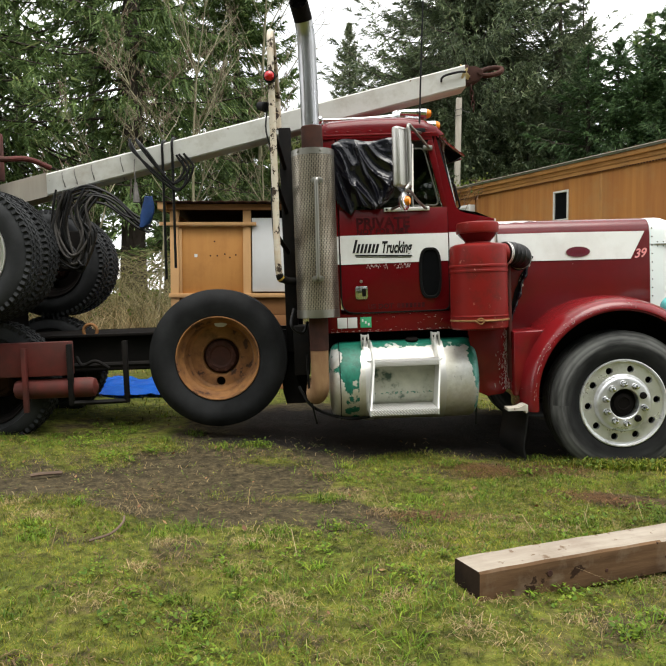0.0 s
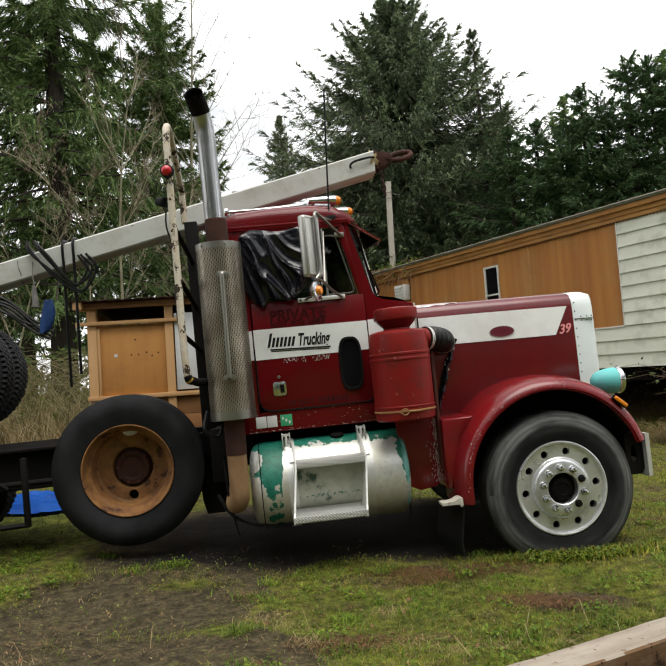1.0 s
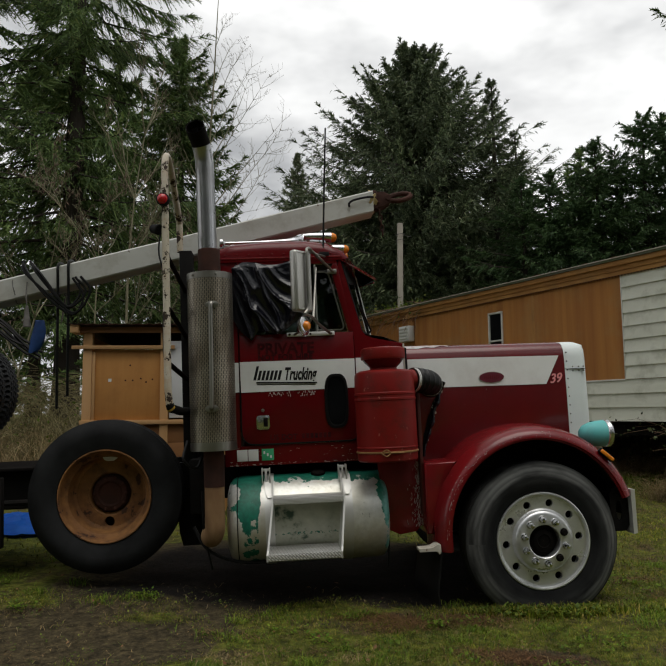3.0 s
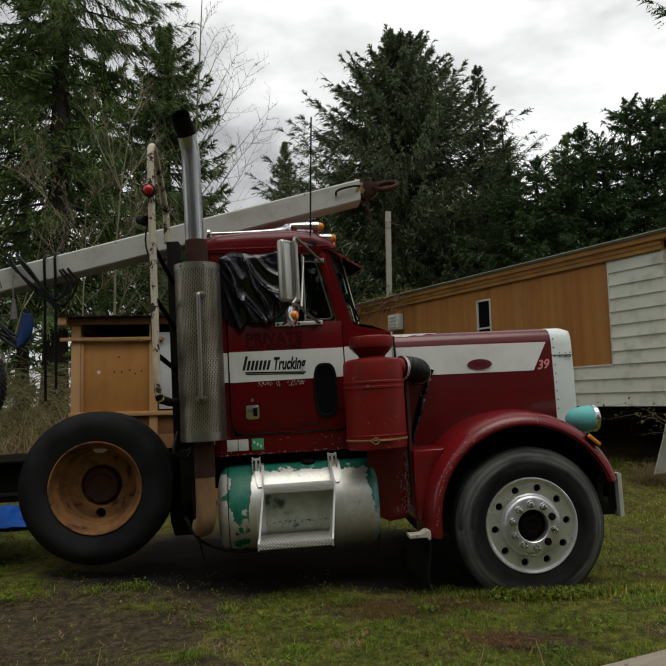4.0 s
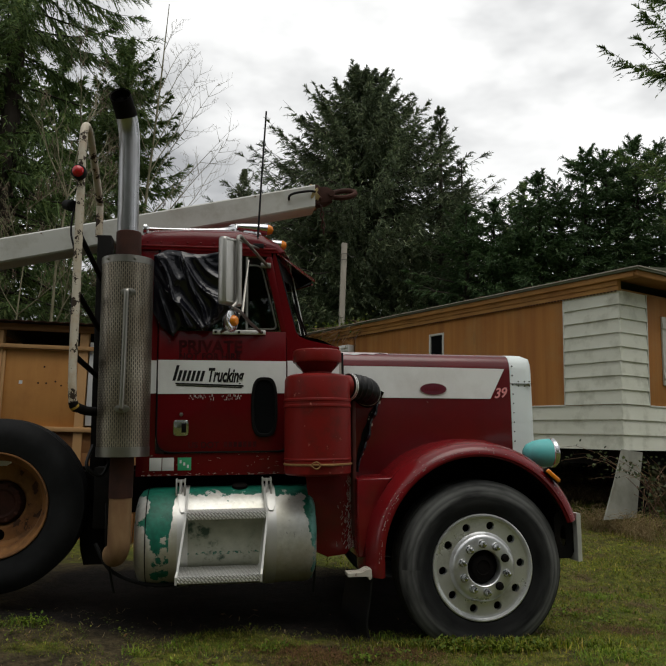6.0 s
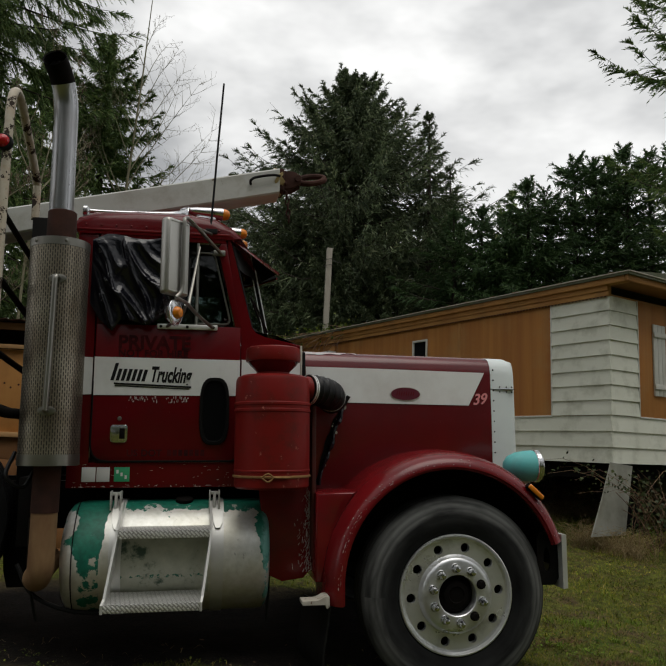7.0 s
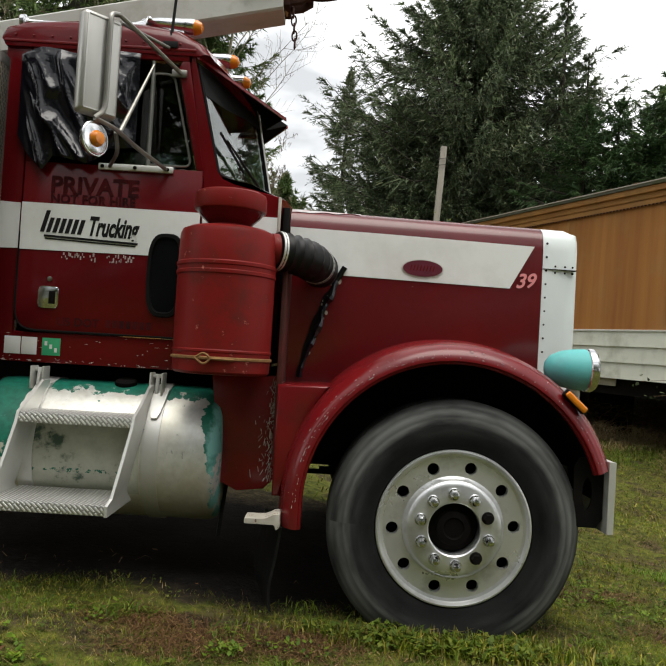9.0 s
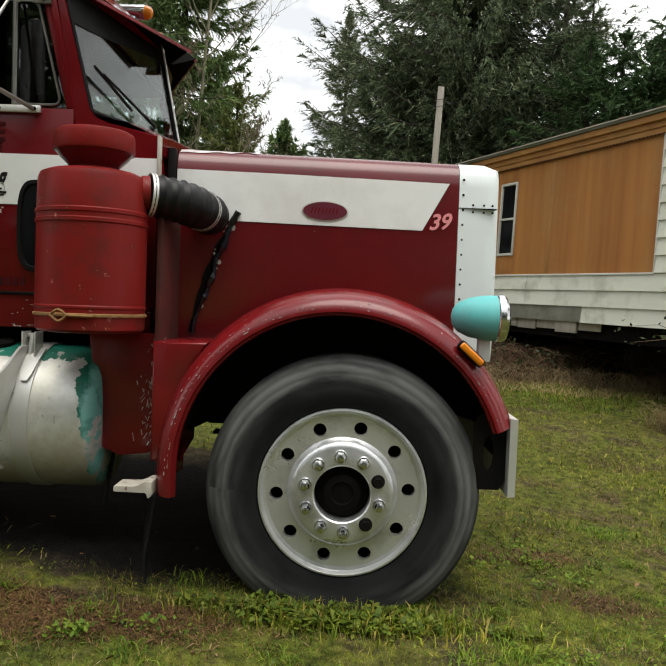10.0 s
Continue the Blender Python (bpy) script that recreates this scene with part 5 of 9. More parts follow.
# fender over the near steer wheel, and its twin
def fender(near):
    fy = (lambda y: y - (0.045 if y < 0.1 else 0.0)) if near else (lambda y: 2 * CY - y)
    sec = [(0.62, -0.010), (0.48, 0.004), (0.30, 0.014), (0.16, 0.010), (0.07, -0.006), (0.015, -0.032), (-0.008, -0.060), (-0.010, -0.080), (0.002, -0.083)]
    ring = sec + [(y + 0.012, d - 0.012) for y, d in sec[::-1]]
    rings = []
    for a in np.linspace(18, 180, 40):
        c, s = math.cos(radians(a)), math.sin(radians(a))
        k = 1.0 if a > 50 else 1.0 - 0.25 * ((50 - a) / 32)
        rings.append([(-0.01 + (0.70 + d) * c, fy(y if y < 0.1 else 0.1 + (y - 0.1) * k), 0.60 + (0.70 + d) * s) for y, d in ring])
    for z in (0.56, 0.52, 0.50):
        rings.append([(-0.01 - (0.70 + d), fy(y if y < 0.1 else 0.1 + (y - 0.1) * 0.6), z) for y, d in ring])
    bm = bmesh.new()
    loft(bm, rings, True, True)
    sk = [(-0.752, 0.60), (-0.752, 1.075)] + [(-0.01 + 0.705 * math.cos(radians(a)), 0.60 + 0.705 * math.sin(radians(a))) for a in (137, 145, 155, 165, 175, 180)]
    prism(bm, sk, fy(0.10), fy(0.50), 0.012)
    f = part("fender", bm, M["red_worn"], truck, "chipped maroon front fender", 45)
    if near:
        crng = random.Random(31)
        bm = bmesh.new()
        for i in range(130):
            a = radians(crng.choice((crng.uniform(20, 180), crng.uniform(110, 178), crng.gauss(140, 22))))
            y, d = crng.choice(((-0.0105, -0.068), (-0.0105, -0.066), (-0.0085, -0.058), (-0.0075, -0.056), (0.006, -0.038)))
            r = 0.7012 + d
            da, w = crng.choice((crng.uniform(0.002, 0.006), crng.uniform(0.002, 0.006), crng.uniform(0.008, 0.030))), crng.uniform(0.0006, 0.0026)
            c = [(-0.01 + (r + q) * math.cos(a + e), y - 0.0462, 0.60 + (r + q) * math.sin(a + e)) for q, e in ((0, 0), (w, da * 0.4), (w * 0.7, da), (-w * 0.4, da * 0.6))]
            loft(bm, [c, [(px, py + 0.002, pz) for px, py, pz in c]], True, True)
        tagged(part("paint_chips", bm, M["ink_white"], f, "pale chips along the fender's lip"), kind="stuff")
    if near:
        bm = bmesh.new()
        prism(bm, round_poly([(-0.845, 0.515), (-0.845, 0.535), (-0.760, 0.536), (-0.728, 0.555), (-0.702, 0.556), (-0.700, 0.505), (-0.715, 0.492), (-0.722, 0.514)], [0.003, 0.003, 0.02, 0.006, 0.004, 0.004, 0.003, 0.003]), -0.050, 0.06, 0.002)
        part("fender_foot", bm, M["foot"], f, "pale chipped bracket at the fender's foot")
        bm = bmesh.new()
        pts = smooth_path([(-0.70, -0.02, 0.50), (-0.715, -0.02, 0.38), (-0.735, -0.02, 0.25), (-0.725, -0.02, 0.16)], 4)
        loft(bm, [[p + Vector((0, -0.01, 0)), p + Vector((0.010, -0.01, 0)), p + Vector((-0.034, 0.16, 0.01 * k)), p + Vector((-0.080, 0.34, 0.03 * k)), p + Vector((-0.089, 0.335, 0.03 * k)), p + Vector((-0.044, 0.155, 0.01 * k))] for p, k in ((p, (i / (len(pts) - 1)) ** 2) for i, p in enumerate(pts))], True, True)
        part("mud_flap", bm, M["hose"], f, "curled black rubber mud flap")
        bm = bmesh.new()
        m = Matrix.Translation((0.472, -0.047, 1.082)) @ Matrix.Rotation(radians(42), 4, "Y")
        box(bm, (-0.060, -0.012, -0.018), (0.060, 0.02, 0.018), 0.010, m, 3)
        lamp = part("side_marker", bm, M["dark"], f, "dark-rimmed side marker lamp")
        bm = bmesh.new()
        box(bm, (-0.054, -0.026, -0.013), (0.054, -0.008, 0.013), 0.008, m, 3)
        part("lens", bm, M["amber"], lamp, "amber lens")
    return f


fender(True)
fender(False)
# Black sheets added in place of the shade inside the wheel wells.
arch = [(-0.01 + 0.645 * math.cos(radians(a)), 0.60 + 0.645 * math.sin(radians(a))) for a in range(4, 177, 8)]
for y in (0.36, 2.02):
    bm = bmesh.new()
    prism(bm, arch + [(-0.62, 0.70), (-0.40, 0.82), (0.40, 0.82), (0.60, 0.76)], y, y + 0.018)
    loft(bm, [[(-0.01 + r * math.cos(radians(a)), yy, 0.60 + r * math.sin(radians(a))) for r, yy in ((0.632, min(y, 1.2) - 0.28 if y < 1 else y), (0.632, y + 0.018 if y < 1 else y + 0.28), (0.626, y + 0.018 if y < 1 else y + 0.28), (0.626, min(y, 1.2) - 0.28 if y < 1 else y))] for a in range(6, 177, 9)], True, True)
    part("wheel_well_shade", bm, M["dark"], truck, "added black sheet for the shade in the wheel well")
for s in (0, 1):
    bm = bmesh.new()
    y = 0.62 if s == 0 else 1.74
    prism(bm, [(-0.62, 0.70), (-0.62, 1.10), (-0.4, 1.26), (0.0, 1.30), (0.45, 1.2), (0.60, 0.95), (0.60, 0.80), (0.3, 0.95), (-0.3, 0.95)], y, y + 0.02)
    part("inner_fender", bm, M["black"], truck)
# panel between cab and fender
bm = bmesh.new()
prism(bm, [(-0.995, 0.62), (-1.06, 1.10), (-0.745, 1.10), (-0.745, 0.66), (-0.80, 0.60), (-0.92, 0.585)], 0.25, 0.272, 0.006)
box(bm, (-1.02, 0.272, 0.62), (-0.77, 0.75, 1.09), 0.006)
part("splash_panel", bm, M["red_worn"], truck, "scratched maroon splash panel")
bm = bmesh.new()
box(bm, (-0.765, 0.175, 0.72), (-0.742, 0.60, 1.72), 0.004)
part("hood_post", bm, M["rust_red"], truck, "rust-stained dark red upright behind the hood")
rng = random.Random(12)
bm = bmesh.new()
for i in range(330):
    top = rng.random() < 0.55
    z = rng.uniform(0.92, 1.08) if top else rng.uniform(0.63, 0.92)
    x = -0.752 - abs(rng.gauss(0, 0.016 if top else 0.036))
    l, w = rng.uniform(0.004, 0.035), rng.uniform(0.0008, 0.0028)
    a = rng.gauss(1.35, 0.35)
    c, s = math.cos(a), math.sin(a)
    prism(bm, [(x, z), (x + l * c, z + l * s), (x + l * c - w * s, z + l * s + w * c), (x - w * s, z + w * c)], 0.2465, 0.2495)
tagged(part("scratches", bm, M["ink_white"], truck, "pale scratches through the paint"), kind="stuff")

# worn edges of the cab sill and door
rng = random.Random(44)
bm = bmesh.new()
for i in range(110):
    near_edge = rng.random() < 0.6
    x = rng.uniform(-2.1, -0.83)
    z = (1.104 + abs(rng.gauss(0, 0.007))) if near_edge else rng.uniform(1.11, 1.24)
    l, w = rng.choice((rng.uniform(0.003, 0.010), rng.uniform(0.008, 0.028))), rng.uniform(0.001, 0.004 if near_edge else 0.0025)
    pts = [(x, z), (x + l * 0.5, z - w * 0.4), (x + l, z + w * 0.2), (x + l * 0.55, z + w)]
    prism(bm, [p for p in pts], N0 - 0.0022, N0 + 0.001)
tagged(part("paint_chips", bm, M["ink_white"], truck, "pale chips along the cab sill"), kind="stuff")
# bumper
bm = bmesh.new()
loft(bm, [[(x, y, z) for x, z in ((0.635, 0.545), (0.662, 0.548), (0.664, 0.84), (0.635, 0.842))] for y in (-0.02, 0.25, 2.15, 2.42)], True, True)
bp = part("bumper", bm, M["dull_alu"], truck, "dull steel bumper with folded ends")
bm = bmesh.new()
ring_o = [(0.50, 0.60), (0.50, 0.86), (0.56, 0.90), (0.633, 0.845), (0.633, 0.55), (0.56, 0.565)]
hole = oval(0.566, 0.70, 0.020, 0.066, 24)
n = 24
big = []
for k in range(n):
    a = 2 * math.pi * k / n
    c, s = math.cos(a), math.sin(a)
    t = min(0.062 / max(abs(c), 1e-6), 0.145 / max(abs(s), 1e-6))
    big.append((0.571 + t * c, 0.705 + t * s))
loft(bm, [[(x, 0.03, z) for x, z in hole], [(x, 0.03, z) for x, z in big], [(x, 0.04, z) for x, z in big], [(x, 0.04, z) for x, z in hole]], True, False, True)
part("bumper_end", bm, M["black"], bp, "black end plate with an oval slot")

# headlamp pods
for near in (True, False):
    y = 0.30 if near else 2 * CY - 0.30
    bm = bmesh.new()
    lathe(bm, [(0.004, -0.145), (0.035, -0.138), (0.062, -0.115), (0.082, -0.07), (0.092, -0.015), (0.0945, 0.03), (0.093, 0.045)], (0.585, y, 1.213), (1, 0, 0), 40)
    hl = part("headlamp", bm, M["teal"], truck, "turquoise painted bullet headlamp")
    bm = bmesh.new()
    lathe(bm, [(0.0945, 0.040), (0.099, 0.044), (0.099, 0.068), (0.090, 0.080)], (0.585, y, 1.213), (1, 0, 0), 40, False)
    part("chrome_ring", bm, M["chrome"], hl)
    bm = bmesh.new()
    lathe(bm, [(0.092, 0.070), (0.07, 0.088), (0.04, 0.098), (0.002, 0.102)], (0.585, y, 1.213), (1, 0, 0), 32)
    part("lens", bm, M["pane"], hl)
    bm = bmesh.new()
    box(bm, (0.56, y + 0.0, 1.03), (0.61, y + 0.05, 1.13), 0.004)
    part("bracket", bm, M["white_metal"], hl)

# air cleaner
AX, AY = -1.0, 0.105
bm = bmesh.new()
lathe(bm, [(0.17, 1.105), (0.195, 1.108), (0.205, 1.118), (0.207, 1.165), (0.207, 1.172), (0.2075, 1.195), (0.2105, 1.199), (0.2105, 1.206), (0.2075, 1.210), (0.2075, 1.515), (0.212, 1.520), (0.212, 1.532), (0.2085, 1.536), (0.2085, 1.552), (0.212, 1.556), (0.212, 1.568), (0.207, 1.573), (0.204, 1.69), (0.196, 1.71), (0.17, 1.722), (0.12, 1.728), (0.095, 1.731), (0.088, 1.748)], (AX, AY, 0), (0, 0, 1), 64)
ac = part("air_cleaner", bm, M["red_faded"], truck, "faded red cylindrical air cleaner")
bm = bmesh.new()
lathe(bm, [(0.090, 1.738), (0.100, 1.752), (0.128, 1.778), (0.144, 1.800), (0.148, 1.806)], (AX, AY, 0), (0, 0, 1), 48, False)
part("intake_cone", bm, M["red"], ac, "dark red intake cone")
bm = bmesh.new()
lathe(bm, [(0.142, 1.799), (0.151, 1.801), (0.154, 1.810), (0.153, 1.862), (0.149, 1.874), (0.135, 1.881), (0.085, 1.886), (0.002, 1.888)], (AX, AY, 0), (0, 0, 1), 56)
part("rain_cap", bm, M["red_faded"], ac, "round red rain cap")
bm = bmesh.new()
lathe(bm, [(0.208, 1.166), (0.213, 1.168), (0.214, 1.173), (0.213, 1.178), (0.208, 1.180)], (AX, AY, 0), (0, 0, 1), 56, False)
tube(bm, smooth_path([(AX - 0.075, AY - 0.215, 1.172), (AX - 0.04, AY - 0.228, 1.192), (AX - 0.015, AY - 0.225, 1.172), (AX - 0.04, AY - 0.226, 1.150), (AX - 0.075, AY - 0.217, 1.172)], 4), 0.005, 6)
tube(bm, [(AX - 0.02, AY - 0.222, 1.172), (AX + 0.08, AY - 0.206, 1.170)], 0.006, 6)
part("clamp_band", bm, M["rust_band"], ac, "rusty clamp band with a wire pin")
bm = bmesh.new()
lathe(bm, [(0.070, 0.0), (0.072, 0.03)], (-0.822, 0.135, 1.655), (0.9, 0.35, 0.0), 28)
part("outlet", bm, M["red_faded"], ac)
bm = bmesh.new()
hp = smooth_path([(-0.800, 0.145, 1.653), (-0.735, 0.185, 1.648), (-0.672, 0.24, 1.637), (-0.63, 0.33, 1.625), (-0.60, 0.46, 1.61)], 6)
rr = [0.080 + (0.009 if i % 3 == 1 else 0.0) for i in range(len(hp))]
tube(bm, hp, rr, 24)
hose = part("intake_hose", bm, M["hose"], ac, "ribbed black rubber intake hose")
for i, w in ((1, 0.010), (len(hp) - 6, 0.010)):
    bm = bmesh.new()
    d = (hp[i + 1] - hp[i]).normalized()
    lathe(bm, [(0.083, -w), (0.0875, -w), (0.0875, w), (0.083, w)], hp[i], d, 28, False)
    part("hose_clamp", bm, M["dull_alu"], hose, "", 20)
for z in (1.15, 1.52):
    bm = bmesh.new()
    box(bm, (-1.06, 0.29, z), (-0.94, 0.345, z + 0.05), 0.004)
    part("mount", bm, M["dark"], ac)

# fuel tank and steps
TY, TZ, TR = 0.425, 0.724, 0.305
bm = bmesh.new()
lathe(bm, [(0.002, -2.118), (0.12, -2.116), (0.20, -2.109), (0.25, -2.096), (0.282, -2.074), (0.299, -2.042), (TR, -2.0), (TR, -1.060), (0.301, -1.033), (0.287, -1.013), (0.258, -1.000), (0.20, -0.993), (0.12, -0.990), (0.002, -0.989)], (0, TY, TZ), (1, 0, 0), 72)
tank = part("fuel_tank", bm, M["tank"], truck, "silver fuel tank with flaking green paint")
bm = bmesh.new()
lathe(bm, [(0.045, 0.0), (0.05, 0.012), (0.05, 0.028), (0.04, 0.036)], (-1.47, TY - 0.06, TZ + 0.285), (0, -0.2, 1), 24)
part("filler_cap", bm, M["dark"], tank)
for x in (-2.035, -1.278):
    bm = bmesh.new()
    lathe(bm, [(TR, -0.003), (TR + 0.002, -0.002), (TR + 0.002, 0.002), (TR, 0.003)], (x, TY, TZ), (1, 0, 0), 64, False)
    part("tank_seam", bm, M["dark"], tank)
for x in (-1.845, -1.312):
    bm = bmesh.new()
    lathe(bm, [(TR + 0.001, -0.032), (TR + 0.006, -0.032), (TR + 0.006, 0.032), (TR + 0.001, 0.032)], (x + 0.028, TY, TZ), (1, 0, 0), 64, False)
    st = part("tank_strap", bm, M["dull_alu"], tank, "wide aluminium tank strap")
    bm = bmesh.new()
    for dx in (-0.022, 0.030):
        box(bm, (x + dx, 0.235, 0.985), (x + dx + 0.008, 0.315, 1.088), 0.003)
    box(bm, (x - 0.014, 0.27, 1.064), (x + 0.03, 0.30, 1.081), 0.003)
    tube(bm, [(x + 0.008, 0.255, 0.98), (x + 0.008, 0.275, 1.08)], 0.009, 8)
    part("strap_tee", bm, M["dull_alu"], st)
    bm = bmesh.new()
    rows = []
    for a, half in ((32, 0.012), (38, 0.024), (52, 0.032), (66, 0.032)):
        c, s = math.cos(radians(a)), math.sin(radians(a))
        rows.append([(x + 0.028 + sx * half, TY - (TR + d) * c, TZ + (TR + d) * s) for sx, d in ((-1, 0.008), (1, 0.008), (1, 0.018), (-1, 0.018))])
    loft(bm, rows, True, True)
    part("strap_yoke", bm, M["dull_alu"], st)
steps = new("tank_step")
steps.parent = truck
tagged(steps, "aluminium tread-plate steps hung on the tank")
for top, foot in ((-1.795, -1.838), (-1.322, -1.366)):
    bm = bmesh.new()
    loft(bm, [[(top + (foot - top) * k - 0.006, y0, z), (top + (foot - top) * k + 0.006, y0, z), (top + (foot - top) * k + 0.006, y1, z), (top + (foot - top) * k - 0.006, y1, z)] for y0, y1, z, k in ((0.205, 0.285, 1.03, 0.0), (0.09, 0.215, 0.965, 0.0), (-0.030, 0.165, 0.912, 0.0), (-0.045, 0.145, 0.866, 0.05), (-0.085, 0.10, 0.75, 0.4), (-0.145, 0.06, 0.60, 0.85), (-0.185, 0.10, 0.578, 1.0), (-0.185, 0.16, 0.536, 1.0))], True, True)
    part("side_bracket", bm, M["dull_alu"], steps)
for z, y0, y1, x0, x1 in ((0.868, -0.040, 0.150, -1.790, -1.327), (0.538, -0.180, 0.130, -1.832, -1.372)):
    bm = bmesh.new()
    prism(bm, [(x0, z), (x0, z + 0.042), (x1, z + 0.042), (x1, z)], y0, y1, 0.006)
    part("tread", bm, M["tread"], steps, "diamond tread plate")

# muffler, stack and elbow
MX, MY = -2.178, 0.138
bm = bmesh.new()
seg, rings = 64, []
uvl = bm.loops.layers.uv.new("UVMap")
vs = loft(bm, [[(MX + 0.1545 * math.cos(2 * math.pi * k / seg), MY + 0.1545 * math.sin(2 * math.pi * k / seg), z) for k in range(seg)] for z in (1.285, 2.40)], True, False)
for f in bm.faces:
    for l in f.loops:
        c = l.vert.co
        a = math.atan2(c.y - MY, c.x - MX) % (2 * math.pi)
        l[uvl].uv = (a * 0.1545, c.z)
    us = [l[uvl].uv.x for l in f.loops]
    if max(us) - min(us) > 0.5:
        for l in f.loops:
            if l[uvl].uv.x < 0.3:
                l[uvl].uv.x += 2 * math.pi * 0.1545
muf = part("muffler_shield", bm, M["perf"], truck, "perforated stainless muffler shield")
bm = bmesh.new()
lathe(bm, [(0.12, 1.245), (0.12, 2.43)], (MX, MY, 0), (0, 0, 1), 40)
part("muffler_body", bm, M["rust_pipe"], muf, "rusted muffler can behind the shield")
for z0, z1 in ((1.232, 1.292), (2.393, 2.440)):
    bm = bmesh.new()
    lathe(bm, [(0.150, z0), (0.1565, z0 + 0.002), (0.1565, z1 - 0.002), (0.150, z1)], (MX, MY, 0), (0, 0, 1), 56, False)
    part("end_band", bm, M["steel"], muf)
for a in (-2.3, -1.2):
    bm = bmesh.new()
    lathe(bm, [(0.010, 0.156), (0.009, 0.162), (0.002, 0.164)], (MX, MY, 2.418), (math.cos(a), math.sin(a), 0), 10)
    part("band_bolt", bm, M["steel"], muf)
bm = bmesh.new()
gx0, gy0 = -2.160, -0.058
tube(bm, smooth_path([(gx0 + 0.006, gy0 + 0.045, 2.205), (gx0 + 0.004, gy0 + 0.008, 2.208), (gx0, gy0, 2.17), (gx0 - 0.004, gy0, 1.86), (gx0 - 0.010, gy0, 1.55), (gx0 - 0.012, gy0 + 0.008, 1.515), (gx0 - 0.012, gy0 + 0.045, 1.512)], 5), 0.0145, 12)
for z, dx in ((2.208, 0.006), (1.513, -0.012)):
    prism(bm, oval(gx0 + dx, z, 0.045, 0.024, 20), -0.020, -0.012, 0.001)
part("grab_handle", bm, M["steel"], muf, "steel grab handle")
bm = bmesh.new()
lathe(bm, [(0.15, 2.432), (0.078, 2.445), (0.076, 2.61), (0.072, 2.615)], (MX, MY, 0), (0, 0, 1), 32)
part("stack_collar", bm, M["rust_dark"], truck, "rusted exhaust collar")
bm = bmesh.new()
sp = [(MX - 0.008, MY, 2.60), (MX - 0.010, MY, 2.9), (MX - 0.012, MY, 3.13)] + smooth_path([(MX - 0.012, MY, 3.16), (MX - 0.016, MY - 0.008, 3.26), (MX - 0.030, MY - 0.045, 3.355), (MX - 0.048, MY - 0.100, 3.415), (MX - 0.060, MY - 0.155, 3.445)], 5)
tube(bm, sp, 0.065, 28, False)
tube(bm, [p for p in sp][::-1], 0.061, 28, False)
part("exhaust_pipe", bm, M["stack_chrome"], truck, "chrome exhaust stack with a curved tip")
bm = bmesh.new()
ep = [Vector(p) for p in sp]
d = (ep[-1] - ep[-2]).normalized()
lathe(bm, [(0.0605, -0.10), (0.0605, -0.004), (0.0665, 0.002)], ep[-1], d, 28, False)
tube(bm, ep[-11:], [0.0658] * 11, 28, False)
lathe(bm, [(0.06, 0.0), (0.001, 0.0)], ep[-1] - d * 0.10, d, 24, False)
part("soot_lining", bm, M["dark"], truck, "sooty black stack tip")
bm = bmesh.new()
tube(bm, [(MX - 0.002, MY, 1.24), (MX - 0.004, MY, 0.99)], 0.070, 24)
part("upper_pipe", bm, M["rust_dark"], truck, "dark red rusted pipe")
bm = bmesh.new()
tube(bm, smooth_path([(MX - 0.004, MY, 1.0), (MX - 0.006, MY, 0.78), (MX - 0.010, MY + 0.01, 0.70), (MX - 0.03, MY + 0.05, 0.655), (MX - 0.05, MY + 0.14, 0.65), (MX - 0.05, MY + 0.5, 0.68)], 5), 0.0665, 24)
part("exhaust_elbow", bm, M["rust_pipe"], truck, "rusty tan exhaust elbow")
bm = bmesh.new()
tube(bm, smooth_path([(-2.35, 0.35, 0.70), (-2.25, 0.30, 0.55), (-2.05, 0.25, 0.47), (-1.85, 0.25, 0.46), (-1.7, 0.3, 0.50)], 6), 0.012, 8)
part("loose_line", bm, M["hose"], truck, "black air lines sagging under the frame")
bm = bmesh.new()
tube(bm, smooth_path([(-2.28, 0.28, 0.95), (-2.27, 0.25, 0.7), (-2.24, 0.26, 0.52), (-2.22, 0.27, 0.42)], 5), 0.008, 6)
part("loose_line", bm, M["hose"], truck, "black air lines sagging under the frame")
bm = bmesh.new()
tube(bm, smooth_path([(-0.98, 0.4, 0.62), (-0.99, 0.35, 0.48), (-1.0, 0.33, 0.36)], 4), 0.009, 6)
part("loose_line", bm, M["hose"], truck, "black air lines sagging under the frame")

# headache rack behind the cab
bm = bmesh.new()
hoop_path = smooth_path([(-2.34, 0.16, 1.50), (-2.41, 0.02, 1.515), (-2.45, -0.028, 1.60), (-2.45, -0.030, 2.2), (-2.448, -0.028, 2.9), (-2.446, -0.010, 3.175), (-2.444, 0.06, 3.265), (-2.442, 0.16, 3.26), (-2.44, 0.26, 3.20), (-2.44, 0.62, 2.98), (-2.44, 0.66, 2.90), (-2.44, 0.66, 2.72)], 6)
tube(bm, hoop_path[5:], 0.0245, 12)
rack = part("rack_hoop", bm, M["hoop"], truck, "hoop of bent pipe with flaking cream paint")
for z0, z1 in ((1.545, 1.50), (1.82, 1.74), (2.20, 2.05), (2.55, 2.40)):
    bm = bmesh.new()
    tube(bm, [(-2.445, -0.02, z0), (-2.40, 0.64, z1)], 0.017, 8)
    part("rack_rung", bm, M["black"], rack)
bm = bmesh.new()
tube(bm, hoop_path[:12], 0.0275, 12)
part("hoop_foot", bm, M["black"], rack, "black lower bend of the hoop")
bm = bmesh.new()
tube(bm, hoop_path[9:11], 0.0285, 12)
part("hoop_tape", bm, M["amber_paint"], rack, "worn yellow band on the hoop")
bm = bmesh.new()
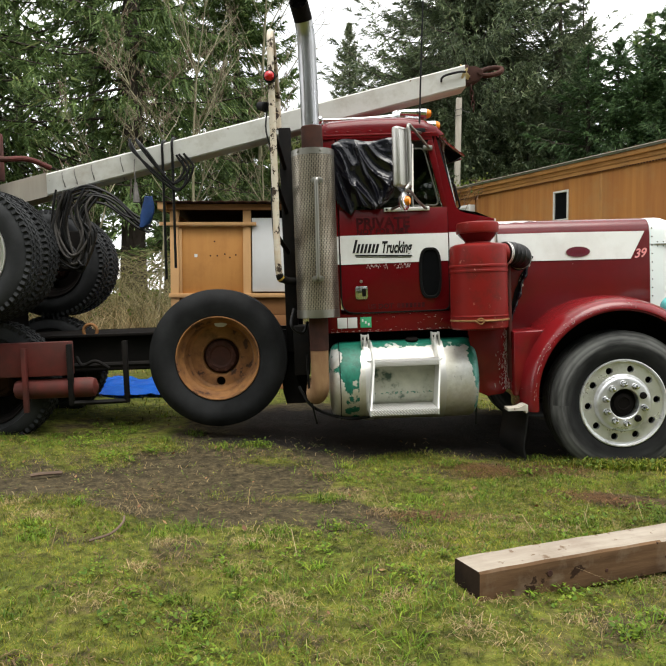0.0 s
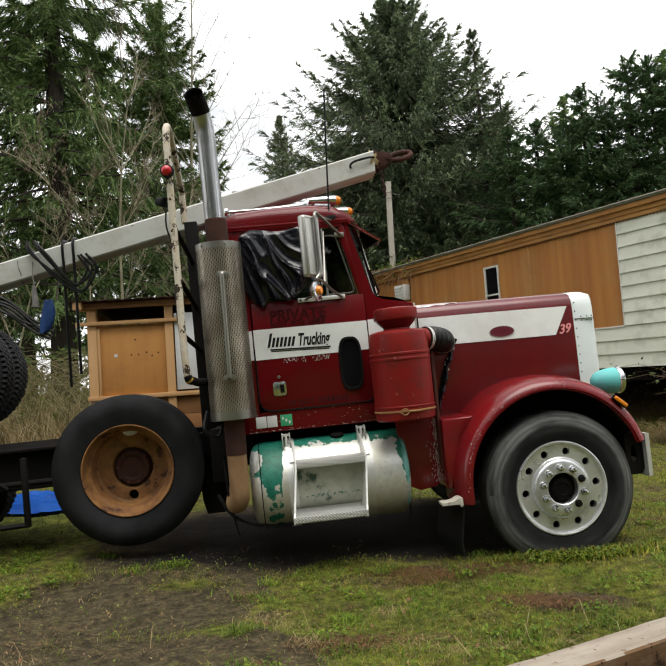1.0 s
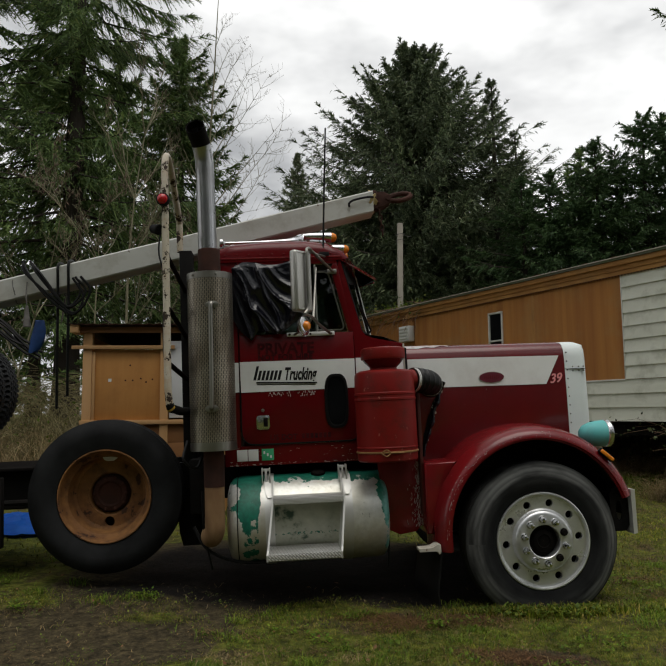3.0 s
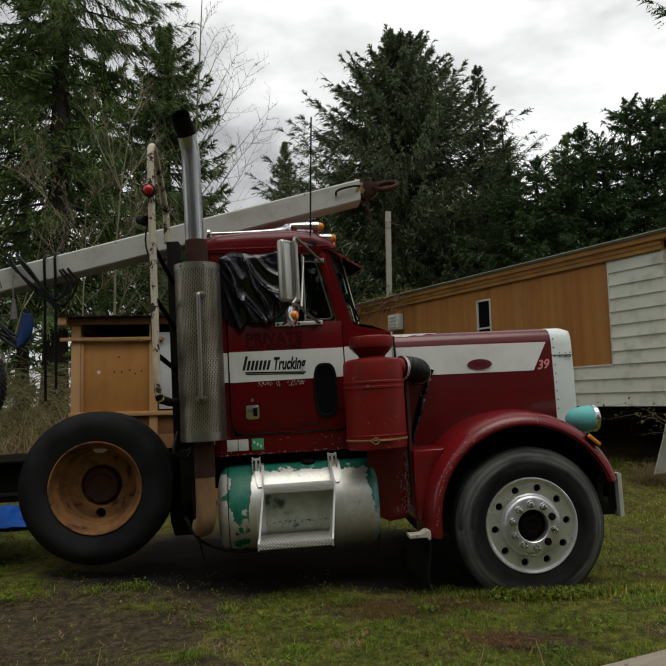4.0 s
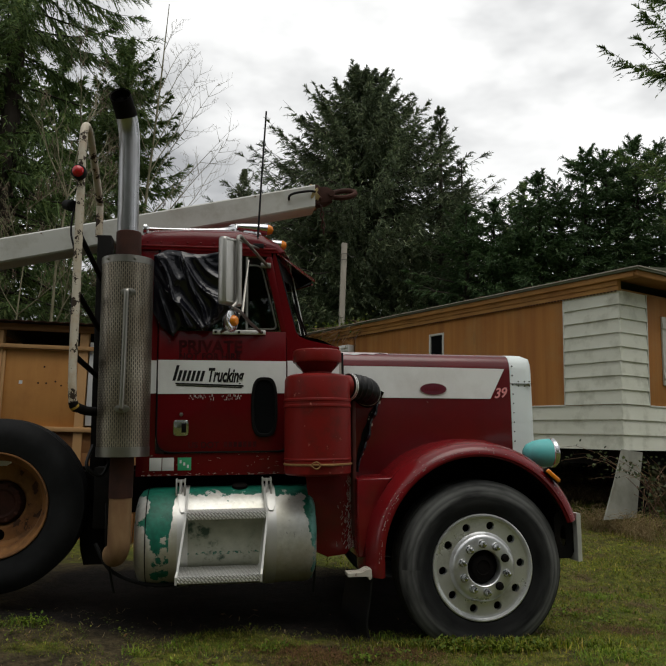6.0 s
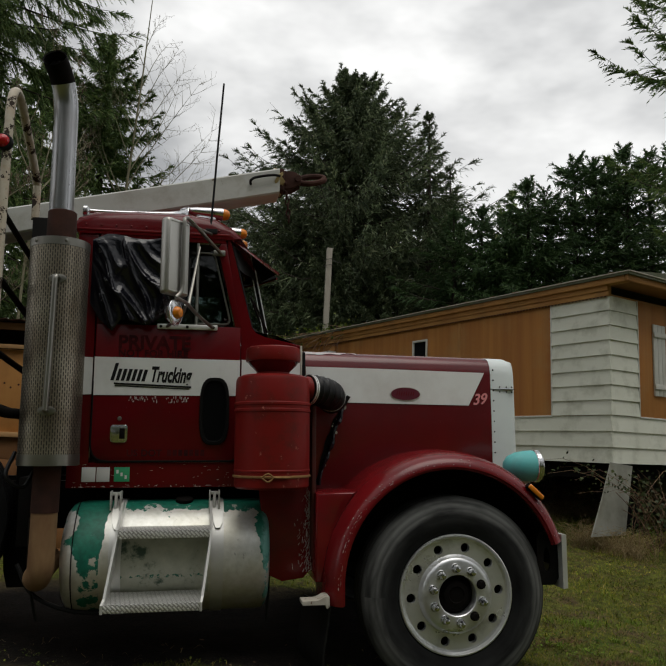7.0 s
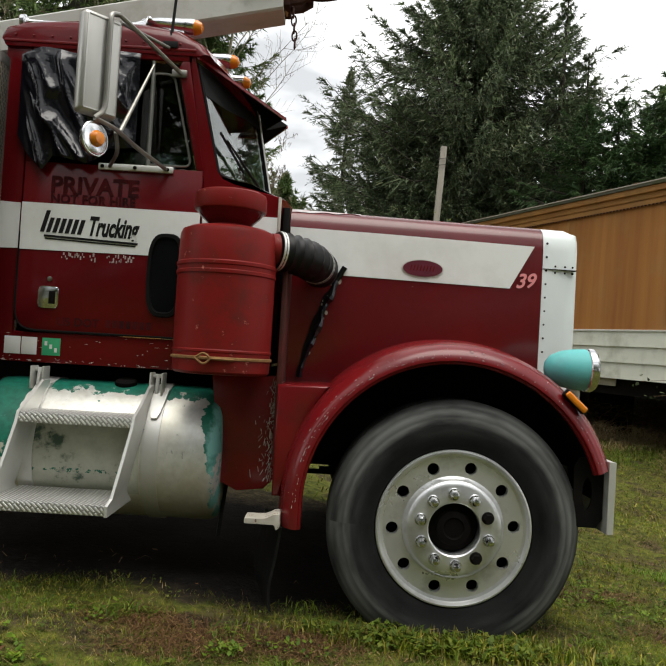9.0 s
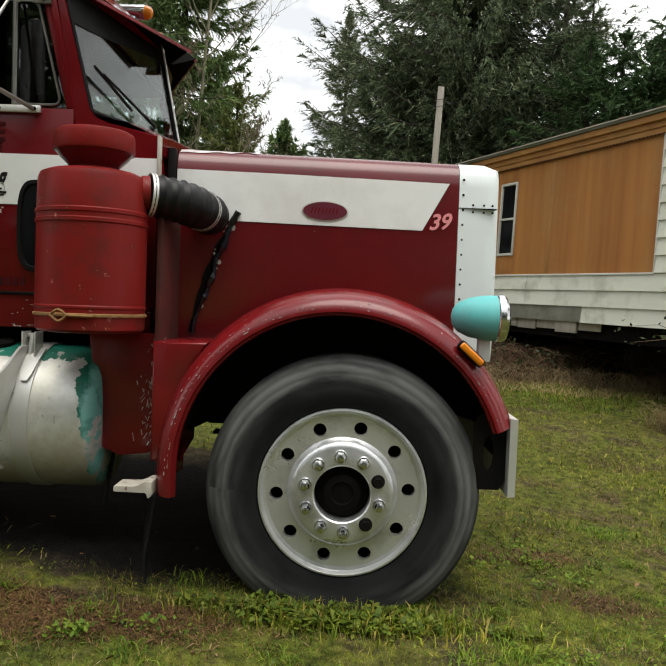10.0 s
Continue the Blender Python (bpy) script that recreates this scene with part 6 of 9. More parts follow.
box(bm, (-2.44, 0.60, 0.95), (-2.345, 0.74, 2.72), 0.008)
box(bm, (-2.47, 1.64, 0.95), (-2.33, 1.80, 2.74), 0.008)
for z in (1.25, 1.75, 2.25, 2.55):
    box(bm, (-2.44, 0.76, z), (-2.36, 1.64, z + 0.08), 0.006)
box(bm, (-2.38, 0.42, 0.78), (-2.26, 0.78, 1.16), 0.008)
part("rack_frame", bm, M["black"], truck, "black steel headache rack")
bm = bmesh.new()
lathe(bm, [(0.040, 0.01), (0.044, 0.0), (0.044, -0.03), (0.036, -0.034)], (-2.452, -0.052, 2.92), (0.15, 1, 0), 24)
rl = part("rack_lamp", bm, M["ink"], truck, "black-rimmed rack lamp")
bm = bmesh.new()
lathe(bm, [(0.035, -0.034), (0.030, -0.050), (0.016, -0.060), (0.002, -0.063)], (-2.452, -0.052, 2.92), (0.15, 1, 0), 24)
part("lens", bm, M["redlens"], rl, "round red lens")
bm = bmesh.new()
lathe(bm, [(0.012, 0.04), (0.030, 0.03), (0.036, -0.03), (0.030, -0.036)], (-2.52, 0.02, 2.74), (-0.9, 0.8, 0.35), 20)
tube(bm, [(-2.53, 0.05, 2.74), (-2.45, 0.0, 2.70)], 0.012, 6)
part("work_lamp", bm, M["ink"], truck, "small black work lamp")
bm = bmesh.new()
tube(bm, smooth_path([(-2.45, -0.01, 2.88), (-2.50, 0.0, 2.6), (-2.47, 0.0, 2.4), (-2.48, 0.0, 2.0), (-2.47, 0.01, 1.7)], 5), 0.006, 6)
part("rack_wire", bm, M["hose"], truck)
bm = bmesh.new()
tube(bm, smooth_path([(-2.36, 0.2, 1.30), (-2.38, 0.12, 1.18), (-2.30, 0.15, 1.12), (-2.26, 0.2, 1.2)], 5), 0.012, 6)
part("rack_wire", bm, M["hose"], truck)

# horn, roof lamps, aerial
bm = bmesh.new()
hy, hz = 0.47, 2.735
lathe(bm, [(0.028, -2.125), (0.034, -2.12), (0.034, -2.10), (0.022, -2.095), (0.012, -2.08), (0.011, -2.0), (0.013, -1.85), (0.017, -1.72), (0.023, -1.62), (0.031, -1.56), (0.043, -1.525), (0.060, -1.505), (0.060, -1.500), (0.040, -1.515), (0.01, -1.56)], (0, hy, hz), (1, 0, 0), 24)
for x in (-2.105, -1.64):
    box(bm, (x - 0.018, hy - 0.015, 2.665), (x + 0.018, hy + 0.015, hz - 0.005), 0.004)
part("air_horn", bm, M["chrome"], truck, "chrome roof air horn")
for x, y, z in ((-1.295, 0.49, 2.765), (-1.165, 0.86, 2.755), (-1.14, 1.2, 2.77), (-1.165, 1.54, 2.755), (-1.295, 1.91, 2.765)):
    bm = bmesh.new()
    lathe(bm, [(0.004, -0.26), (0.016, -0.24), (0.028, -0.16), (0.036, -0.05), (0.039, 0.0), (0.037, 0.006)], (x, y, z), (1, 0, -0.06), 24)
    box(bm, (x - 0.16, y - 0.02, z - 0.08), (x - 0.04, y + 0.02, z - 0.02), 0.006)
    lp = part("roof_lamp", bm, M["chrome"], truck, "chrome bullet roof lamp")
    bm = bmesh.new()
    lathe(bm, [(0.037, 0.004), (0.035, 0.022), (0.024, 0.042), (0.003, 0.050)], (x, y, z), (1, 0, -0.06), 24)
    part("lens", bm, M["amber"], lp, "amber lens")
bm = bmesh.new()
tube(bm, [(-1.365, 0.335, 2.60), (-1.363, 0.345, 2.68)], 0.008, 8)
tube(bm, [(-1.363, 0.345, 2.66), (-1.338, 0.35, 3.1), (-1.308, 0.355, 3.57)], [0.007, 0.0065, 0.006], 8)
box(bm, (-1.395, 0.315, 2.59), (-1.325, 0.36, 2.62), 0.003)
part("aerial", bm, M["ink"], truck, "black whip aerial")

# mirror with its stays
bm = bmesh.new()
mm = Matrix.Translation((-1.550, -0.07, 2.335)) @ Matrix.Rotation(radians(47), 4, "Z")
box(bm, (-0.086, -0.026, -0.208), (0.086, 0.034, 0.208), 0.020, mm, 3)
mir = part("side_mirror", bm, M["mirror_steel"], truck, "tall stainless side mirror")
bm = bmesh.new()
for z in (-0.190, 0.190):
    box(bm, (-0.070, -0.029, z - 0.003), (0.070, -0.024, z + 0.003), 0.001, mm)
box(bm, (-0.073, -0.029, -0.19), (-0.067, -0.024, 0.19), 0.001, mm)
part("pressed_edge", bm, M["mirror_steel"], mir)
bm = bmesh.new()
tube(bm, [mm @ Vector(p) for p in smooth_path([(-0.02, -0.035, -0.225), (0.016, -0.041, -0.17), (0.018, -0.041, 0.0), (0.018, -0.041, 0.17), (0.026, -0.035, 0.215), (0.07, -0.015, 0.235)], 5)], 0.011, 10)
tube(bm, smooth_path([mm @ Vector((0.07, -0.015, 0.235)), (-1.44, 0.06, 2.545), (-1.37, 0.20, 2.51), (-1.30, 0.322, 2.47)], 5), 0.010, 8)
tube(bm, smooth_path([mm @ Vector((-0.02, -0.035, -0.225)), (-1.485, 0.0, 2.10), (-1.43, 0.14, 2.065), (-1.34, 0.318, 2.02)], 5), 0.010, 8)
tube(bm, [(-1.475, 0.03, 2.10), (-1.425, 0.31, 2.50)], [0.010, 0.006], 8)
tube(bm, [(-1.50, 0.02, 2.56), (-1.36, 0.30, 2.58)], 0.008, 8)
tube(bm, smooth_path([(-1.49, 0.02, 2.095), (-1.52, 0.15, 2.045), (-1.60, 0.315, 2.02)], 4), 0.009, 8)
box(bm, (-1.345, 0.318, 2.455), (-1.275, 0.334, 2.49), 0.004)
part("mirror_stay", bm, M["steel"], mir, "bent grey mirror stay")
bm = bmesh.new()
box(bm, (-1.655, 0.318, 2.005), (-1.31, 0.334, 2.035), 0.004)
part("mirror_plate", bm, M["dull_alu"], mir, "pale mirror mounting strip")
bm = bmesh.new()
for x in (-1.635, -1.485, -1.335):
    lathe(bm, [(0.009, 0.317), (0.008, 0.312), (0.002, 0.310)], (x, 0, 2.02), (0, 1, 0), 10)
tagged(part("plate_bolt", bm, M["dark"], mir), kind="stuff")
LAMP, FACE = (-1.540, -0.085, 2.032), (-0.88, 0.47, 0)
bm = bmesh.new()
lathe(bm, [(0.012, 0.050), (0.045, 0.040), (0.064, 0.018), (0.072, 0.0), (0.068, -0.004)], LAMP, FACE, 28)
sm = part("mirror_lamp", bm, M["chrome"], mir, "round chrome marker lamp")
bm = bmesh.new()
lathe(bm, [(0.067, -0.003), (0.058, -0.007), (0.001, -0.008)], LAMP, FACE, 24)
part("reflector", bm, M["chrome"], sm)
bm = bmesh.new()
lathe(bm, [(0.034, -0.006), (0.033, -0.018), (0.024, -0.032), (0.001, -0.038)], LAMP, FACE, 20)
part("lens", bm, M["amber"], sm, "amber lens")

# plastic sheet over the rear of the side window
n1, n2 = 90, 60
noise.seed_set(7)


def crease(v):
    """Sharp ridges between smooth hollows."""
    return 1 - abs(noise.noise(v)) * 2.2


brng = random.Random(17)
BAG_FOLDS = (((0.02, 0.02), (0.42, 0.98), 0.055, 0.05), ((0.10, 0.10), (0.30, 0.40), 0.040, 0.07), ((0.30, 0.0), (0.62, 0.95), 0.050, 0.045), ((0.34, 0.10), (0.80, 0.85), 0.045, 0.04), ((0.52, 0.05), (0.88, 0.60), 0.045, 0.05), ((0.98, 0.05), (0.72, 0.90), 0.050, 0.045), ((0.80, 0.0), (0.86, 0.40), 0.030, 0.05), ((0.20, 0.55), (0.55, 0.98), 0.040, 0.04), ((0.0, 0.35), (0.22, 0.95), 0.035, 0.05), ((0.55, 0.45), (0.96, 0.92), 0.035, 0.035), ((0.05, 0.04), (0.95, 0.06), 0.018, 0.04))
bag = []
for i in range(n1):
    row = []
    for j in range(n2):
        u, v = i / (n1 - 1), j / (n2 - 1)
        x = -2.035 + 0.545 * u
        bottom = float(np.interp(u, (0, 0.10, 0.24, 0.32, 0.49, 0.62, 0.79, 1.0), (2.14, 2.05, 1.98, 2.05, 2.035, 2.02, 2.10, 2.11)))
        top = 2.545 + 0.012 * math.sin(9 * u) - 0.03 * max(0.0, 0.15 - u) / 0.15
        z = top + (bottom - top) * v
        wa = noise.noise(Vector((u * 2.1, v * 1.7, 4.0)))
        wb = noise.noise(Vector((u * 3.0, v * 2.4, 9.0)))
        bend = u + 0.08 * wa
        fold = 0.010 * max(0.0, crease(Vector((bend * 5.0 - 2.0 * v, v * 2.0, 3.0))))
        for (ua, va), (ub, vb), amp, wide in BAG_FOLDS:
            q = Vector((bend + 0.05 * wb, v + 0.05 * wa))
            s0, s1 = Vector((ua, va)), Vector((ub, vb))
            k = max(0.0, min(1.0, (q - s0).dot(s1 - s0) / (s1 - s0).length_squared))
            away = (q - s0.lerp(s1, k)).length
            fold += amp * math.exp(-away / wide) * (0.35 + 0.65 * k)
        edge = 0.4 + 0.6 * min(1.0, 8 * u, 8 * (1 - u), 10 * v)
        row.append((x, N0 - 0.020 - max(0.0, fold) * edge, z))
    bag.append(row)
bm = bmesh.new()
loft(bm, bag, False, False)
bmesh.ops.triangulate(bm, faces=bm.faces[:])
bmesh.ops.solidify(bm, geom=bm.faces[:], thickness=0.0015)
part("window_sheet", bm, M["bag"], door, "crumpled black plastic sheet taped over the window", 75)

# gear behind the spare
bm = bmesh.new()
loft(bm, [[(x0, y, z), (x1, y, z), (x1, y + 0.012, z), (x0, y + 0.012, z)] for x0, x1, y, z in ((-2.50, -2.27, 0.66, 0.98), (-2.50, -2.27, 0.655, 0.78), (-2.485, -2.275, 0.64, 0.62), (-2.46, -2.29, 0.63, 0.53))], True, True)
part("rubber_flap", bm, M["black"], truck, "black rubber flap hanging from the frame", 40)
bm = bmesh.new()
box(bm, (-5.10, 0.26, 0.862), (-4.055, 0.37, 1.118), 0.010)
part("tool_box", bm, M["rust_red"], truck, "rusty dark red metal box on the frame")
bm = bmesh.new()
lathe(bm, [(0.02, -4.50), (0.065, -4.48), (0.075, -4.45), (0.075, -3.92), (0.065, -3.89), (0.02, -3.87)], (0, 0.318, 0.765), (1, 0, 0), 32)
part("air_tank", bm, M["rust_red"], truck, "maroon air tank under the frame")
for a, b in (((-4.065, 0.22, 0.64), (-4.03, 0.27, 1.10)), ((-3.70, 0.40, 0.62), (-3.665, 0.45, 1.10)), ((-4.40, 0.215, 0.60), (-4.365, 0.255, 1.08))):
    bm = bmesh.new()
    box(bm, a, b, 0.005)
    part("hanger_strap", bm, M["black"] if a[0] > -4.3 else M["rust_red"], truck, "upright hanger strap")
bm = bmesh.new()
tube(bm, [(-4.05, 0.245, 0.655), (-3.68, 0.425, 0.635)], 0.02, 6)
tube(bm, [(-4.3, 0.64, 0.90), (-3.4, 0.64, 0.90)], 0.022, 8)
tube(bm, smooth_path([(-4.1, 0.55, 0.98), (-4.05, 0.54, 0.91), (-3.95, 0.55, 0.94), (-3.85, 0.56, 0.88)], 4), 0.014, 8)
part("hanger_rail", bm, M["black"], truck)
bm = bmesh.new()
tube(bm, [(-4.05 + 0.055 * math.cos(a), 0.78, 1.17 + 0.055 * math.sin(a)) for a in np.linspace(-0.6, math.pi + 0.6, 14)], 0.014, 8)
part("lashing_ring", bm, M["rust"], truck, "rusty lashing ring")
for x in (-4.74, -6.0):
    for y in (0.40, 1.72):
        dished_wheel("drive_wheel", (x, 0.81), 0.48, y, 0.27, truck, (M["dark"], M["rust_dark"]), "dirty dished drive rim", 0.0, 60)

# ---- the log trailer carried on the truck ----
logger = thing("pole_trailer", TILT, "pole trailer carried on the truck with its long white reach beam", "trailer")
bm = bmesh.new()
slope = 0.2225
def beam_z(x):
    return 3.24 + slope * (x + 0.897)


BEAM_Y0, BEAM_Y1 = 0.85, 1.06
rings = []
for x in (-5.4, -4.3, -3.2, -2.0, -1.2, -0.90):
    z = beam_z(x)
    rings.append([(x, BEAM_Y0, z - 0.170), (x - 0.0, BEAM_Y0, z - 0.012), (x, BEAM_Y0 + 0.012, z), (x, BEAM_Y1 - 0.012, z), (x, BEAM_Y1, z - 0.012), (x, BEAM_Y1, z - 0.170), (x, BEAM_Y1 - 0.01, z - 0.182), (x, BEAM_Y0 + 0.01, z - 0.182)])
loft(bm, rings, True, True)
beam = part("reach_beam", bm, M["beam"], logger, "weathered white square reach beam")
bm = bmesh.new()
tube(bm, smooth_path([(-1.10, BEAM_Y0 - 0.004, 3.105), (-1.10, BEAM_Y0 - 0.03, 3.125), (-1.06, BEAM_Y0 - 0.03, 3.150), (-0.95, BEAM_Y0 - 0.03, 3.172), (-0.90, BEAM_Y0 - 0.004, 3.178)], 4), 0.009, 8)
part("hook_bar", bm, M["ink"], beam, "bent black bar welded to the beam")
bm = bmesh.new()
cz = beam_z(-0.88) - 0.085
box(bm, (-0.915, 0.865, cz - 0.075), (-0.865, 1.045, cz + 0.085), 0.012)
for y in (0.885, 0.985):
    prism(bm, [(-0.88, cz - 0.06), (-0.88, cz + 0.075), (-0.80, cz + 0.075), (-0.745, cz + 0.045), (-0.745, cz - 0.01), (-0.80, cz - 0.045)], y, y + 0.03, 0.004)
tube(bm, [(-0.77, 0.87, cz + 0.02), (-0.77, 1.03, cz + 0.02)], 0.022, 10)
for k in range(6):
    a = 1.05 * k + 0.3
    lathe(bm, [(0.018, 0.0), (0.020, 0.014), (0.008, 0.022)], (-0.867, 0.955 + 0.066 * math.cos(a), cz + 0.062 * math.sin(a)), (1, 0, 0.2), 6)
tube(bm, [(-0.665 + 0.095 * math.cos(a), 0.955 + 0.030 * math.sin(a), cz + 0.045 + 0.014 * math.cos(a) + 0.036 * math.sin(a)) for a in np.linspace(0, 2 * math.pi, 25)], 0.021, 10, False)
part("drawbar_eye", bm, M["rust_dark"], logger, "rusted drawbar end")
bm = bmesh.new()
rag = []
for i in range(10):
    t = i / 9
    rag.append([(-0.925 + 0.050 * t + 0.012 * math.sin(5 * a + 3 * t), 0.955 + (0.112 + 0.010 * math.sin(4 * a + 6 * t)) * math.cos(a), cz + 0.005 + (0.100 - 0.035 * t + 0.012 * math.sin(3 * a + 9 * t)) * math.sin(a)) for a in np.linspace(0, 2 * math.pi, 20, endpoint=False)])
loft(bm, rag, True, False)
part("end_rag", bm, M["straw_cloth"], logger, "frayed yellowish rag tied over the beam's end", 40)
bm = bmesh.new()
for i in range(5):
    c = Vector((-0.845 + 0.004 * i, 0.90, cz - 0.10 - 0.042 * i))
    d = (1, 0, 0) if i % 2 else (0, 1, 0)
    u, v = Vector(d), Vector((0, 0, 1))
    tube(bm, [c + 0.013 * math.cos(a) * u + 0.028 * math.sin(a) * v for a in np.linspace(0, 2 * math.pi, 13)], 0.005, 6, False)
part("safety_chain", bm, M["rust_dark"], logger, "short hanging chain")
for y in (0.0, 0.33, 1.72, 2.05):
    far = y > 1
    dished_wheel("trailer_wheel", (-4.70 if not far else -4.70, 1.785), 0.50, y, 0.27, logger, (M["dark"] if far else M["dull_alu"], M["rust_dark"]), "grimy dished trailer rim", 0.3, 64)
bm = bmesh.new()
tube(bm, [(-4.66, 0.1, 1.785), (-4.66, 2.3, 1.785)], 0.07, 14)
box(bm, (-5.0, 0.75, 1.70), (-4.3, 0.88, 2.05), 0.01)
box(bm, (-5.0, 1.42, 1.70), (-4.3, 1.55, 2.05), 0.01)
box(bm, (-5.35, 0.7, 1.16), (-4.90, 1.7, 1.72), 0.02)
tube(bm, [(-4.4, 0.8, 1.95), (-5.2, 0.95, 2.15)], 0.05, 10)
part("axle_frame", bm, M["dark"], logger, "grimy axle and bolster")
bm = bmesh.new()
tube(bm, smooth_path([(-5.0, 0.55, 2.62), (-4.65, 0.6, 2.55), (-4.45, 0.7, 2.56), (-4.3, 0.8, 2.50)], 5), 0.022, 10)
box(bm, (-4.80, 0.62, 2.40), (-4.66, 0.78, 2.78), 0.012)
part("bunk_arm", bm, M["rust_red"], logger, "rusted bunk arm")
rng = random.Random(21)
for k in range(16):  # hose bundle lashed to the beam and hanging in loops
    x0 = -4.20 + 0.10 * rng.random()
    dz = rng.uniform(-0.12, 0.05)
    w = 0.08 + 0.05 * rng.random()
    y = BEAM_Y0 - 0.06 - 0.05 * rng.random()
    pts = [(x0 - w * 0.4, y, 2.28), (x0 - w, y - 0.02, 2.05 + dz), (x0 - w * 0.5, y - 0.03, 1.82 + dz), (x0 + w * 0.5, y - 0.03, 1.75 + dz), (x0 + w * 1.3, y - 0.02, 1.95 + dz), (x0 + w * 0.7, y, 2.15 + dz * 0.5), (x0 + 0.2, y + 0.02, 2.27 + 0.03 * rng.random())]
    bm = bmesh.new()
    pts = [(px + rng.uniform(-0.035, 0.035), py + rng.uniform(-0.03, 0.03), pz + rng.uniform(-0.04, 0.04)) for px, py, pz in pts]
    tube(bm, smooth_path(pts, 5), rng.uniform(0.009, 0.0135), 7)
    part("air_hose", bm, M["hose_grey" if k % 3 == 0 else "hose"], logger, "looped dusty black air hose")
for k in range(6):
    o = 0.018 * k
    bm = bmesh.new()
    j1, j2, j3 = rng.uniform(-0.03, 0.03), rng.uniform(-0.04, 0.04), rng.uniform(-0.05, 0.05)
    tube(bm, smooth_path([(-4.25, BEAM_Y0 - 0.05, 2.18 + o), (-4.0 + j1, BEAM_Y0 - 0.08, 2.25 + o + j2), (-3.80 + j2, BEAM_Y0 - 0.10, 2.16 + o + j3), (-3.66 + j3, BEAM_Y0 - 0.09 - 0.3 * j1, 2.02 + o + j1), (-3.52 + j1, BEAM_Y0 - 0.08, 1.95 + o)], 5), 0.0105, 6)
    part("draped_line", bm, M["hose"], logger, "air line draped below the beam")
for k in range(4):
    o = 0.02 * k
    bm = bmesh.new()
    j1, j2 = rng.uniform(-0.04, 0.04), rng.uniform(-0.05, 0.05)
    tube(bm, smooth_path([(-3.62 - o + j1, BEAM_Y0 - 0.02, 2.72), (-3.52 - 2 * o, BEAM_Y0 - 0.045, 2.60 + j1), (-3.44 + j2, BEAM_Y0 - 0.04, 2.46 - o), (-3.33 + o, BEAM_Y0 - 0.03, 2.34 - o + j1), (-3.24 + o + j1, BEAM_Y0 - 0.02, 2.44 + j2), (-3.29 + o, BEAM_Y0 - 0.02, 2.56 + j2)], 5), 0.0100, 6)
    part("coiled_line", bm, M["hose"], logger, "coiled black line over the beam")
for x in (-3.40, -3.32):
    z = beam_z(x)
    bm = bmesh.new()
    tube(bm, smooth_path([(x, BEAM_Y1 + 0.01, z - 0.15), (x, BEAM_Y1 + 0.01, z + 0.008), (x, BEAM_Y0 - 0.012, z + 0.008), (x - 0.005, BEAM_Y0 - 0.012, z - 0.2), (x - 0.012, BEAM_Y0 - 0.01, z - 0.60), (x - 0.02, BEAM_Y0 - 0.01, z - 1.02 - 0.1 * rng.random())], 4), 0.011, 6)
    part("lashing_strap", bm, M["hose"], logger, "dark strap hung over the beam")
for x in (-4.22, -4.12, -3.98, -3.74):
    z = beam_z(x)
    bm = bmesh.new()
    tube(bm, [(x + 0.01 * math.sin(3 * a), BEAM_Y0 + 0.105 - 0.125 * math.cos(a), z - 0.088 - 0.112 * math.sin(a)) for a in np.linspace(0, 2 * math.pi, 15)], 0.0035, 6)
    part("lashing", bm, M["wire"], logger, "thin wire tied round the beam")
bm = bmesh.new()
loft(bm, [[(x, y, beam_z(x) + dz) for y, dz in ((BEAM_Y0 - 0.005, -0.187), (BEAM_Y0 - 0.005, 0.004), (BEAM_Y1 + 0.005, 0.004), (BEAM_Y1 + 0.005, -0.187))] for x in (-5.2, -4.8, -4.36)], True, True)
part("beam_sleeve", bm, M["post"], beam, "brown weathered sleeve on the beam's lower end")
bm = bmesh.new()
tube(bm, [(-3.62, BEAM_Y0 - 0.07, 2.36), (-3.62, BEAM_Y0 - 0.07, 2.20)], [0.012, 0.03], 12)
tube(bm, smooth_path([(-3.62, BEAM_Y0 - 0.06, 2.55), (-3.625, BEAM_Y0 - 0.07, 2.45), (-3.62, BEAM_Y0 - 0.07, 2.36)], 4), 0.005, 6)
part("line_coupling", bm, M["wire"], logger, "hanging grey line coupling")
bm = bmesh.new()
rag = []
noise.seed_set(3)
for i in range(9):
    v = i / 8
    rag.append([(-3.52 + 0.045 * math.cos(a) * (0.7 + 0.5 * math.sin(3 * v)) - 0.05 * v * v, BEAM_Y0 - 0.08 + 0.035 * math.sin(a), 2.24 - 0.24 * v + 0.02 * noise.noise(Vector((a, v * 4, 0)))) for a in np.linspace(0, 2 * math.pi, 12, endpoint=False)])
loft(bm, rag, True, True)
part("blue_rag", bm, M["blue_dark"], logger, "crumpled blue plastic rag")

# ---- shed ----
def gz(x, y):
    return float(ground_z(x, y))


shed = thing("garden_shed", pose(-3.2, 3.5, gz(-3.2, 3.5)), "small lean-to shed of orange plywood and lumber", "shed")
S0 = gz(-3.2, 3.5)


def shed_box(name, boxes, mat, label="", bev=0.004):
    bm = bmesh.new()
    for a, b in boxes:
        box(bm, (a[0] + 3.2, a[1] - 3.5, a[2] - S0), (b[0] + 3.2, b[1] - 3.5, b[2] - S0), bev)
    return part(name, bm, M[mat], shed, label)


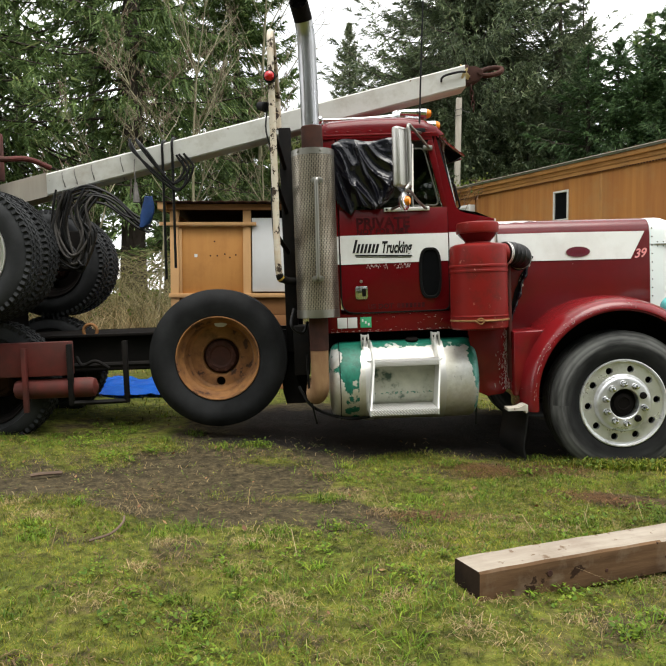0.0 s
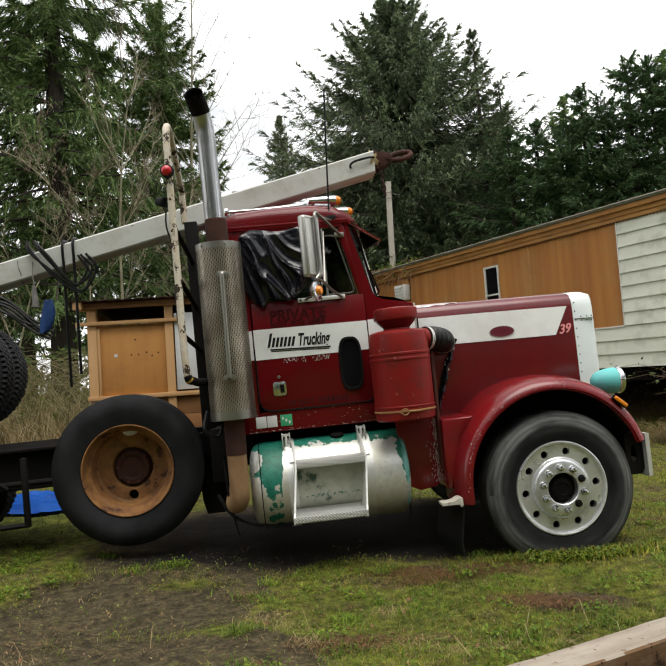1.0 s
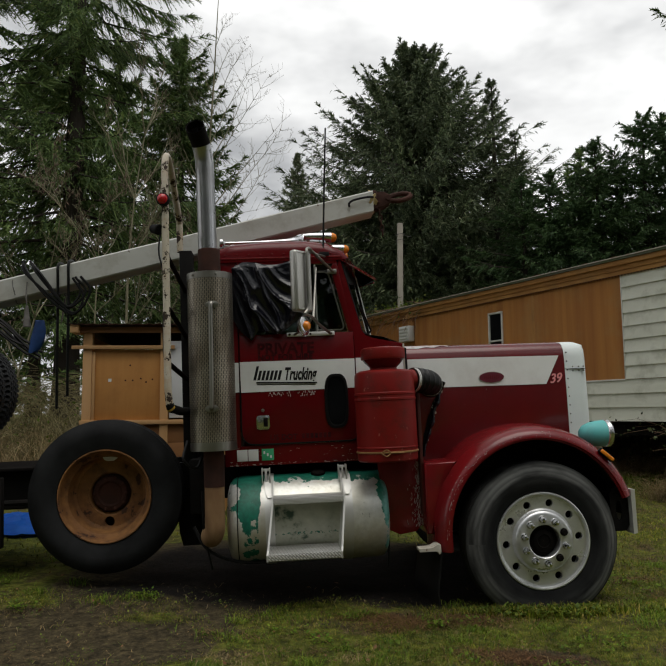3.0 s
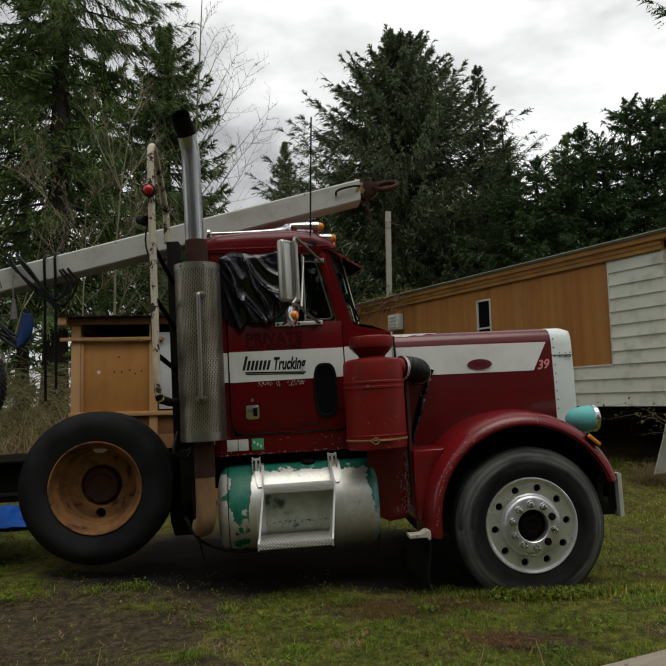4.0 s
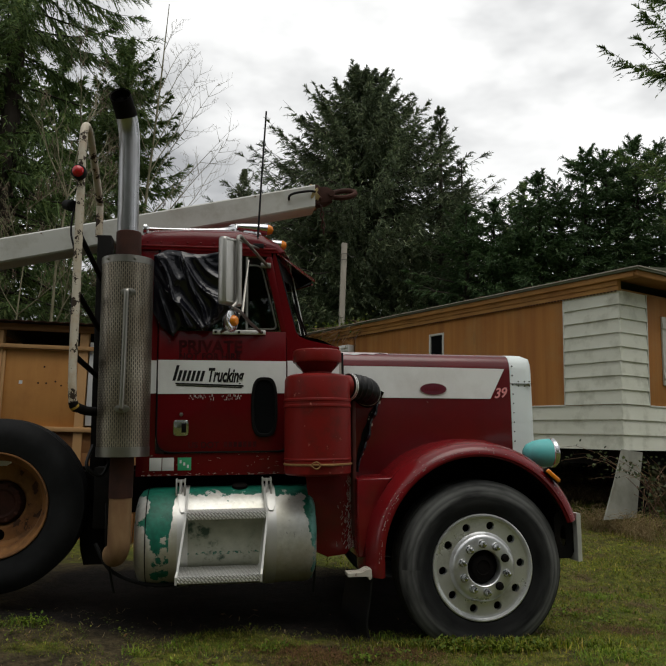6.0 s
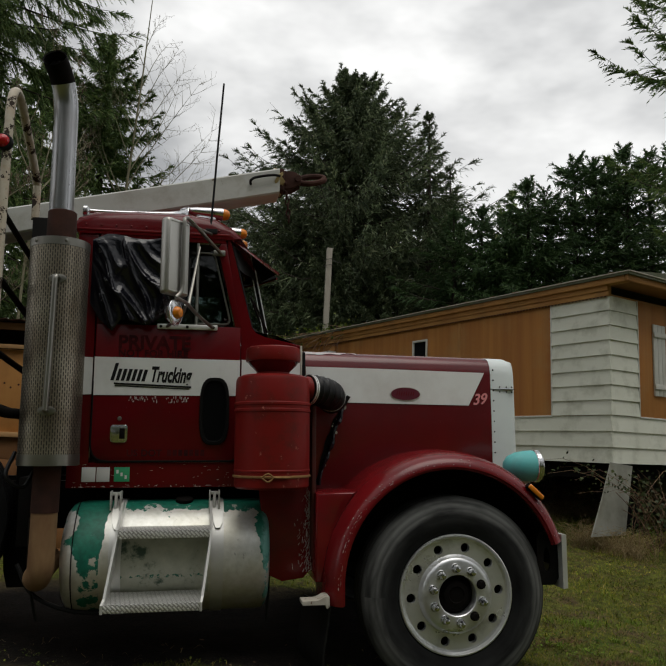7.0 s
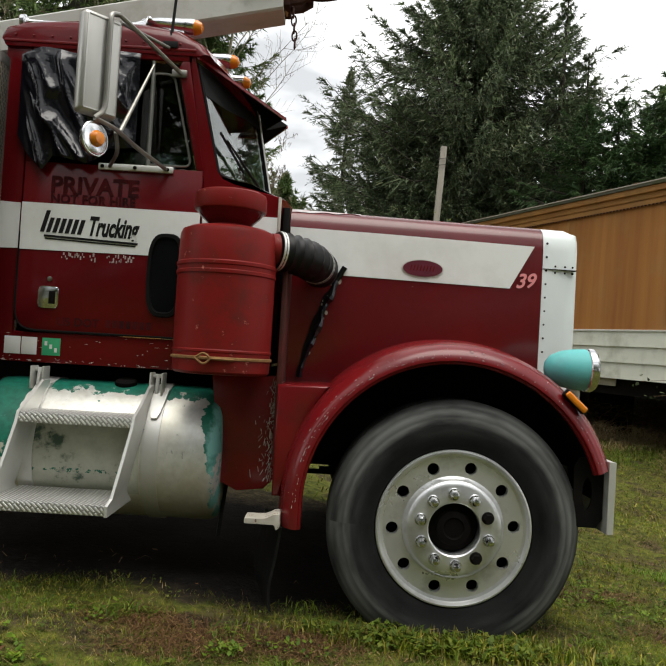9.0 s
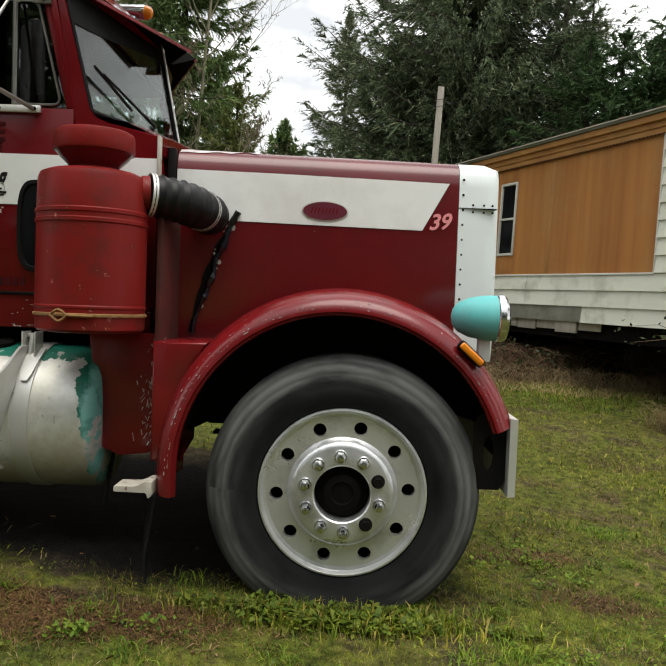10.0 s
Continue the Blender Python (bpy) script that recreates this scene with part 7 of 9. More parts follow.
shed_box("plywood_panel", [((-3.87, 3.50, 1.335), (-3.11, 3.515, 2.13))], "ply", "orange knotty plywood front")
bm = bmesh.new()
for x, z in ((-3.50, 1.78), (-3.42, 1.78), (-3.33, 1.80), (-3.27, 1.76), (-3.2, 1.79), (-3.45, 1.95)):
    lathe(bm, [(0.010, -0.0015), (0.009, -0.003), (0.001, -0.0032)], (x + 3.2, 0, z - S0), (0, 1, 0), 10)
tagged(part("knots", bm, M["rust_dark"], shed), kind="stuff")
shed_box("front_post", [((-3.97, 3.47, 0.08), (-3.87, 3.57, 2.36))], "lumber", "sawn lumber post")
shed_box("front_post", [((-3.11, 3.47, 0.08), (-3.02, 3.57, 2.36))], "lumber", "sawn lumber post")
shed_box("batten", [((-3.868, 3.478, 1.30), (-3.835, 3.499, 2.10))], "lumber")
shed_box("cross_board", [((-4.09, 3.44, 2.132), (-2.95, 3.47, 2.172))], "lumber", "pale lumber rail")
shed_box("sill_board", [((-3.99, 3.45, 1.285), (-2.45, 3.56, 1.335))], "lumber", "pale lumber sill")
for i in range(6):
    shed_box("lower_board", [((-3.95, 3.50 + 0.002 * (i % 2), 0.06 + 0.204 * i), (-2.46, 3.52, 0.06 + 0.204 * i + 0.201))], "lumber_dark", "stained board below the sill")
shed_box("white_door", [((-3.005, 3.485, 1.355), (-2.49, 3.51, 2.225))], "white_panel", "plain white sheet door")
shed_box("side_wall", [((-3.97, 3.57, 0.06), (-3.95, 4.95, 2.30))], "ply", "orange plywood side")
shed_box("side_wall", [((-2.46, 3.57, 0.06), (-2.44, 4.95, 2.30))], "ply", "orange plywood side")
shed_box("back_wall", [((-3.97, 4.95, 0.06), (-2.44, 4.97, 2.20))], "lumber_dark")
shed_box("header", [((-4.0, 3.44, 2.315), (-2.42, 3.48, 2.385))], "lumber_dark", "stained lumber header")
shed_box("rafter_tail", [((-4.09, 3.36, 2.31), (-4.0, 3.62, 2.40))], "lumber", "projecting lumber end")
bm = bmesh.new()
pts = []
for i in range(45):
    x = -0.92 + i * 0.0412
    pts.append((x, -0.16, 2.405 - S0 + 0.006 * math.sin(i * 2.1)))
loft(bm, [pts, [(x, 1.55, z - 0.12) for x, y, z in pts], [(x, 1.55, z - 0.125) for x, y, z in pts], [(x, -0.16, z - 0.006) for x, y, z in pts]], False, False, True)
part("shed_roof", bm, M["rust_dark"], shed, "brown corrugated roof sheet")
bm = bmesh.new()
box(bm, (-3.69 + 3.2, -0.003, 1.765 - S0), (-3.655 + 3.2, 0.0, 1.80 - S0), 0)
note = part("paper_note", bm, M["white_panel"], shed, "small white paper tag")

# ---- mobile home ----
HM = Matrix(((0.9165, -0.40, 0, 3.75), (0.40, 0.9165, 0, 4.67), (0, 0, 1, 0), (0, 0, 0, 1)))
home = thing("mobile_home", HM, "ochre and white mobile home raised on blocks", "house")
LONG, WIDE = 13.5, 3.6


def home_part(name, boxes, mat, label="", bev=0.004, parent=None):
    bm = bmesh.new()
    for a, b in boxes:
        box(bm, a, b, bev)
    return part(name, bm, M[mat], parent or home, label)


home_part("wall_core", [((0.03, 0.03, 1.25), (WIDE, 3.60, 3.45)), ((0.03, 3.98, 1.25), (WIDE, LONG, 3.45)), ((0.03, 3.60, 1.25), (WIDE, 3.98, 2.15)), ((0.03, 3.60, 3.18), (WIDE, 3.98, 3.45)), ((0.4, 3.60, 2.15), (WIDE, 3.98, 3.18))], "home_trim", bev=0)
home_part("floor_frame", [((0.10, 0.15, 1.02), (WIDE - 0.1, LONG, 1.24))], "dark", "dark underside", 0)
for y0, y1 in ((0.945, 2.79), (2.85, 3.595), (3.995, 6.4), (6.45, 8.8), (8.85, 11.2), (11.25, LONG)):
    bm = bmesh.new()
    prof = [(0.03, y0), (0.0, y0)]
    for y in np.arange(y0 + 0.03, y1 - 0.08, 0.102):
        prof += [(0.0, y), (-0.0012, y + 0.010), (-0.0012, y + 0.043), (0.0, y + 0.053)]
    prof += [(0.0, y1), (0.03, y1)]
    loft(bm, [[(px, py, z) for px, py in prof] for z in (1.845, 3.41)], True, True)
    part("ribbed_panel", bm, M["home_panel"], home, "stained ochre wall panel with rain streaks")
home_part("infill_panel", [((0.0, 3.597, 1.845), (0.03, 3.993, 2.13))], "home_panel")
home_part("infill_panel", [((0.0, 3.597, 3.20), (0.03, 3.993, 3.41))], "home_panel")
home_part("panel_seam", [((-0.006, 2.79, 1.845), (0.02, 2.85, 3.40))], "home_trim", "vertical panel seam")
bm = bmesh.new()
box(bm, (0.60, 0.0, 1.845), (WIDE, 0.03, 3.41), 0.002)
part("end_panel", bm, M["home_panel"], home, "ochre end wall panel")


def lap(name, x0, x1, y0, y1, z0, z1, side):
    """One lapped board, thicker at its lower edge."""
    bm = bmesh.new()
    if side:
        loft(bm, [[(-0.006, y, z1), (-0.026, y, z0), (0.012, y, z0), (0.012, y, z1)] for y in (y0, y1)], True, True)
    else:
        loft(bm, [[(x, -0.006, z1), (x, -0.026, z0), (x, 0.012, z0), (x, 0.012, z1)] for x in (x0, x1)], True, True)
    return part(name, bm, M["siding"], home)


for i in range(8):
    z0 = 1.845 + 0.196 * i
    lap("siding_board", 0, 0, -0.018, 0.93, z0, z0 + 0.194, True)
    lap("siding_board", -0.018, 0.585, 0, 0, z0, z0 + 0.194, False)
for i in range(3):
    z0 = 1.225 + 0.205 * i
    for y0, y1 in ((-0.018, 3.2), (3.21, 6.8), (6.81, 10.2), (10.21, LONG)):
        if i == 0 and y0 > 1:
            continue
        lap("siding_board", 0, 0, y0, 2.05 if i == 0 else y1, z0, z0 + 0.203, True)
    lap("siding_board", -0.018, WIDE, 0, 0, z0, z0 + 0.203, False)
home_part("sheathing", [((-0.005, 2.052, 1.228), (0.0, LONG, 1.634))], "skirting", "grimy bare sheathing where a board is missing")
home_part("panel_ledge", [((-0.022, 0.93, 1.825), (0.0, LONG, 1.850)), ((0.60, -0.022, 1.825), (WIDE, 0.0, 1.85))], "white_trim", "thin pale ledge below the panels")
for ca, cb in (((-0.024, 0.925, 1.845), (0.0, 0.948, 3.415)), ((0.583, -0.024, 1.845), (0.605, 0.0, 3.415))):
    home_part("corner_trim", [(ca, cb)], "white_trim", "white corner trim")
for fa, fb in (((-0.035, -0.02, 3.405), (0.03, LONG, 3.475)), ((-0.055, -0.02, 3.475), (0.03, LONG, 3.545)), ((-0.10, -0.31, 3.545), (0.03, LONG, 3.62)), ((-0.10, -0.36, 3.545), (WIDE, -0.32, 3.66))):
    home_part("fascia_board", [(fa, fb)], "home_trim", "weathered ochre fascia")
bm = bmesh.new()
for y in np.arange(0.0, 7.4, 0.058):
    loft(bm, [[(-0.036, y + 0.0125 * k, 3.408), (-0.036, y + 0.0125 * k, 3.404 - 0.016 * math.sin(math.pi * k / 4))] for k in range(5)], False, False)
tagged(part("drip_edge", bm, M["rust_dark"], home, "dark scalloped drip edge under the fascia"), kind="stuff")
vent = home_part("vent_box", [((-0.16, 6.42, 2.90), (-0.004, 6.80, 3.235))], "white_panel", "white louvred vent box on the wall", 0.01)
for i in range(4):
    home_part("louvre", [((-0.172, 6.45, 2.945 + 0.07 * i), (-0.158, 6.77, 2.985 + 0.07 * i))], "white_trim", "", 0.003, vent)
home_part("roof_flashing", [((-0.142, -0.40, 3.652), (-0.118, LONG, 3.668)), ((-0.118, -0.412, 3.652), (WIDE, -0.396, 3.668))], "post", "thin pale metal flashing along the roof edge", 0.003)
home_part("soffit", [((0.03, -0.32, 3.55), (WIDE, 0.02, 3.575))], "lumber_dark", "stained soffit under the end overhang")
bm = bmesh.new()
loft(bm, [[(-0.13, y, 3.620), (-0.135, y, 3.655), (1.8, y, 3.88), (WIDE + 0.1, y, 3.66), (WIDE + 0.1, y, 3.62)] for y in (-0.40, 0.3, 2.0, 5.0, 9.0, LONG)], True, True)
part("roof", bm, M["roofing"], home, "low mossy roof with ragged edge")
rng = random.Random(5)
bm = bmesh.new()
for i in range(150):
    y = rng.uniform(-0.35, LONG)
    box(bm, (-0.14, y, 3.650), (-0.14 + rng.uniform(0.05, 0.14), y + rng.uniform(0.03, 0.12), 3.655 + rng.uniform(0.004, 0.022)), 0)
tagged(part("roof_debris", bm, M["dead_leaf"], home, "leaf litter along the roof edge"), kind="stuff")
win = home_part("side_window", [((-0.018, 3.60, 2.13), (0.03, 3.632, 3.20)), ((-0.018, 3.958, 2.13), (0.03, 3.99, 3.20)), ((-0.018, 3.632, 3.165), (0.03, 3.958, 3.20)), ((-0.018, 3.632, 2.13), (0.03, 3.958, 2.165)), ((-0.012, 3.632, 2.655), (0.03, 3.958, 2.685))], "white_trim", "narrow two-pane window with pale frame")
home_part("pane", [((0.012, 3.632, 2.165), (0.018, 3.958, 2.655))], "pane", "", 0, win)
home_part("pane", [((0.012, 3.632, 2.685), (0.018, 3.958, 3.165))], "pane", "", 0, win)
ewin = home_part("end_window", [((1.28, -0.02, 2.12), (1.33, 0.03, 3.16)), ((2.45, -0.02, 2.12), (2.50, 0.03, 3.16)), ((1.33, -0.02, 3.11), (2.45, 0.03, 3.16)), ((1.33, -0.02, 2.12), (2.45, 0.03, 2.17))], "white_trim", "wide end window with pale frame")
home_part("pane", [((1.33, -0.008, 2.17), (2.45, -0.004, 3.11))], "pane", "", 0, ewin)
for x0 in (0.94, 2.54):
    sh = home_part("shutter", [((x0 + 0.094 * i, -0.03, 2.15), (x0 + 0.088 + 0.094 * i, -0.004, 3.14)) for i in range(3)], "white_trim", "white board shutter")
    for z0 in (2.24, 2.96):
        home_part("shutter_rail", [((x0 - 0.01, -0.05, z0), (x0 + 0.29, -0.032, z0 + 0.07))], "white_trim", "", 0.004, sh)
# Unseen far walls added to keep light out from under the home.
home_part("far_light_block", [((WIDE - 0.03, 0.03, 0.1), (WIDE, LONG, 1.25)), ((0.3, LONG - 0.03, 0.1), (WIDE - 0.03, LONG, 1.25))], "siding", "added skirting on the unseen far sides that blocks light", 0)
# The blocks take the near-black material.
for y in (0.5, 2.6, 4.8, 7.2, 9.6, 12.2):
    for x in (0.9, 2.9):
        home_part("block_pier", [((x, y, 0.25), (x + 0.4, y + 0.4, 0.45)), ((x + 0.02, y, 0.45), (x + 0.38, y + 0.38, 0.66)), ((x, y + 0.01, 0.66), (x + 0.4, y + 0.4, 1.02))], "dark", "stack of near-black concrete blocks")
rng = random.Random(2)
for i in range(9):
    y = 1.75 + 0.42 * i
    home_part("rotten_board", [((0.02 + 0.03 * rng.random(), y, 1.08 + 0.05 * rng.random()), (0.06, y + 0.40, 1.235))], "post", "rotten board end under the siding")
skirt = thing("skirting_sheet", HM @ pose(-0.22, -0.12, 0.36, 0, 0, 0), "loose white skirting sheet leaning under the home", "sheet")
bm = bmesh.new()
edge = [(-0.46, 0.0), (0.20, 0.0), (0.30, 0.30), (0.50, 0.84), (0.06, 0.88), (-0.20, 0.42)]
loft(bm, [[(x, -0.06 + 0.10 * z, z) for x, z in edge], [(x, -0.045 + 0.10 * z, z) for x, z in edge]], True, True)
part("sheet", bm, M["skirting"], skirt)

# ---- timber in the grass ----
TM = Matrix.Translation((-1.619, -2.532, 0.135)) @ Matrix.Rotation(math.atan2(0.373, 0.928), 4, "Z")
timber = thing("timber_beam", TM, "weathered square timber lying in the grass", "timber")
bm = bmesh.new()
rings = []
rng = random.Random(8)
for i in range(25):
    x = 2.45 * i / 24
    j = 0.002 * math.sin(5 * x) + 0.0015 * rng.uniform(-1, 1)
    b = 0.008
    rings.append([(x, 0.0, b + j), (x, b, 0.0), (x, 0.165, 0.0), (x, 0.173, b), (x, 0.173 + j, 0.137 + j), (x, 0.165, 0.146 + j), (x, b, 0.146 + j), (x, 0.0 + j, 0.137)])
loft(bm, rings, True, True)
bm.faces.ensure_lookup_table()
bm.normal_update()
# Top faces get the paler material, end faces the darkest.
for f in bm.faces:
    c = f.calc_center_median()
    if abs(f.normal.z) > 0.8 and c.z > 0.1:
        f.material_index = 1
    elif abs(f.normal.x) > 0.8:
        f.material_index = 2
part("body", bm, [M["timber"], M["timber_top"], M["timber_end"]], timber, "timber with paler streaked top and dark end", 30)
bm = bmesh.new()
for x, z, r in ((0.33, 0.092, 0.014), (0.62, 0.06, 0.008), (0.95, 0.07, 0.007), (1.02, 0.105, 0.008), (1.6, 0.09, 0.014), (1.66, 0.08, 0.008)):
    lathe(bm, [(r, 0.0005), (r * 0.9, -0.0012), (0.001, -0.0015)], (x, -0.0012, z), (0, 1, 0), 9)
tagged(part("knots", bm, M["rust_dark"], timber, "dark knots"), kind="stuff")

# ---- tarp, post, sticks ----
tarp = thing("blue_tarp", pose(-4.40, 2.92, gz(-4.40, 2.92)), "crumpled bright blue plastic tarp on the ground", "tarp")
noise.seed_set(11)
bm = bmesh.new()
grid = []
for i in range(30):
    row = []
    for j in range(20):
        u, v = i / 29 * 2 - 1, j / 19 * 2 - 1
        r = max(0.0, 1 - (u * u) ** 2) * max(0.0, 1 - (v * v) ** 2)
        h = 0.19 * r * (0.35 + 0.55 * abs(noise.noise(Vector((u * 2.4, v * 2.4, 2.0))))) + 0.05 * noise.noise(Vector((u * 7, v * 7, 0)))
        row.append((u * 0.75 + 0.1 * noise.noise(Vector((v * 3, u, 5))), v * 0.5 + 0.1 * noise.noise(Vector((u * 3, v, 9))), max(0.005, h)))
    grid.append(row)
loft(bm, grid, False, False)
bmesh.ops.solidify(bm, geom=bm.faces[:], thickness=0.003)
part("sheet", bm, M["blue"], tarp, "", 60)

pole = thing("wooden_post", pose(1.93, 16.85, gz(1.93, 16.85), 0, 0.8, 0), "tall grey weathered square wooden post", "post")
bm = bmesh.new()
box(bm, (-0.08, -0.08, 0.0), (0.08, 0.08, 5.90), 0.012)
part("shaft", bm, M["post"], pole)
bm = bmesh.new()
for z in (5.55, 5.37):
    tube(bm, [(0.13 * math.cos(a) + 0.02 * math.sin(3 * a), 0.13 * math.sin(a), z + 0.03 * math.cos(a)) for a in np.linspace(0, 2 * math.pi, 15)], 0.010, 5)
tube(bm, [(0.09, -0.09, 5.53), (0.25, -0.1, 5.46), (0.32, -0.1, 5.48)], 0.008, 5)
part("wire_wrap", bm, M["wire"], pole, "loose wire wrapped round the top")

for pts, r, lab in (([(-3.27, -1.93, 0.02), (-3.19, -1.87, 0.035), (-3.175, -1.72, 0.04), (-3.21, -1.55, 0.02)], 0.006, "curved bare twig on the grass"), ([(-4.0, -0.74, 0.012), (-3.93, -0.71, 0.018), (-3.84, -0.65, 0.012)], 0.012, "short pale stick on the mud")):
    bm = bmesh.new()
    ox, oy = pts[0][0], pts[0][1]
    tube(bm, smooth_path([(x - ox, y - oy, gz(x, y) - gz(ox, oy) + z) for x, y, z in pts], 4), r, 6)
    st = finish("fallen_twig", bm, M["twig"])
    st.location = (ox, oy, gz(ox, oy))
    tagged(st, lab, "twig")

# ---- trees ----
def unit(v):
    return v / np.maximum(np.linalg.norm(v, axis=-1, keepdims=True), 1e-9)


def prisms(a, b, ra, rb):
    """Three-sided tapered sticks from a to b."""
    d = unit(b - a)
    ref = np.where(np.abs(d[:, 2:3]) > 0.9, np.array([[1.0, 0, 0]]), np.array([[0, 0, 1.0]]))
    u = unit(np.cross(d, ref))
    v = np.cross(d, u)
    vs = []
    for k in range(3):
        c, s = math.cos(2.0944 * k), math.sin(2.0944 * k)
        vs += [a + ra[:, None] * (c * u + s * v), b + rb[:, None] * (c * u + s * v)]
    n = len(a)
    V = np.stack(vs, 1).reshape(-1, 3)
    base = (np.arange(n) * 6)[:, None]
    F = np.concatenate([base + np.array([[0, 2, 3, 1]]), base + np.array([[2, 4, 5, 3]]), base + np.array([[4, 0, 1, 5]])], 0)
    return V, F


def blades(p, d, length, width, rng):
    """Pointed leaves: a triangle each, from p along d."""
    side = unit(np.cross(d, rng.normal(size=d.shape)))
    w = (width * 0.5)[:, None] * side
    tip = p + d * length[:, None]
    mid = p + d * (length * 0.35)[:, None]
    V = np.stack([p, mid + w, tip, mid - w], 1).reshape(-1, 3)
    base = (np.arange(len(p)) * 4)[:, None]
    return V, base + np.array([[0, 1, 2, 3]])


def trunk_mesh(bm, h, r, bend, rng, seg=10):
    pts, rs = [], []
    for i in range(9):
        t = i / 8
        pts.append((bend * math.sin(3 * t) + 0.02 * h * 0.1 * rng.uniform(-1, 1) * t, bend * 0.6 * math.sin(2.2 * t + 1) - bend * 0.5, h * t - 0.1))
        rs.append(r * (1 - t) ** 0.8 + 0.012 + (0.25 * r if i == 0 else 0))
    tube(bm, pts, rs, seg)


def sprigs(p, d, length, width, rng):
    """Needle sprigs: one long triangle each, its broad end at p."""
    side = unit(np.cross(d, rng.normal(size=d.shape))) * (width * 0.5)[:, None]
    V = np.stack([p - side, p + side, p + d * length[:, None]], 1).reshape(-1, 3)
    return V, (np.arange(len(p)) * 3)[:, None] + np.array([[0, 1, 2]])


GROUPS = {"spruce_tree": "spruces behind the mobile home", "cedar_tree": "row of cedars", "fir_tree": "tall firs round the yard", "background_fir": "conifers at the edge of the wood", "alder_sapling": "bare saplings beyond the shed"}


def conifer(name, x, y, h, radius, seed, mat, label, low=0.08, boughs=200, twigs=12, sprays=9, lift=(0.35, -0.15), droop=0.35, spray=0.16, shape=0.8, gap=0.0, hang=0.25, curl=0.45, slim=0.20, ragged=0.3, cord=0.03, tmax=9.0, cap=99.0, rise=0.0, fork=0.75, crowd=0.95, curtain=0):
    """Trunk, boughs in uneven whorls, side twigs, and needle shoots set herringbone-wise along each twig."""
    rng, prng = np.random.default_rng(seed), random.Random(seed)
    tree = thing(name, pose(x, y, gz(x, y)), label, "tree", GROUPS.get(name, ""))
    bm = bmesh.new()
    trunk_mesh(bm, h, 0.0125 * h + 0.03, 0.06, prng)
    part("trunk", bm, M["bark"], tree)
    f = low + (1 - low) * np.sort(rng.random(boughs)) ** crowd
    az = np.arange(boughs) * 2.39996 + rng.normal(0, 0.5, boughs)
    L = np.minimum(radius * ((1 - f) / (1 - low)) ** shape, cap) * rng.uniform(1 - ragged, 1 + 0.5 * ragged, boughs) + 0.06
    if gap:
        L *= np.where(np.sin(f * 31 + 2.0 * np.sin(az)) < -gap, 0.35, 1.0)
    tilt = lift[1] + (lift[0] - lift[1]) * f**1.5 + rng.normal(0, 0.12, boughs) + 0.75 * np.clip((f - 0.88) / 0.12, 0, 1) ** 1.5
    d = np.stack([np.cos(az) * np.cos(tilt), np.sin(az) * np.cos(tilt), np.sin(tilt)], 1)
    root = np.stack([np.zeros(boughs), np.zeros(boughs), f * h], 1)

    def spine(s):
        return root[:, None] + d[:, None] * (L[:, None] * s)[..., None] + np.array([0, 0, 1.0]) * ((-droop * s**1.5 + curl * s**4) * L[:, None])[..., None]

    ks = np.linspace(0, 1, 6)
    S = spine(np.tile(ks, (boughs, 1)))
    a, b = S[:, :-1].reshape(-1, 3), S[:, 1:].reshape(-1, 3)
    r0 = (0.008 + 0.009 * L)[:, None] * (1 - ks[None] * 0.9)
    V, F = prisms(a, b, r0[:, :-1].ravel(), r0[:, 1:].ravel())
    tagged(np_mesh("branchwork", V, F, M["bark"], tree), kind="stuff")
    s = np.clip(rng.uniform(0.08, 1.04, (boughs, twigs)), 0, 1)
    P = spine(s)
    tang = unit(spine(np.clip(s + 0.02, 0, 1.05)) - spine(np.clip(s - 0.02, 0, 1)))
    side = unit(np.cross(tang, np.array([0, 0, 1.0]))) * np.where(rng.random((boughs, twigs)) < 0.5, -1, 1)[..., None]
    tw = unit(tang * rng.uniform(0.5, 1.2, (boughs, twigs, 1)) + side * rng.uniform(0.1, 0.9, (boughs, twigs, 1)) * (1.1 - 0.8 * s)[..., None] + np.array([0, 0, -1.0]) * rng.uniform(-0.25, 2 * hang, (boughs, twigs, 1)) * (1.15 - s)[..., None])
    tl = (0.24 * L[:, None] * (1.05 - s) + 0.07 + 0.05 * L[:, None]) * rng.uniform(0.5, 1.35, (boughs, twigs))
    tl = np.minimum(tl, tmax * rng.uniform(0.6, 1.2, (boughs, twigs)))
    small = np.repeat(np.minimum(1.0, 0.55 + 0.35 * L), twigs * sprays)
    P, tw, tl = P.reshape(-1, 3), tw.reshape(-1, 3), tl.ravel()
    u = (np.arange(sprays)[None] + rng.random((len(P), sprays))) / sprays
    sag = np.array([0, 0, -1.0])
    pos = (P[:, None] + tw[:, None] * (tl[:, None] * u)[..., None] + sag * (hang * tl[:, None] * u**2)[..., None]).reshape(-1, 3)
    flat = unit(np.cross(tw, np.array([0, 0, 1.0]) + rng.normal(0, 0.45, tw.shape)))
    sgn = np.where(np.arange(sprays) % 2 == 0, 1.0, -1.0)[None] * np.where(u > 0.9, 0.2, 1.0)
    dd = tw[:, None] + flat[:, None] * (fork * sgn)[..., None] + np.array([0, 0, rise]) + sag * (hang * u * 1.2)[..., None]
    dd = unit(dd.reshape(-1, 3) + rng.normal(0, 0.20, pos.shape))
    ln = spray * rng.uniform(0.6, 1.35, len(pos)) * (1.15 - 0.5 * u.ravel()) * small
    cross = unit(np.cross(tw, rng.normal(size=tw.shape)))
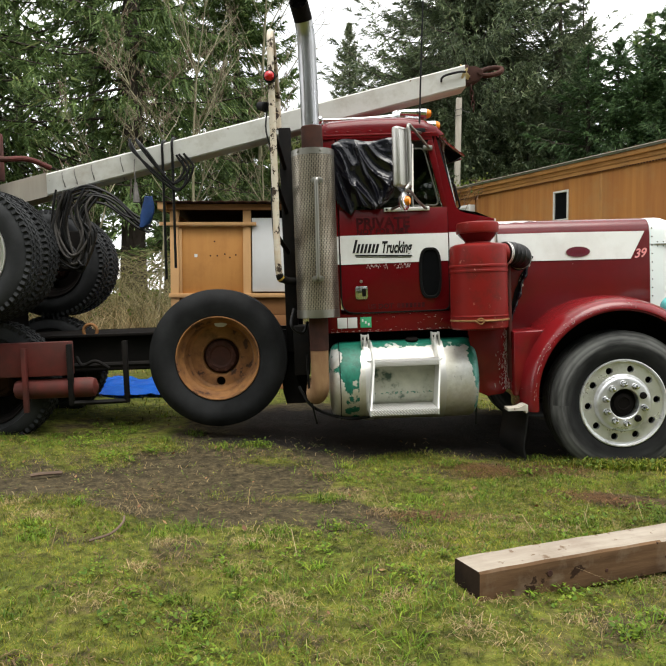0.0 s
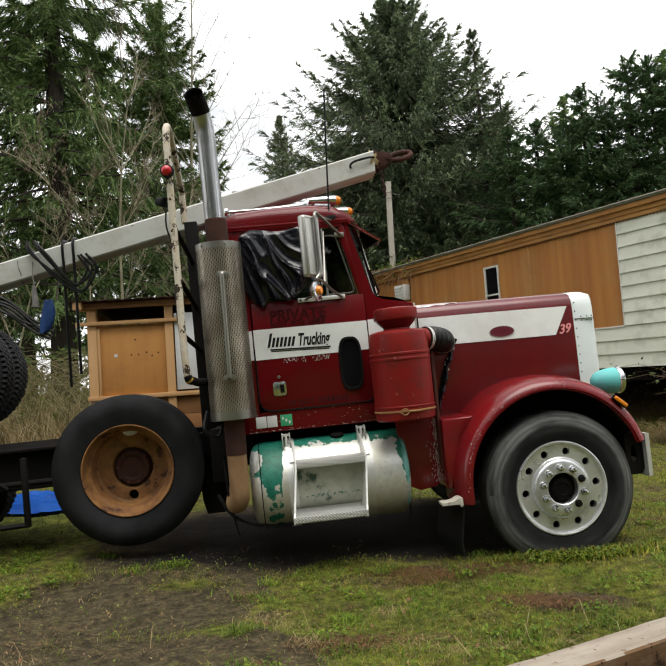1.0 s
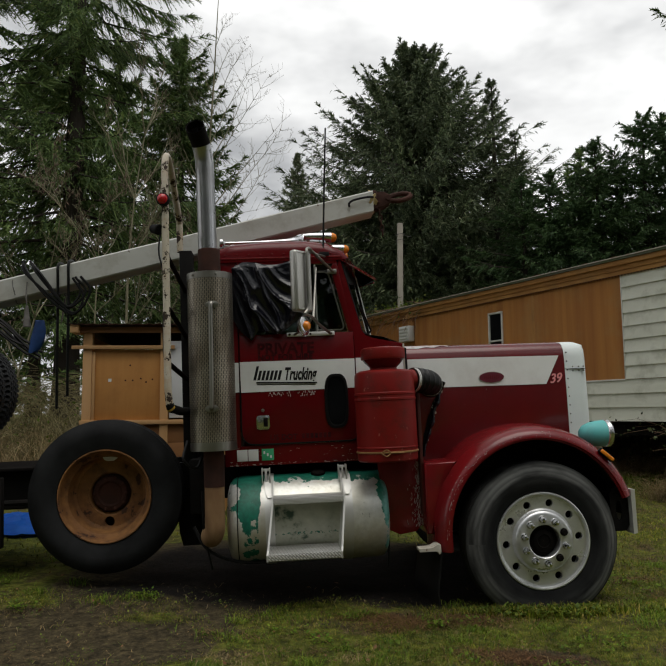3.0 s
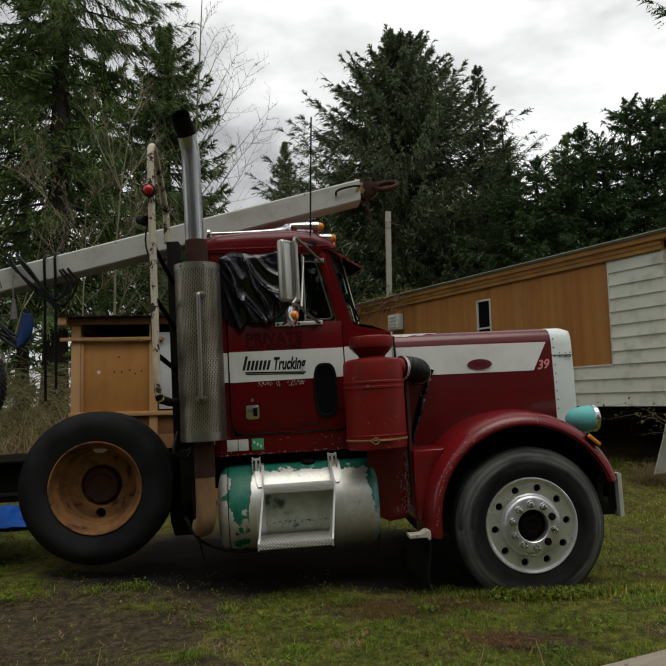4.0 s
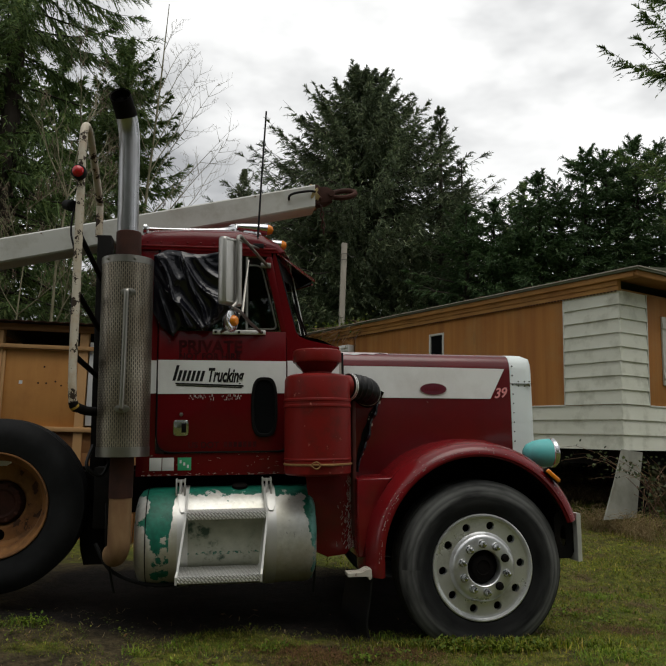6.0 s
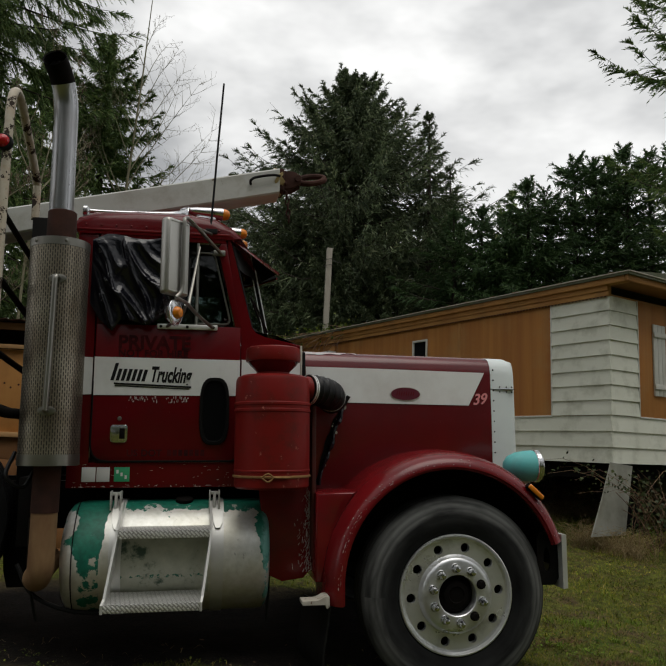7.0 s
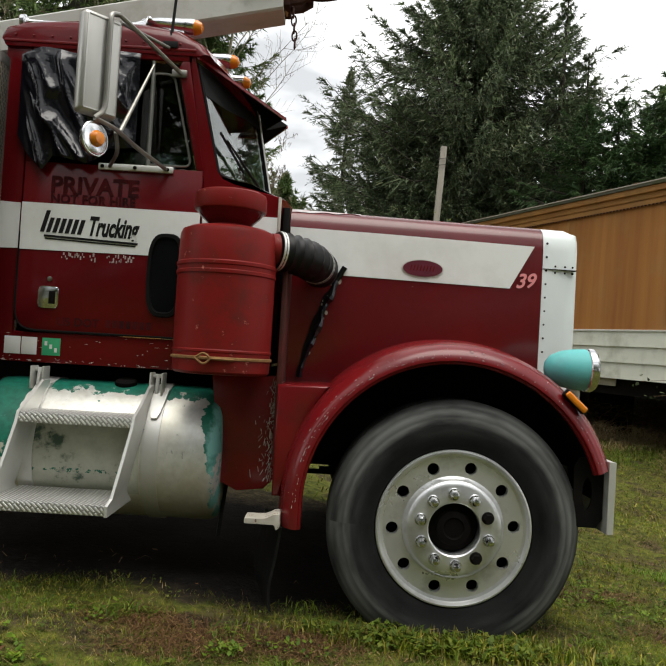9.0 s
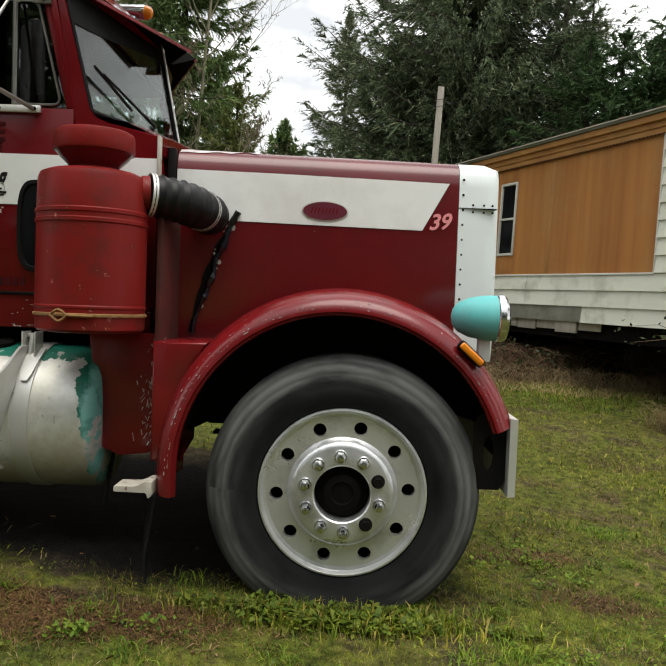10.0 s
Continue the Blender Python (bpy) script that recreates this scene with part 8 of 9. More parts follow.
    end = P + tw * tl[:, None] * 1.08 + sag * (hang * tl)[:, None]
    wide = (cord * (0.7 + 0.6 * rng.random(len(P))) * np.repeat(np.minimum(1.0, 0.5 + 0.4 * L), twigs))[:, None] * 0.5
    CV = np.stack([P - cross * wide, P + cross * wide, end], 1).reshape(-1, 3)
    CF = (np.arange(len(P)) * 3)[:, None] + np.array([[0, 1, 2]])
    V, F = sprigs(pos, dd, ln, ln * slim * rng.uniform(0.7, 1.4, len(pos)), rng)
    V, F = np.concatenate([CV, V]), np.concatenate([CF, F + len(CV)])
    if curtain:  # thick old growth hanging under each bough
        sc = rng.uniform(0.10, 0.98, (boughs, curtain))
        off = rng.normal(0, 1.0, (boughs, curtain, 3)) * (0.06 + 0.10 * L[:, None, None] * (1.05 - sc[..., None]))
        off[..., 2] = -np.abs(off[..., 2]) * 0.4
        at = (spine(sc) + off).reshape(-1, 3)
        way = unit(np.array([0, 0, -0.9]) + np.repeat(d, curtain, 0) * 0.7 + rng.normal(0, 0.45, at.shape))
        wl = spray * rng.uniform(1.1, 2.0, len(at)) * np.repeat(np.minimum(1.0, 0.45 + 0.4 * L), curtain)
        CV, CF = sprigs(at, way, wl, wl * rng.uniform(0.14, 0.28, len(at)), rng)
        V, F = np.concatenate([V, CV]), np.concatenate([F, CF + len(V)])
    tagged(np_mesh("crown", V, F, M[mat], tree), kind="stuff")
    return tree


def bare_tree(name, x, y, h, seed, label, spread=0.5, mat="bark_pale", buds=True, r0=0.06, depth=4, lean=(0, 0)):
    """Leafless: forking twigs, with a few hanging catkins."""
    rng = np.random.default_rng(seed)
    tree = thing(name, pose(x, y, gz(x, y)), label, "tree", GROUPS.get(name, ""))
    A, B, RA, RB, tips = [], [], [], [], []

    def grow(p, d, length, r, level):
        n = 5 if level == 0 else 4
        pts = [p]
        for i in range(n):
            d = d + rng.normal(0, 0.06 + 0.03 * level, 3) + np.array([0, 0, 0.05])
            d = d / np.linalg.norm(d)
            q = pts[-1] + d * length / n
            A.append(pts[-1]); B.append(q)
            RA.append(r * (1 - 0.8 * i / n)); RB.append(r * (1 - 0.8 * (i + 1) / n))
            pts.append(q)
            if level < depth:
                for _ in range(2 if level else 3):
                    if i == 0 and level == 0:
                        continue
                    az = rng.uniform(0, 6.283)
                    side = np.array([math.cos(az), math.sin(az), 0.15])
                    nd = d * (1 - 0.45 * spread) + side * spread * rng.uniform(0.6, 1.1)
                    frac = (1 - 0.13 * i) * rng.uniform(0.32, 0.52)
                    if rng.random() < 0.85:
                        grow(q, nd / np.linalg.norm(nd), length * frac, max(r * 0.42, 0.0032), level + 1)
            if level >= depth - 1:
                tips.append(q)

    grow(np.zeros(3), np.array([lean[0], lean[1], 1.0]), h, r0, 0)
    V, F = prisms(np.array(A), np.array(B), np.maximum(np.array(RA), 0.003), np.maximum(np.array(RB), 0.0025))
    tagged(np_mesh("branchwork", V, F, M[mat], tree), kind="stuff")
    if buds:
        tips = np.array(tips)
        tips = tips[rng.random(len(tips)) < 0.30]
        dd = unit(np.array([0, 0, -1.0]) + rng.normal(0, 0.35, tips.shape))
        ln = rng.uniform(0.05, 0.11, len(tips))
        V, F = blades(tips, dd, ln, ln * 0.22, rng)
        tagged(np_mesh("catkin_fringe", V, F, M["twig"], tree), kind="stuff")
    return tree


def alder(name, x, y, h, seed, label, reach):
    """A slim leafless tree: straight leader, long ascending limbs, fine alternate twigs with hanging catkins."""
    rng = np.random.default_rng(seed)
    tree = thing(name, pose(x, y, gz(x, y)), label, "tree")
    A, B, RA, RB, tips = [], [], [], [], []

    def cane(p, d, length, r, n, sag, level):
        pts = [np.array(p, float)]
        d = np.array(d, float)
        for i in range(n):
            d = d + rng.normal(0, 0.012 if level == 0 else 0.045, 3) + np.array([0, 0, sag])
            d /= np.linalg.norm(d)
            q = pts[-1] + d * length / n
            A.append(pts[-1]); B.append(q)
            RA.append(r * (1 - 0.85 * i / n)); RB.append(r * (1 - 0.85 * (i + 1) / n))
            pts.append(q)
            if level == 1 and i > 1 or level == 2 and i > 0:
                for sgn in ((-1, 1) if level == 1 else (1,)):
                    side = np.cross(d, np.array([0.2, 1.0, 0.3]))
                    side /= np.linalg.norm(side)
                    nd = d * 0.75 + sgn * side * rng.uniform(0.35, 0.75) + rng.normal(0, 0.25, 3)
                    if level == 1 and rng.random() < 0.85:
                        cane(q, nd / np.linalg.norm(nd), length * rng.uniform(0.14, 0.34) * (1.15 - 0.6 * i / n), max(0.0034, r * 0.35), 5, 0.03, 2)
                    elif level == 2 and rng.random() < 0.55:
                        cane(q, nd / np.linalg.norm(nd), length * rng.uniform(0.25, 0.5), 0.0026, 3, 0.0, 3)
            if level >= 2:
                tips.append(q)
        return pts

    stem = cane((0, 0, 0), (0.02, 0, 1), h, 0.075, 12, 0.03, 0)
    for z0, az, tilt, length in reach:
        k = z0 / h * 12
        i = min(int(k), 11)
        p = stem[i] + (stem[i + 1] - stem[i]) * (k - i)
        a, t = radians(az), radians(tilt)
        cane(p, (math.cos(a) * math.cos(t), math.sin(a) * math.cos(t), math.sin(t)), length, 0.007 + 0.0042 * length, 9, 0.012, 1)
    V, F = prisms(np.array(A), np.array(B), np.maximum(np.array(RA), 0.0028), np.maximum(np.array(RB), 0.0022))
    tagged(np_mesh("branchwork", V, F, M["bark_pale"], tree), kind="stuff")
    tips = np.array(tips)
    tips = tips[rng.random(len(tips)) < 0.35]
    dd = unit(np.array([0, 0, -1.0]) + rng.normal(0, 0.3, tips.shape))
    ln = rng.uniform(0.03, 0.07, len(tips))
    V, F = blades(tips, dd, ln, ln * 0.24, rng)
    tagged(np_mesh("catkin_fringe", V, F, M["twig"], tree), kind="stuff")
    return tree


conifer("spruce_tree", 3.33, 21.0, 13.7, 9.8, 1, "spruce", "tall broad dark spruce with upswept branch tips", 0.03, 600, 38, 11, (0.12, -0.14), 0.20, 0.13, 0.80, 0.0, 0.55, 0.30, 0.26, 0.34, 0.05, 0.62, 4.75, 0.12, 0.85, 0.76, curtain=54)
conifer("spruce_tree", 5.57, 18.6, 11.5, 2.0, 2, "spruce", "slender pointed spruce beside a taller one", 0.25, 170, 20, 11, (0.25, -0.1), 0.20, 0.11, 0.85, 0.0, 0.6, 0.30, 0.22, 0.40, 0.04, 0.35, 1.15, 0.14, curtain=24)
conifer("spruce_tree", 6.4, 18.8, 9.8, 1.9, 3, "spruce", "small pointed spruce with drooping twigs", 0.2, 150, 20, 11, (0.25, -0.1), 0.2, 0.11, 0.8, 0.0, 0.6, 0.30, 0.22, 0.40, 0.04, 0.35, 1.2, 0.12, curtain=24)
conifer("spruce_tree", 1.1, 20.3, 8.3, 3.3, 4, "spruce", "low bushy spruce behind the mobile home", 0.04, 200, 28, 12, (0.3, -0.05), 0.2, 0.13, 0.6, 0.0, 0.5, 0.35, 0.22, 0.4, 0.04, 0.5, 9.0, 0.12, curtain=48)
conifer("spruce_tree", 4.42, 18.0, 7.2, 2.7, 5, "spruce", "young spruce behind the mobile home", 0.04, 170, 28, 12, (0.3, 0.0), 0.2, 0.13, 0.75, 0.0, 0.45, 0.35, 0.22, 0.4, 0.04, 0.5, 9.0, 0.15, curtain=41)
conifer("spruce_tree", 2.35, 18.4, 6.4, 2.4, 7, "spruce", "young green spruce in front of taller ones", 0.04, 150, 26, 12, (0.3, 0.0), 0.2, 0.13, 0.8, 0.0, 0.45, 0.4, 0.22, 0.45, 0.04, 0.5, 9.0, 0.15, curtain=41)
conifer("spruce_tree", -0.81, 28.0, 12.2, 3.2, 6, "spruce_hazed", "distant narrow green spruce, its colour paled for haze", 0.05, 200, 18, 10, (0.35, -0.1), 0.25, 0.20, 0.9, 0.0, 0.35, 0.35, 0.18, 0.5, 0.035, 0.6, 9.0, 0.1, curtain=17)
for i, (x, y, h, r) in enumerate(((5.74, 16.5, 7.2, 2.4), (6.35, 15.8, 7.1, 2.4), (7.0, 15.6, 6.9, 2.3), (7.55, 15.2, 7.9, 2.4), (8.2, 15.3, 7.8, 2.4), (8.9, 15.0, 8.7, 2.5), (9.65, 15.1, 8.7, 2.5), (10.45, 14.8, 9.1, 2.6), (11.2, 14.8, 9.0, 2.6), (11.9, 14.6, 9.3, 2.7), (13.6, 14.4, 9.7, 2.8))):
    conifer("cedar_tree", x, y, h, r, 20 + i, "cedar", "dense dark green cedar in a row", 0.02, 210 if x < 11 else 110, 17, 9, (0.62, 0.10), 0.22, 0.12, 0.50, 0.0, 0.40, 0.06, 0.22, 0.7, 0.05, 0.45, 9.0, 0.05, 0.6, curtain=22)
conifer("fir_tree", 10.2, 9.4, 18.0, 3.1, 31, "fir", "tall fir reaching over the mobile home", 0.34, 120, 40, 15, (0.10, -0.08), 0.14, 0.11, 0.22, 0.0, 0.50, 0.30, 0.30, 0.30, 0.05, 0.60, 9.0, 0.14, 0.95, curtain=110)
conifer("fir_tree", -6.55, 12.0, 20.0, 3.45, 41, "fir", "tall Douglas fir with a bare lower trunk", 0.14, 330, 38, 15, (0.15, -0.20), 0.28, 0.10, 0.42, 0.70, 0.60, 0.22, 0.24, 0.45, 0.05, 0.5, 9.0, 0.02, 0.9, 1.1, curtain=66)
conifer("fir_tree", -9.4, 10.8, 18.0, 3.9, 42, "fir", "tall dense Douglas fir at the yard's edge", 0.10, 290, 28, 13, (0.2, -0.2), 0.30, 0.12, 0.45, 0.70, 0.5, 0.3, 0.25, 0.4, 0.05, 0.55, 9.0, 0.02, 0.9, curtain=52)
conifer("fir_tree", -2.75, 13.2, 4.9, 1.5, 45, "fir_pale", "young yellow-green fir among bare saplings", 0.03, 130, 24, 10, (0.4, 0.0), 0.2, 0.10, 0.7, 0.0, 0.4, 0.4, 0.24, 0.4, 0.03, 0.4, 9.0, 0.1, curtain=24)
conifer("fir_tree", -12.5, 9.0, 16.0, 4.4, 43, "fir", "dense Douglas fir at the yard's edge", 0.06, 160, 20, 10, (0.3, -0.2), 0.40, 0.18, 0.55, 0.5, 0.6, 0.4, 0.24, 0.4, curtain=68)
conifer("fir_tree", -4.45, 14.8, 10.6, 2.5, 44, "fir", "young dense fir among bare saplings", 0.10, 240, 32, 12, (0.35, -0.15), 0.30, 0.12, 0.45, 0.8, 0.5, 0.35, 0.24, 0.35, 0.04, 0.5, 9.0, 0.05, curtain=68)
for i, (x, y, h, r) in enumerate(((-14, 24, 17, 4.2), (-10.5, 22, 16, 4.0), (-7.5, 21, 14, 3.8), (-5.2, 24, 8.5, 3.2), (-3.0, 26, 7.0, 3.0), (1.6, 27, 8.5, 3.6), (4.6, 26, 9.5, 3.8), (7.8, 25, 10, 3.8), (11, 24, 11, 4.0), (14.5, 22, 12, 4.0), (18, 18, 12, 4.0), (-16, 14, 16, 4.4), (-15, 5, 15, 4.2), (17, 10, 13, 4.0))):
    conifer("background_fir", x, y, h, r, 60 + i, "fir", "dark conifer at the edge of the wood", 0.04, 110, 12, 7, (0.45, -0.15), 0.35, 0.30, 0.75, 0.4, 0.45, 0.4, 0.30, 0.4, 0.08, curtain=20)
# Unseen woods added behind the camera: close the yard, dim side light, darken reflections
for i, (x, y, h, r) in enumerate(((-20, -12, 17, 5.4), (-15, -21, 17, 5.8), (-9, -25, 18, 5.6), (-3.5, -24, 16, 5.8), (2, -26, 18, 5.6), (8, -24, 17, 5.8), (14, -20, 17, 5.6), (20, -11, 17, 5.4), (22, 3, 16, 5.2), (-18, -28, 21, 6.2), (-12, -31, 22, 6.2), (-6, -30, 22, 6.2), (-1, -31, 22, 6.2), (5, -31, 22, 6.2), (11, -30, 22, 6.2), (-24, -20, 20, 6.0), (18, -27, 21, 6.0))):
    conifer("background_fir", x, y, h, r, 90 + i, "fir", "dark conifer at the edge of the wood", 0.03, 80, 9, 7, (0.35, -0.15), 0.35, 0.95, 0.65, 0.0, 0.4, 0.4, 0.4, 0.4, 0.12)
alder("alder_tree", -3.85, 14.0, 11.4, 3, "slim leafless alder with hanging catkins", ((4.3, 5, 48, 3.6), (4.9, -10, 55, 3.6), (5.5, 10, 58, 3.3), (5.8, 178, 64, 2.6), (6.1, 175, 62, 2.8), (6.4, -8, 62, 3.2), (6.8, 8, 64, 2.9), (7.1, 185, 66, 2.4), (7.4, 20, 66, 2.6), (7.8, 170, 66, 2.0), (8.2, -20, 68, 2.2), (8.7, 190, 68, 1.6), (9.0, 10, 70, 1.6), (9.6, 180, 70, 1.2), (10.1, 0, 70, 1.0)))
bare_tree("alder_sapling", -4.55, 9.2, 6.6, 5, "leafless alder sapling beyond the shed", 0.55, r0=0.05, depth=3)
bare_tree("alder_sapling", -5.3, 8.6, 5.0, 6, "leafless mossy sapling beyond the shed", 0.8, r0=0.032, depth=3)
bare_tree("alder_sapling", -3.3, 10.2, 4.6, 7, "leafless mossy sapling behind the beam", 0.8, r0=0.03, depth=3)
bare_tree("alder_sapling", -6.8, 8.2, 4.8, 8, "leafless leaning sapling in brush", 0.85, r0=0.03, depth=3, lean=(0.45, 0))
bare_tree("alder_sapling", -2.3, 11.5, 4.2, 9, "leafless bushy sapling behind the rack", 0.85, r0=0.03, depth=3)

# ---- low plants ----
def sheet_of_blades(name, x, y, h, lean, width, mat, label, rng, segs=2, kind="stuff", zoff=0.0):
    """Grass blades, bent over their length."""
    n = len(x)
    az = rng.uniform(0, 2 * math.pi, n)
    d = np.stack([np.cos(az), np.sin(az)], 1)
    root = np.stack([x, y, ground_z(x, y) - 0.006 + zoff], 1)
    side = np.stack([-np.sin(az + rng.normal(0, 0.8, n)), np.cos(az), np.zeros(n)], 1) * (width * 0.5)[:, None]
    m = root + np.concatenate([d * (h * lean * 0.35)[:, None], (h * 0.62)[:, None]], 1)
    t = root + np.concatenate([d * (h * lean)[:, None], (h * (1.0 - 0.35 * lean))[:, None]], 1)
    V = np.stack([root - side, root + side, m + side * 0.8, m - side * 0.8, t], 1).reshape(-1, 3)
    b = (np.arange(n) * 5)[:, None]
    tri = np.concatenate([b + np.array([[0, 1, 2]]), b + np.array([[0, 2, 3]]), b + np.array([[3, 2, 4]])], 0)
    ob = np_mesh(name, V, tri, M[mat])
    return tagged(ob, label, "grass", kind=kind)


rng = np.random.default_rng(77)


def scatter(n, x0, x1, y0, y1, keep):
    x, y = rng.uniform(x0, x1, n), rng.uniform(y0, y1, n)
    k = rng.random(n) < keep(x, y)
    return x[k], y[k]


def lush(x, y):
    """Patchy cover, thin where the soil is worn."""
    p = 0.60 + 0.45 * np.sin(1.9 * x + 0.7 * np.sin(2.1 * y)) * np.sin(1.6 * y + 0.5) + 0.25 * np.sin(7.3 * x + 2 * np.sin(5 * y)) * np.sin(6.1 * y + 1.2)
    return np.clip(p, 0.12, 1) * np.clip(1 - 1.25 * track_wear(x, y), 0, 1)


def short_blades(name, x, y, h, width, label):
    """Short lawn blades, one leaning triangle each."""
    n = len(x)
    az, lean = rng.uniform(0, 2 * math.pi, n), rng.uniform(0.2, 1.6, n)
    root = np.stack([x, y, ground_z(x, y) - 0.003], 1)
    a2 = rng.uniform(0, 2 * math.pi, n)
    side = np.stack([np.cos(a2), np.sin(a2), 0 * a2], 1) * (width * 0.5)[:, None]
    tip = root + np.stack([np.cos(az) * h * lean, np.sin(az) * h * lean, h], 1)
    ob = np_mesh(name, np.stack([root - side, root + side, tip], 1).reshape(-1, 3), (np.arange(n) * 3)[:, None] + np.array([[0, 1, 2]]), M["grass"])
    return tagged(ob, label, "grass", kind="stuff")


x, y = scatter(680000, -5.4, 3.2, -3.9, 0.4, lush)
short_blades("lawn_grass", x, y, rng.gamma(4.0, 0.0036, len(x)), rng.uniform(0.0018, 0.0044, len(x)), "short patchy green lawn grass and moss")
x, y = scatter(26000, -6.2, 3.6, -4.2, 0.3, lambda x, y: lush(x, y) * (0.3 + 0.7 * (np.sin(3.1 * x + 2 * np.sin(1.7 * y)) > 0.2)))
sheet_of_blades("tufts", x, y, rng.uniform(0.02, 0.055, len(x)), rng.uniform(0.5, 2.0, len(x)), rng.uniform(0.0016, 0.0034, len(x)), "grass_fresh", "thin longer grass tufts in the lawn", rng)
x, y = scatter(215000, 0.5, 6.5, 0.4, 7.1, lush)
short_blades("side_lawn", x, y, rng.gamma(4.0, 0.0045, len(x)), rng.uniform(0.0032, 0.0075, len(x)), "short yellow-green lawn beside the truck")
x, y = scatter(36000, -9.0, 9.0, 1.0, 9.0, lush)
sheet_of_blades("yard_grass", x, y, rng.uniform(0.02, 0.065, len(x)), rng.uniform(0.3, 1.6, len(x)), rng.uniform(0.006, 0.012, len(x)), "grass", "longer yard grass beyond the truck", rng)
x, y = scatter(26000, -6.2, 3.6, -4.2, 0.6, lambda x, y: np.clip(0.5 + 0.6 * np.sin(2.7 * x + 1.3) * np.sin(2.2 * y), 0.03, 1) * (1 - 0.85 * track_wear(x, y)))
sheet_of_blades("straw", x, y, rng.uniform(0.012, 0.035, len(x)), rng.uniform(1.0, 3.0, len(x)), rng.uniform(0.0014, 0.003, len(x)), "straw", "dry straw blades lying in the grass", rng)
hx, hy = scatter(150, -5.4, 3.2, -3.9, -0.9, lambda x, y: 1 - 0.9 * track_wear(x, y))
hk = rng.integers(0, len(hx), 15000)
hs = rng.uniform(0.03, 0.10, len(hx))[hk]
x, y = hx[hk] + rng.normal(0, 1, len(hk)) * hs, hy[hk] + rng.normal(0, 0.7, len(hk)) * hs
sheet_of_blades("matted_straw", x, y, rng.uniform(0.018, 0.05, len(x)), rng.uniform(0.8, 2.6, len(x)), rng.uniform(0.0014, 0.003, len(x)), "straw", "matted clumps of dry straw-coloured grass", rng)
x, y = scatter(70, -5.0, 2.5, -3.8, -1.2, lambda x, y: 0.8 + 0 * x)
sheet_of_blades("straw_stems", x, y, rng.uniform(0.10, 0.2, len(x)), rng.uniform(1.0, 2.2, len(x)), rng.uniform(0.002, 0.0035, len(x)), "straw", "long dry grass stems", rng)


def rosettes(name, cx, cy, leaf, mat, label, per=7):
    n = len(cx)
    az = rng.uniform(0, 6.283, (n, per)).ravel()
    X, Y = np.repeat(cx, per) + rng.normal(0, 0.015, n * per), np.repeat(cy, per) + rng.normal(0, 0.015, n * per)
    ln = np.repeat(leaf, per) * rng.uniform(0.6, 1.3, n * per)
    p = np.stack([X, Y, ground_z(X, Y) + rng.uniform(0.0, 0.035, n * per)], 1)
    d = unit(np.stack([np.cos(az), np.sin(az), rng.uniform(0.05, 0.9, n * per)], 1))
    s = unit(np.cross(d, np.array([0, 0, 1.0]))) * (ln * 0.34)[:, None]
    V = np.stack([p, p + d * (ln * 0.45)[:, None] + s, p + d * ln[:, None], p + d * (ln * 0.45)[:, None] - s], 1).reshape(-1, 3)
    ob = np_mesh(name, V, (np.arange(len(p)) * 4)[:, None] + np.array([[0, 1, 2, 3]]), M[mat])
    return tagged(ob, label, "weeds", kind="stuff")


x, y = scatter(9000, -5.4, 3.2, -3.9, 0.3, lambda x, y: np.clip(0.5 + 0.6 * np.sin(1.3 * x - 0.8) * np.sin(1.7 * y + 2), 0.05, 1) * (1 - 0.85 * track_wear(x, y)))
rosettes("lawn_weeds", x, y, rng.uniform(0.006, 0.018, len(x)), "weed", "low broad-leaved weeds in the lawn")


def clusters(n, per, x0, x1, y0, y1, sx, sy, keep):
    """Points in loose clumps."""
    cx, cy = scatter(n, x0, x1, y0, y1, keep)
    k = np.maximum(rng.poisson(per, len(cx)), 3)
    w = np.repeat(rng.uniform(0.5, 1.6, len(cx)), k)
    return np.repeat(cx, k) + rng.normal(0, 1, k.sum()) * sx * w, np.repeat(cy, k) + rng.normal(0, 1, k.sum()) * sy * w


grown = lambda x, y: np.clip(1 - 1.15 * track_wear(x, y), 0, 1)
x, y = clusters(560, 60, -6.0, 4.5, -4.0, 1.5, 0.055, 0.045, grown)
sheet_of_blades("grass_clumps", x, y, rng.uniform(0.02, 0.065, len(x)), rng.uniform(0.3, 1.8, len(x)), rng.uniform(0.003, 0.006, len(x)), "grass_fresh", "fresh green grass clumps in the lawn", rng)
x, y = clusters(260, 16, -6.0, 4.5, -4.0, 1.2, 0.07, 0.05, grown)
rosettes("clover", x, y, rng.uniform(0.010, 0.026, len(x)), "grass_fresh", "bright green clover patches in the lawn", 6)
x, y = clusters(260, 76, -6.0, 4.5, -4.0, 1.5, 0.12, 0.06, lambda x, y: 0.9 * (1 - ease(-0.15, 0.1, y) * ease(0.4, 0.0, x)))
sheet_of_blades("thatch", x, y, rng.uniform(0.006, 0.022, len(x)), rng.uniform(2.0, 5.0, len(x)), rng.uniform(0.002, 0.006, len(x)), "thatch", "brown dead thatch in patches of the lawn", rng, zoff=0.012)
x, y = clusters(240, 60, 0.6, 5.0, 0.4, 6.5, 0.16, 0.12, lambda x, y: 0.9 + 0 * x)
sheet_of_blades("side_thatch", x, y, rng.uniform(0.008, 0.026, len(x)), rng.uniform(1.5, 4.0, len(x)), rng.uniform(0.003, 0.007, len(x)), "thatch", "brown dead thatch in the lawn beside the truck", rng, zoff=0.010)
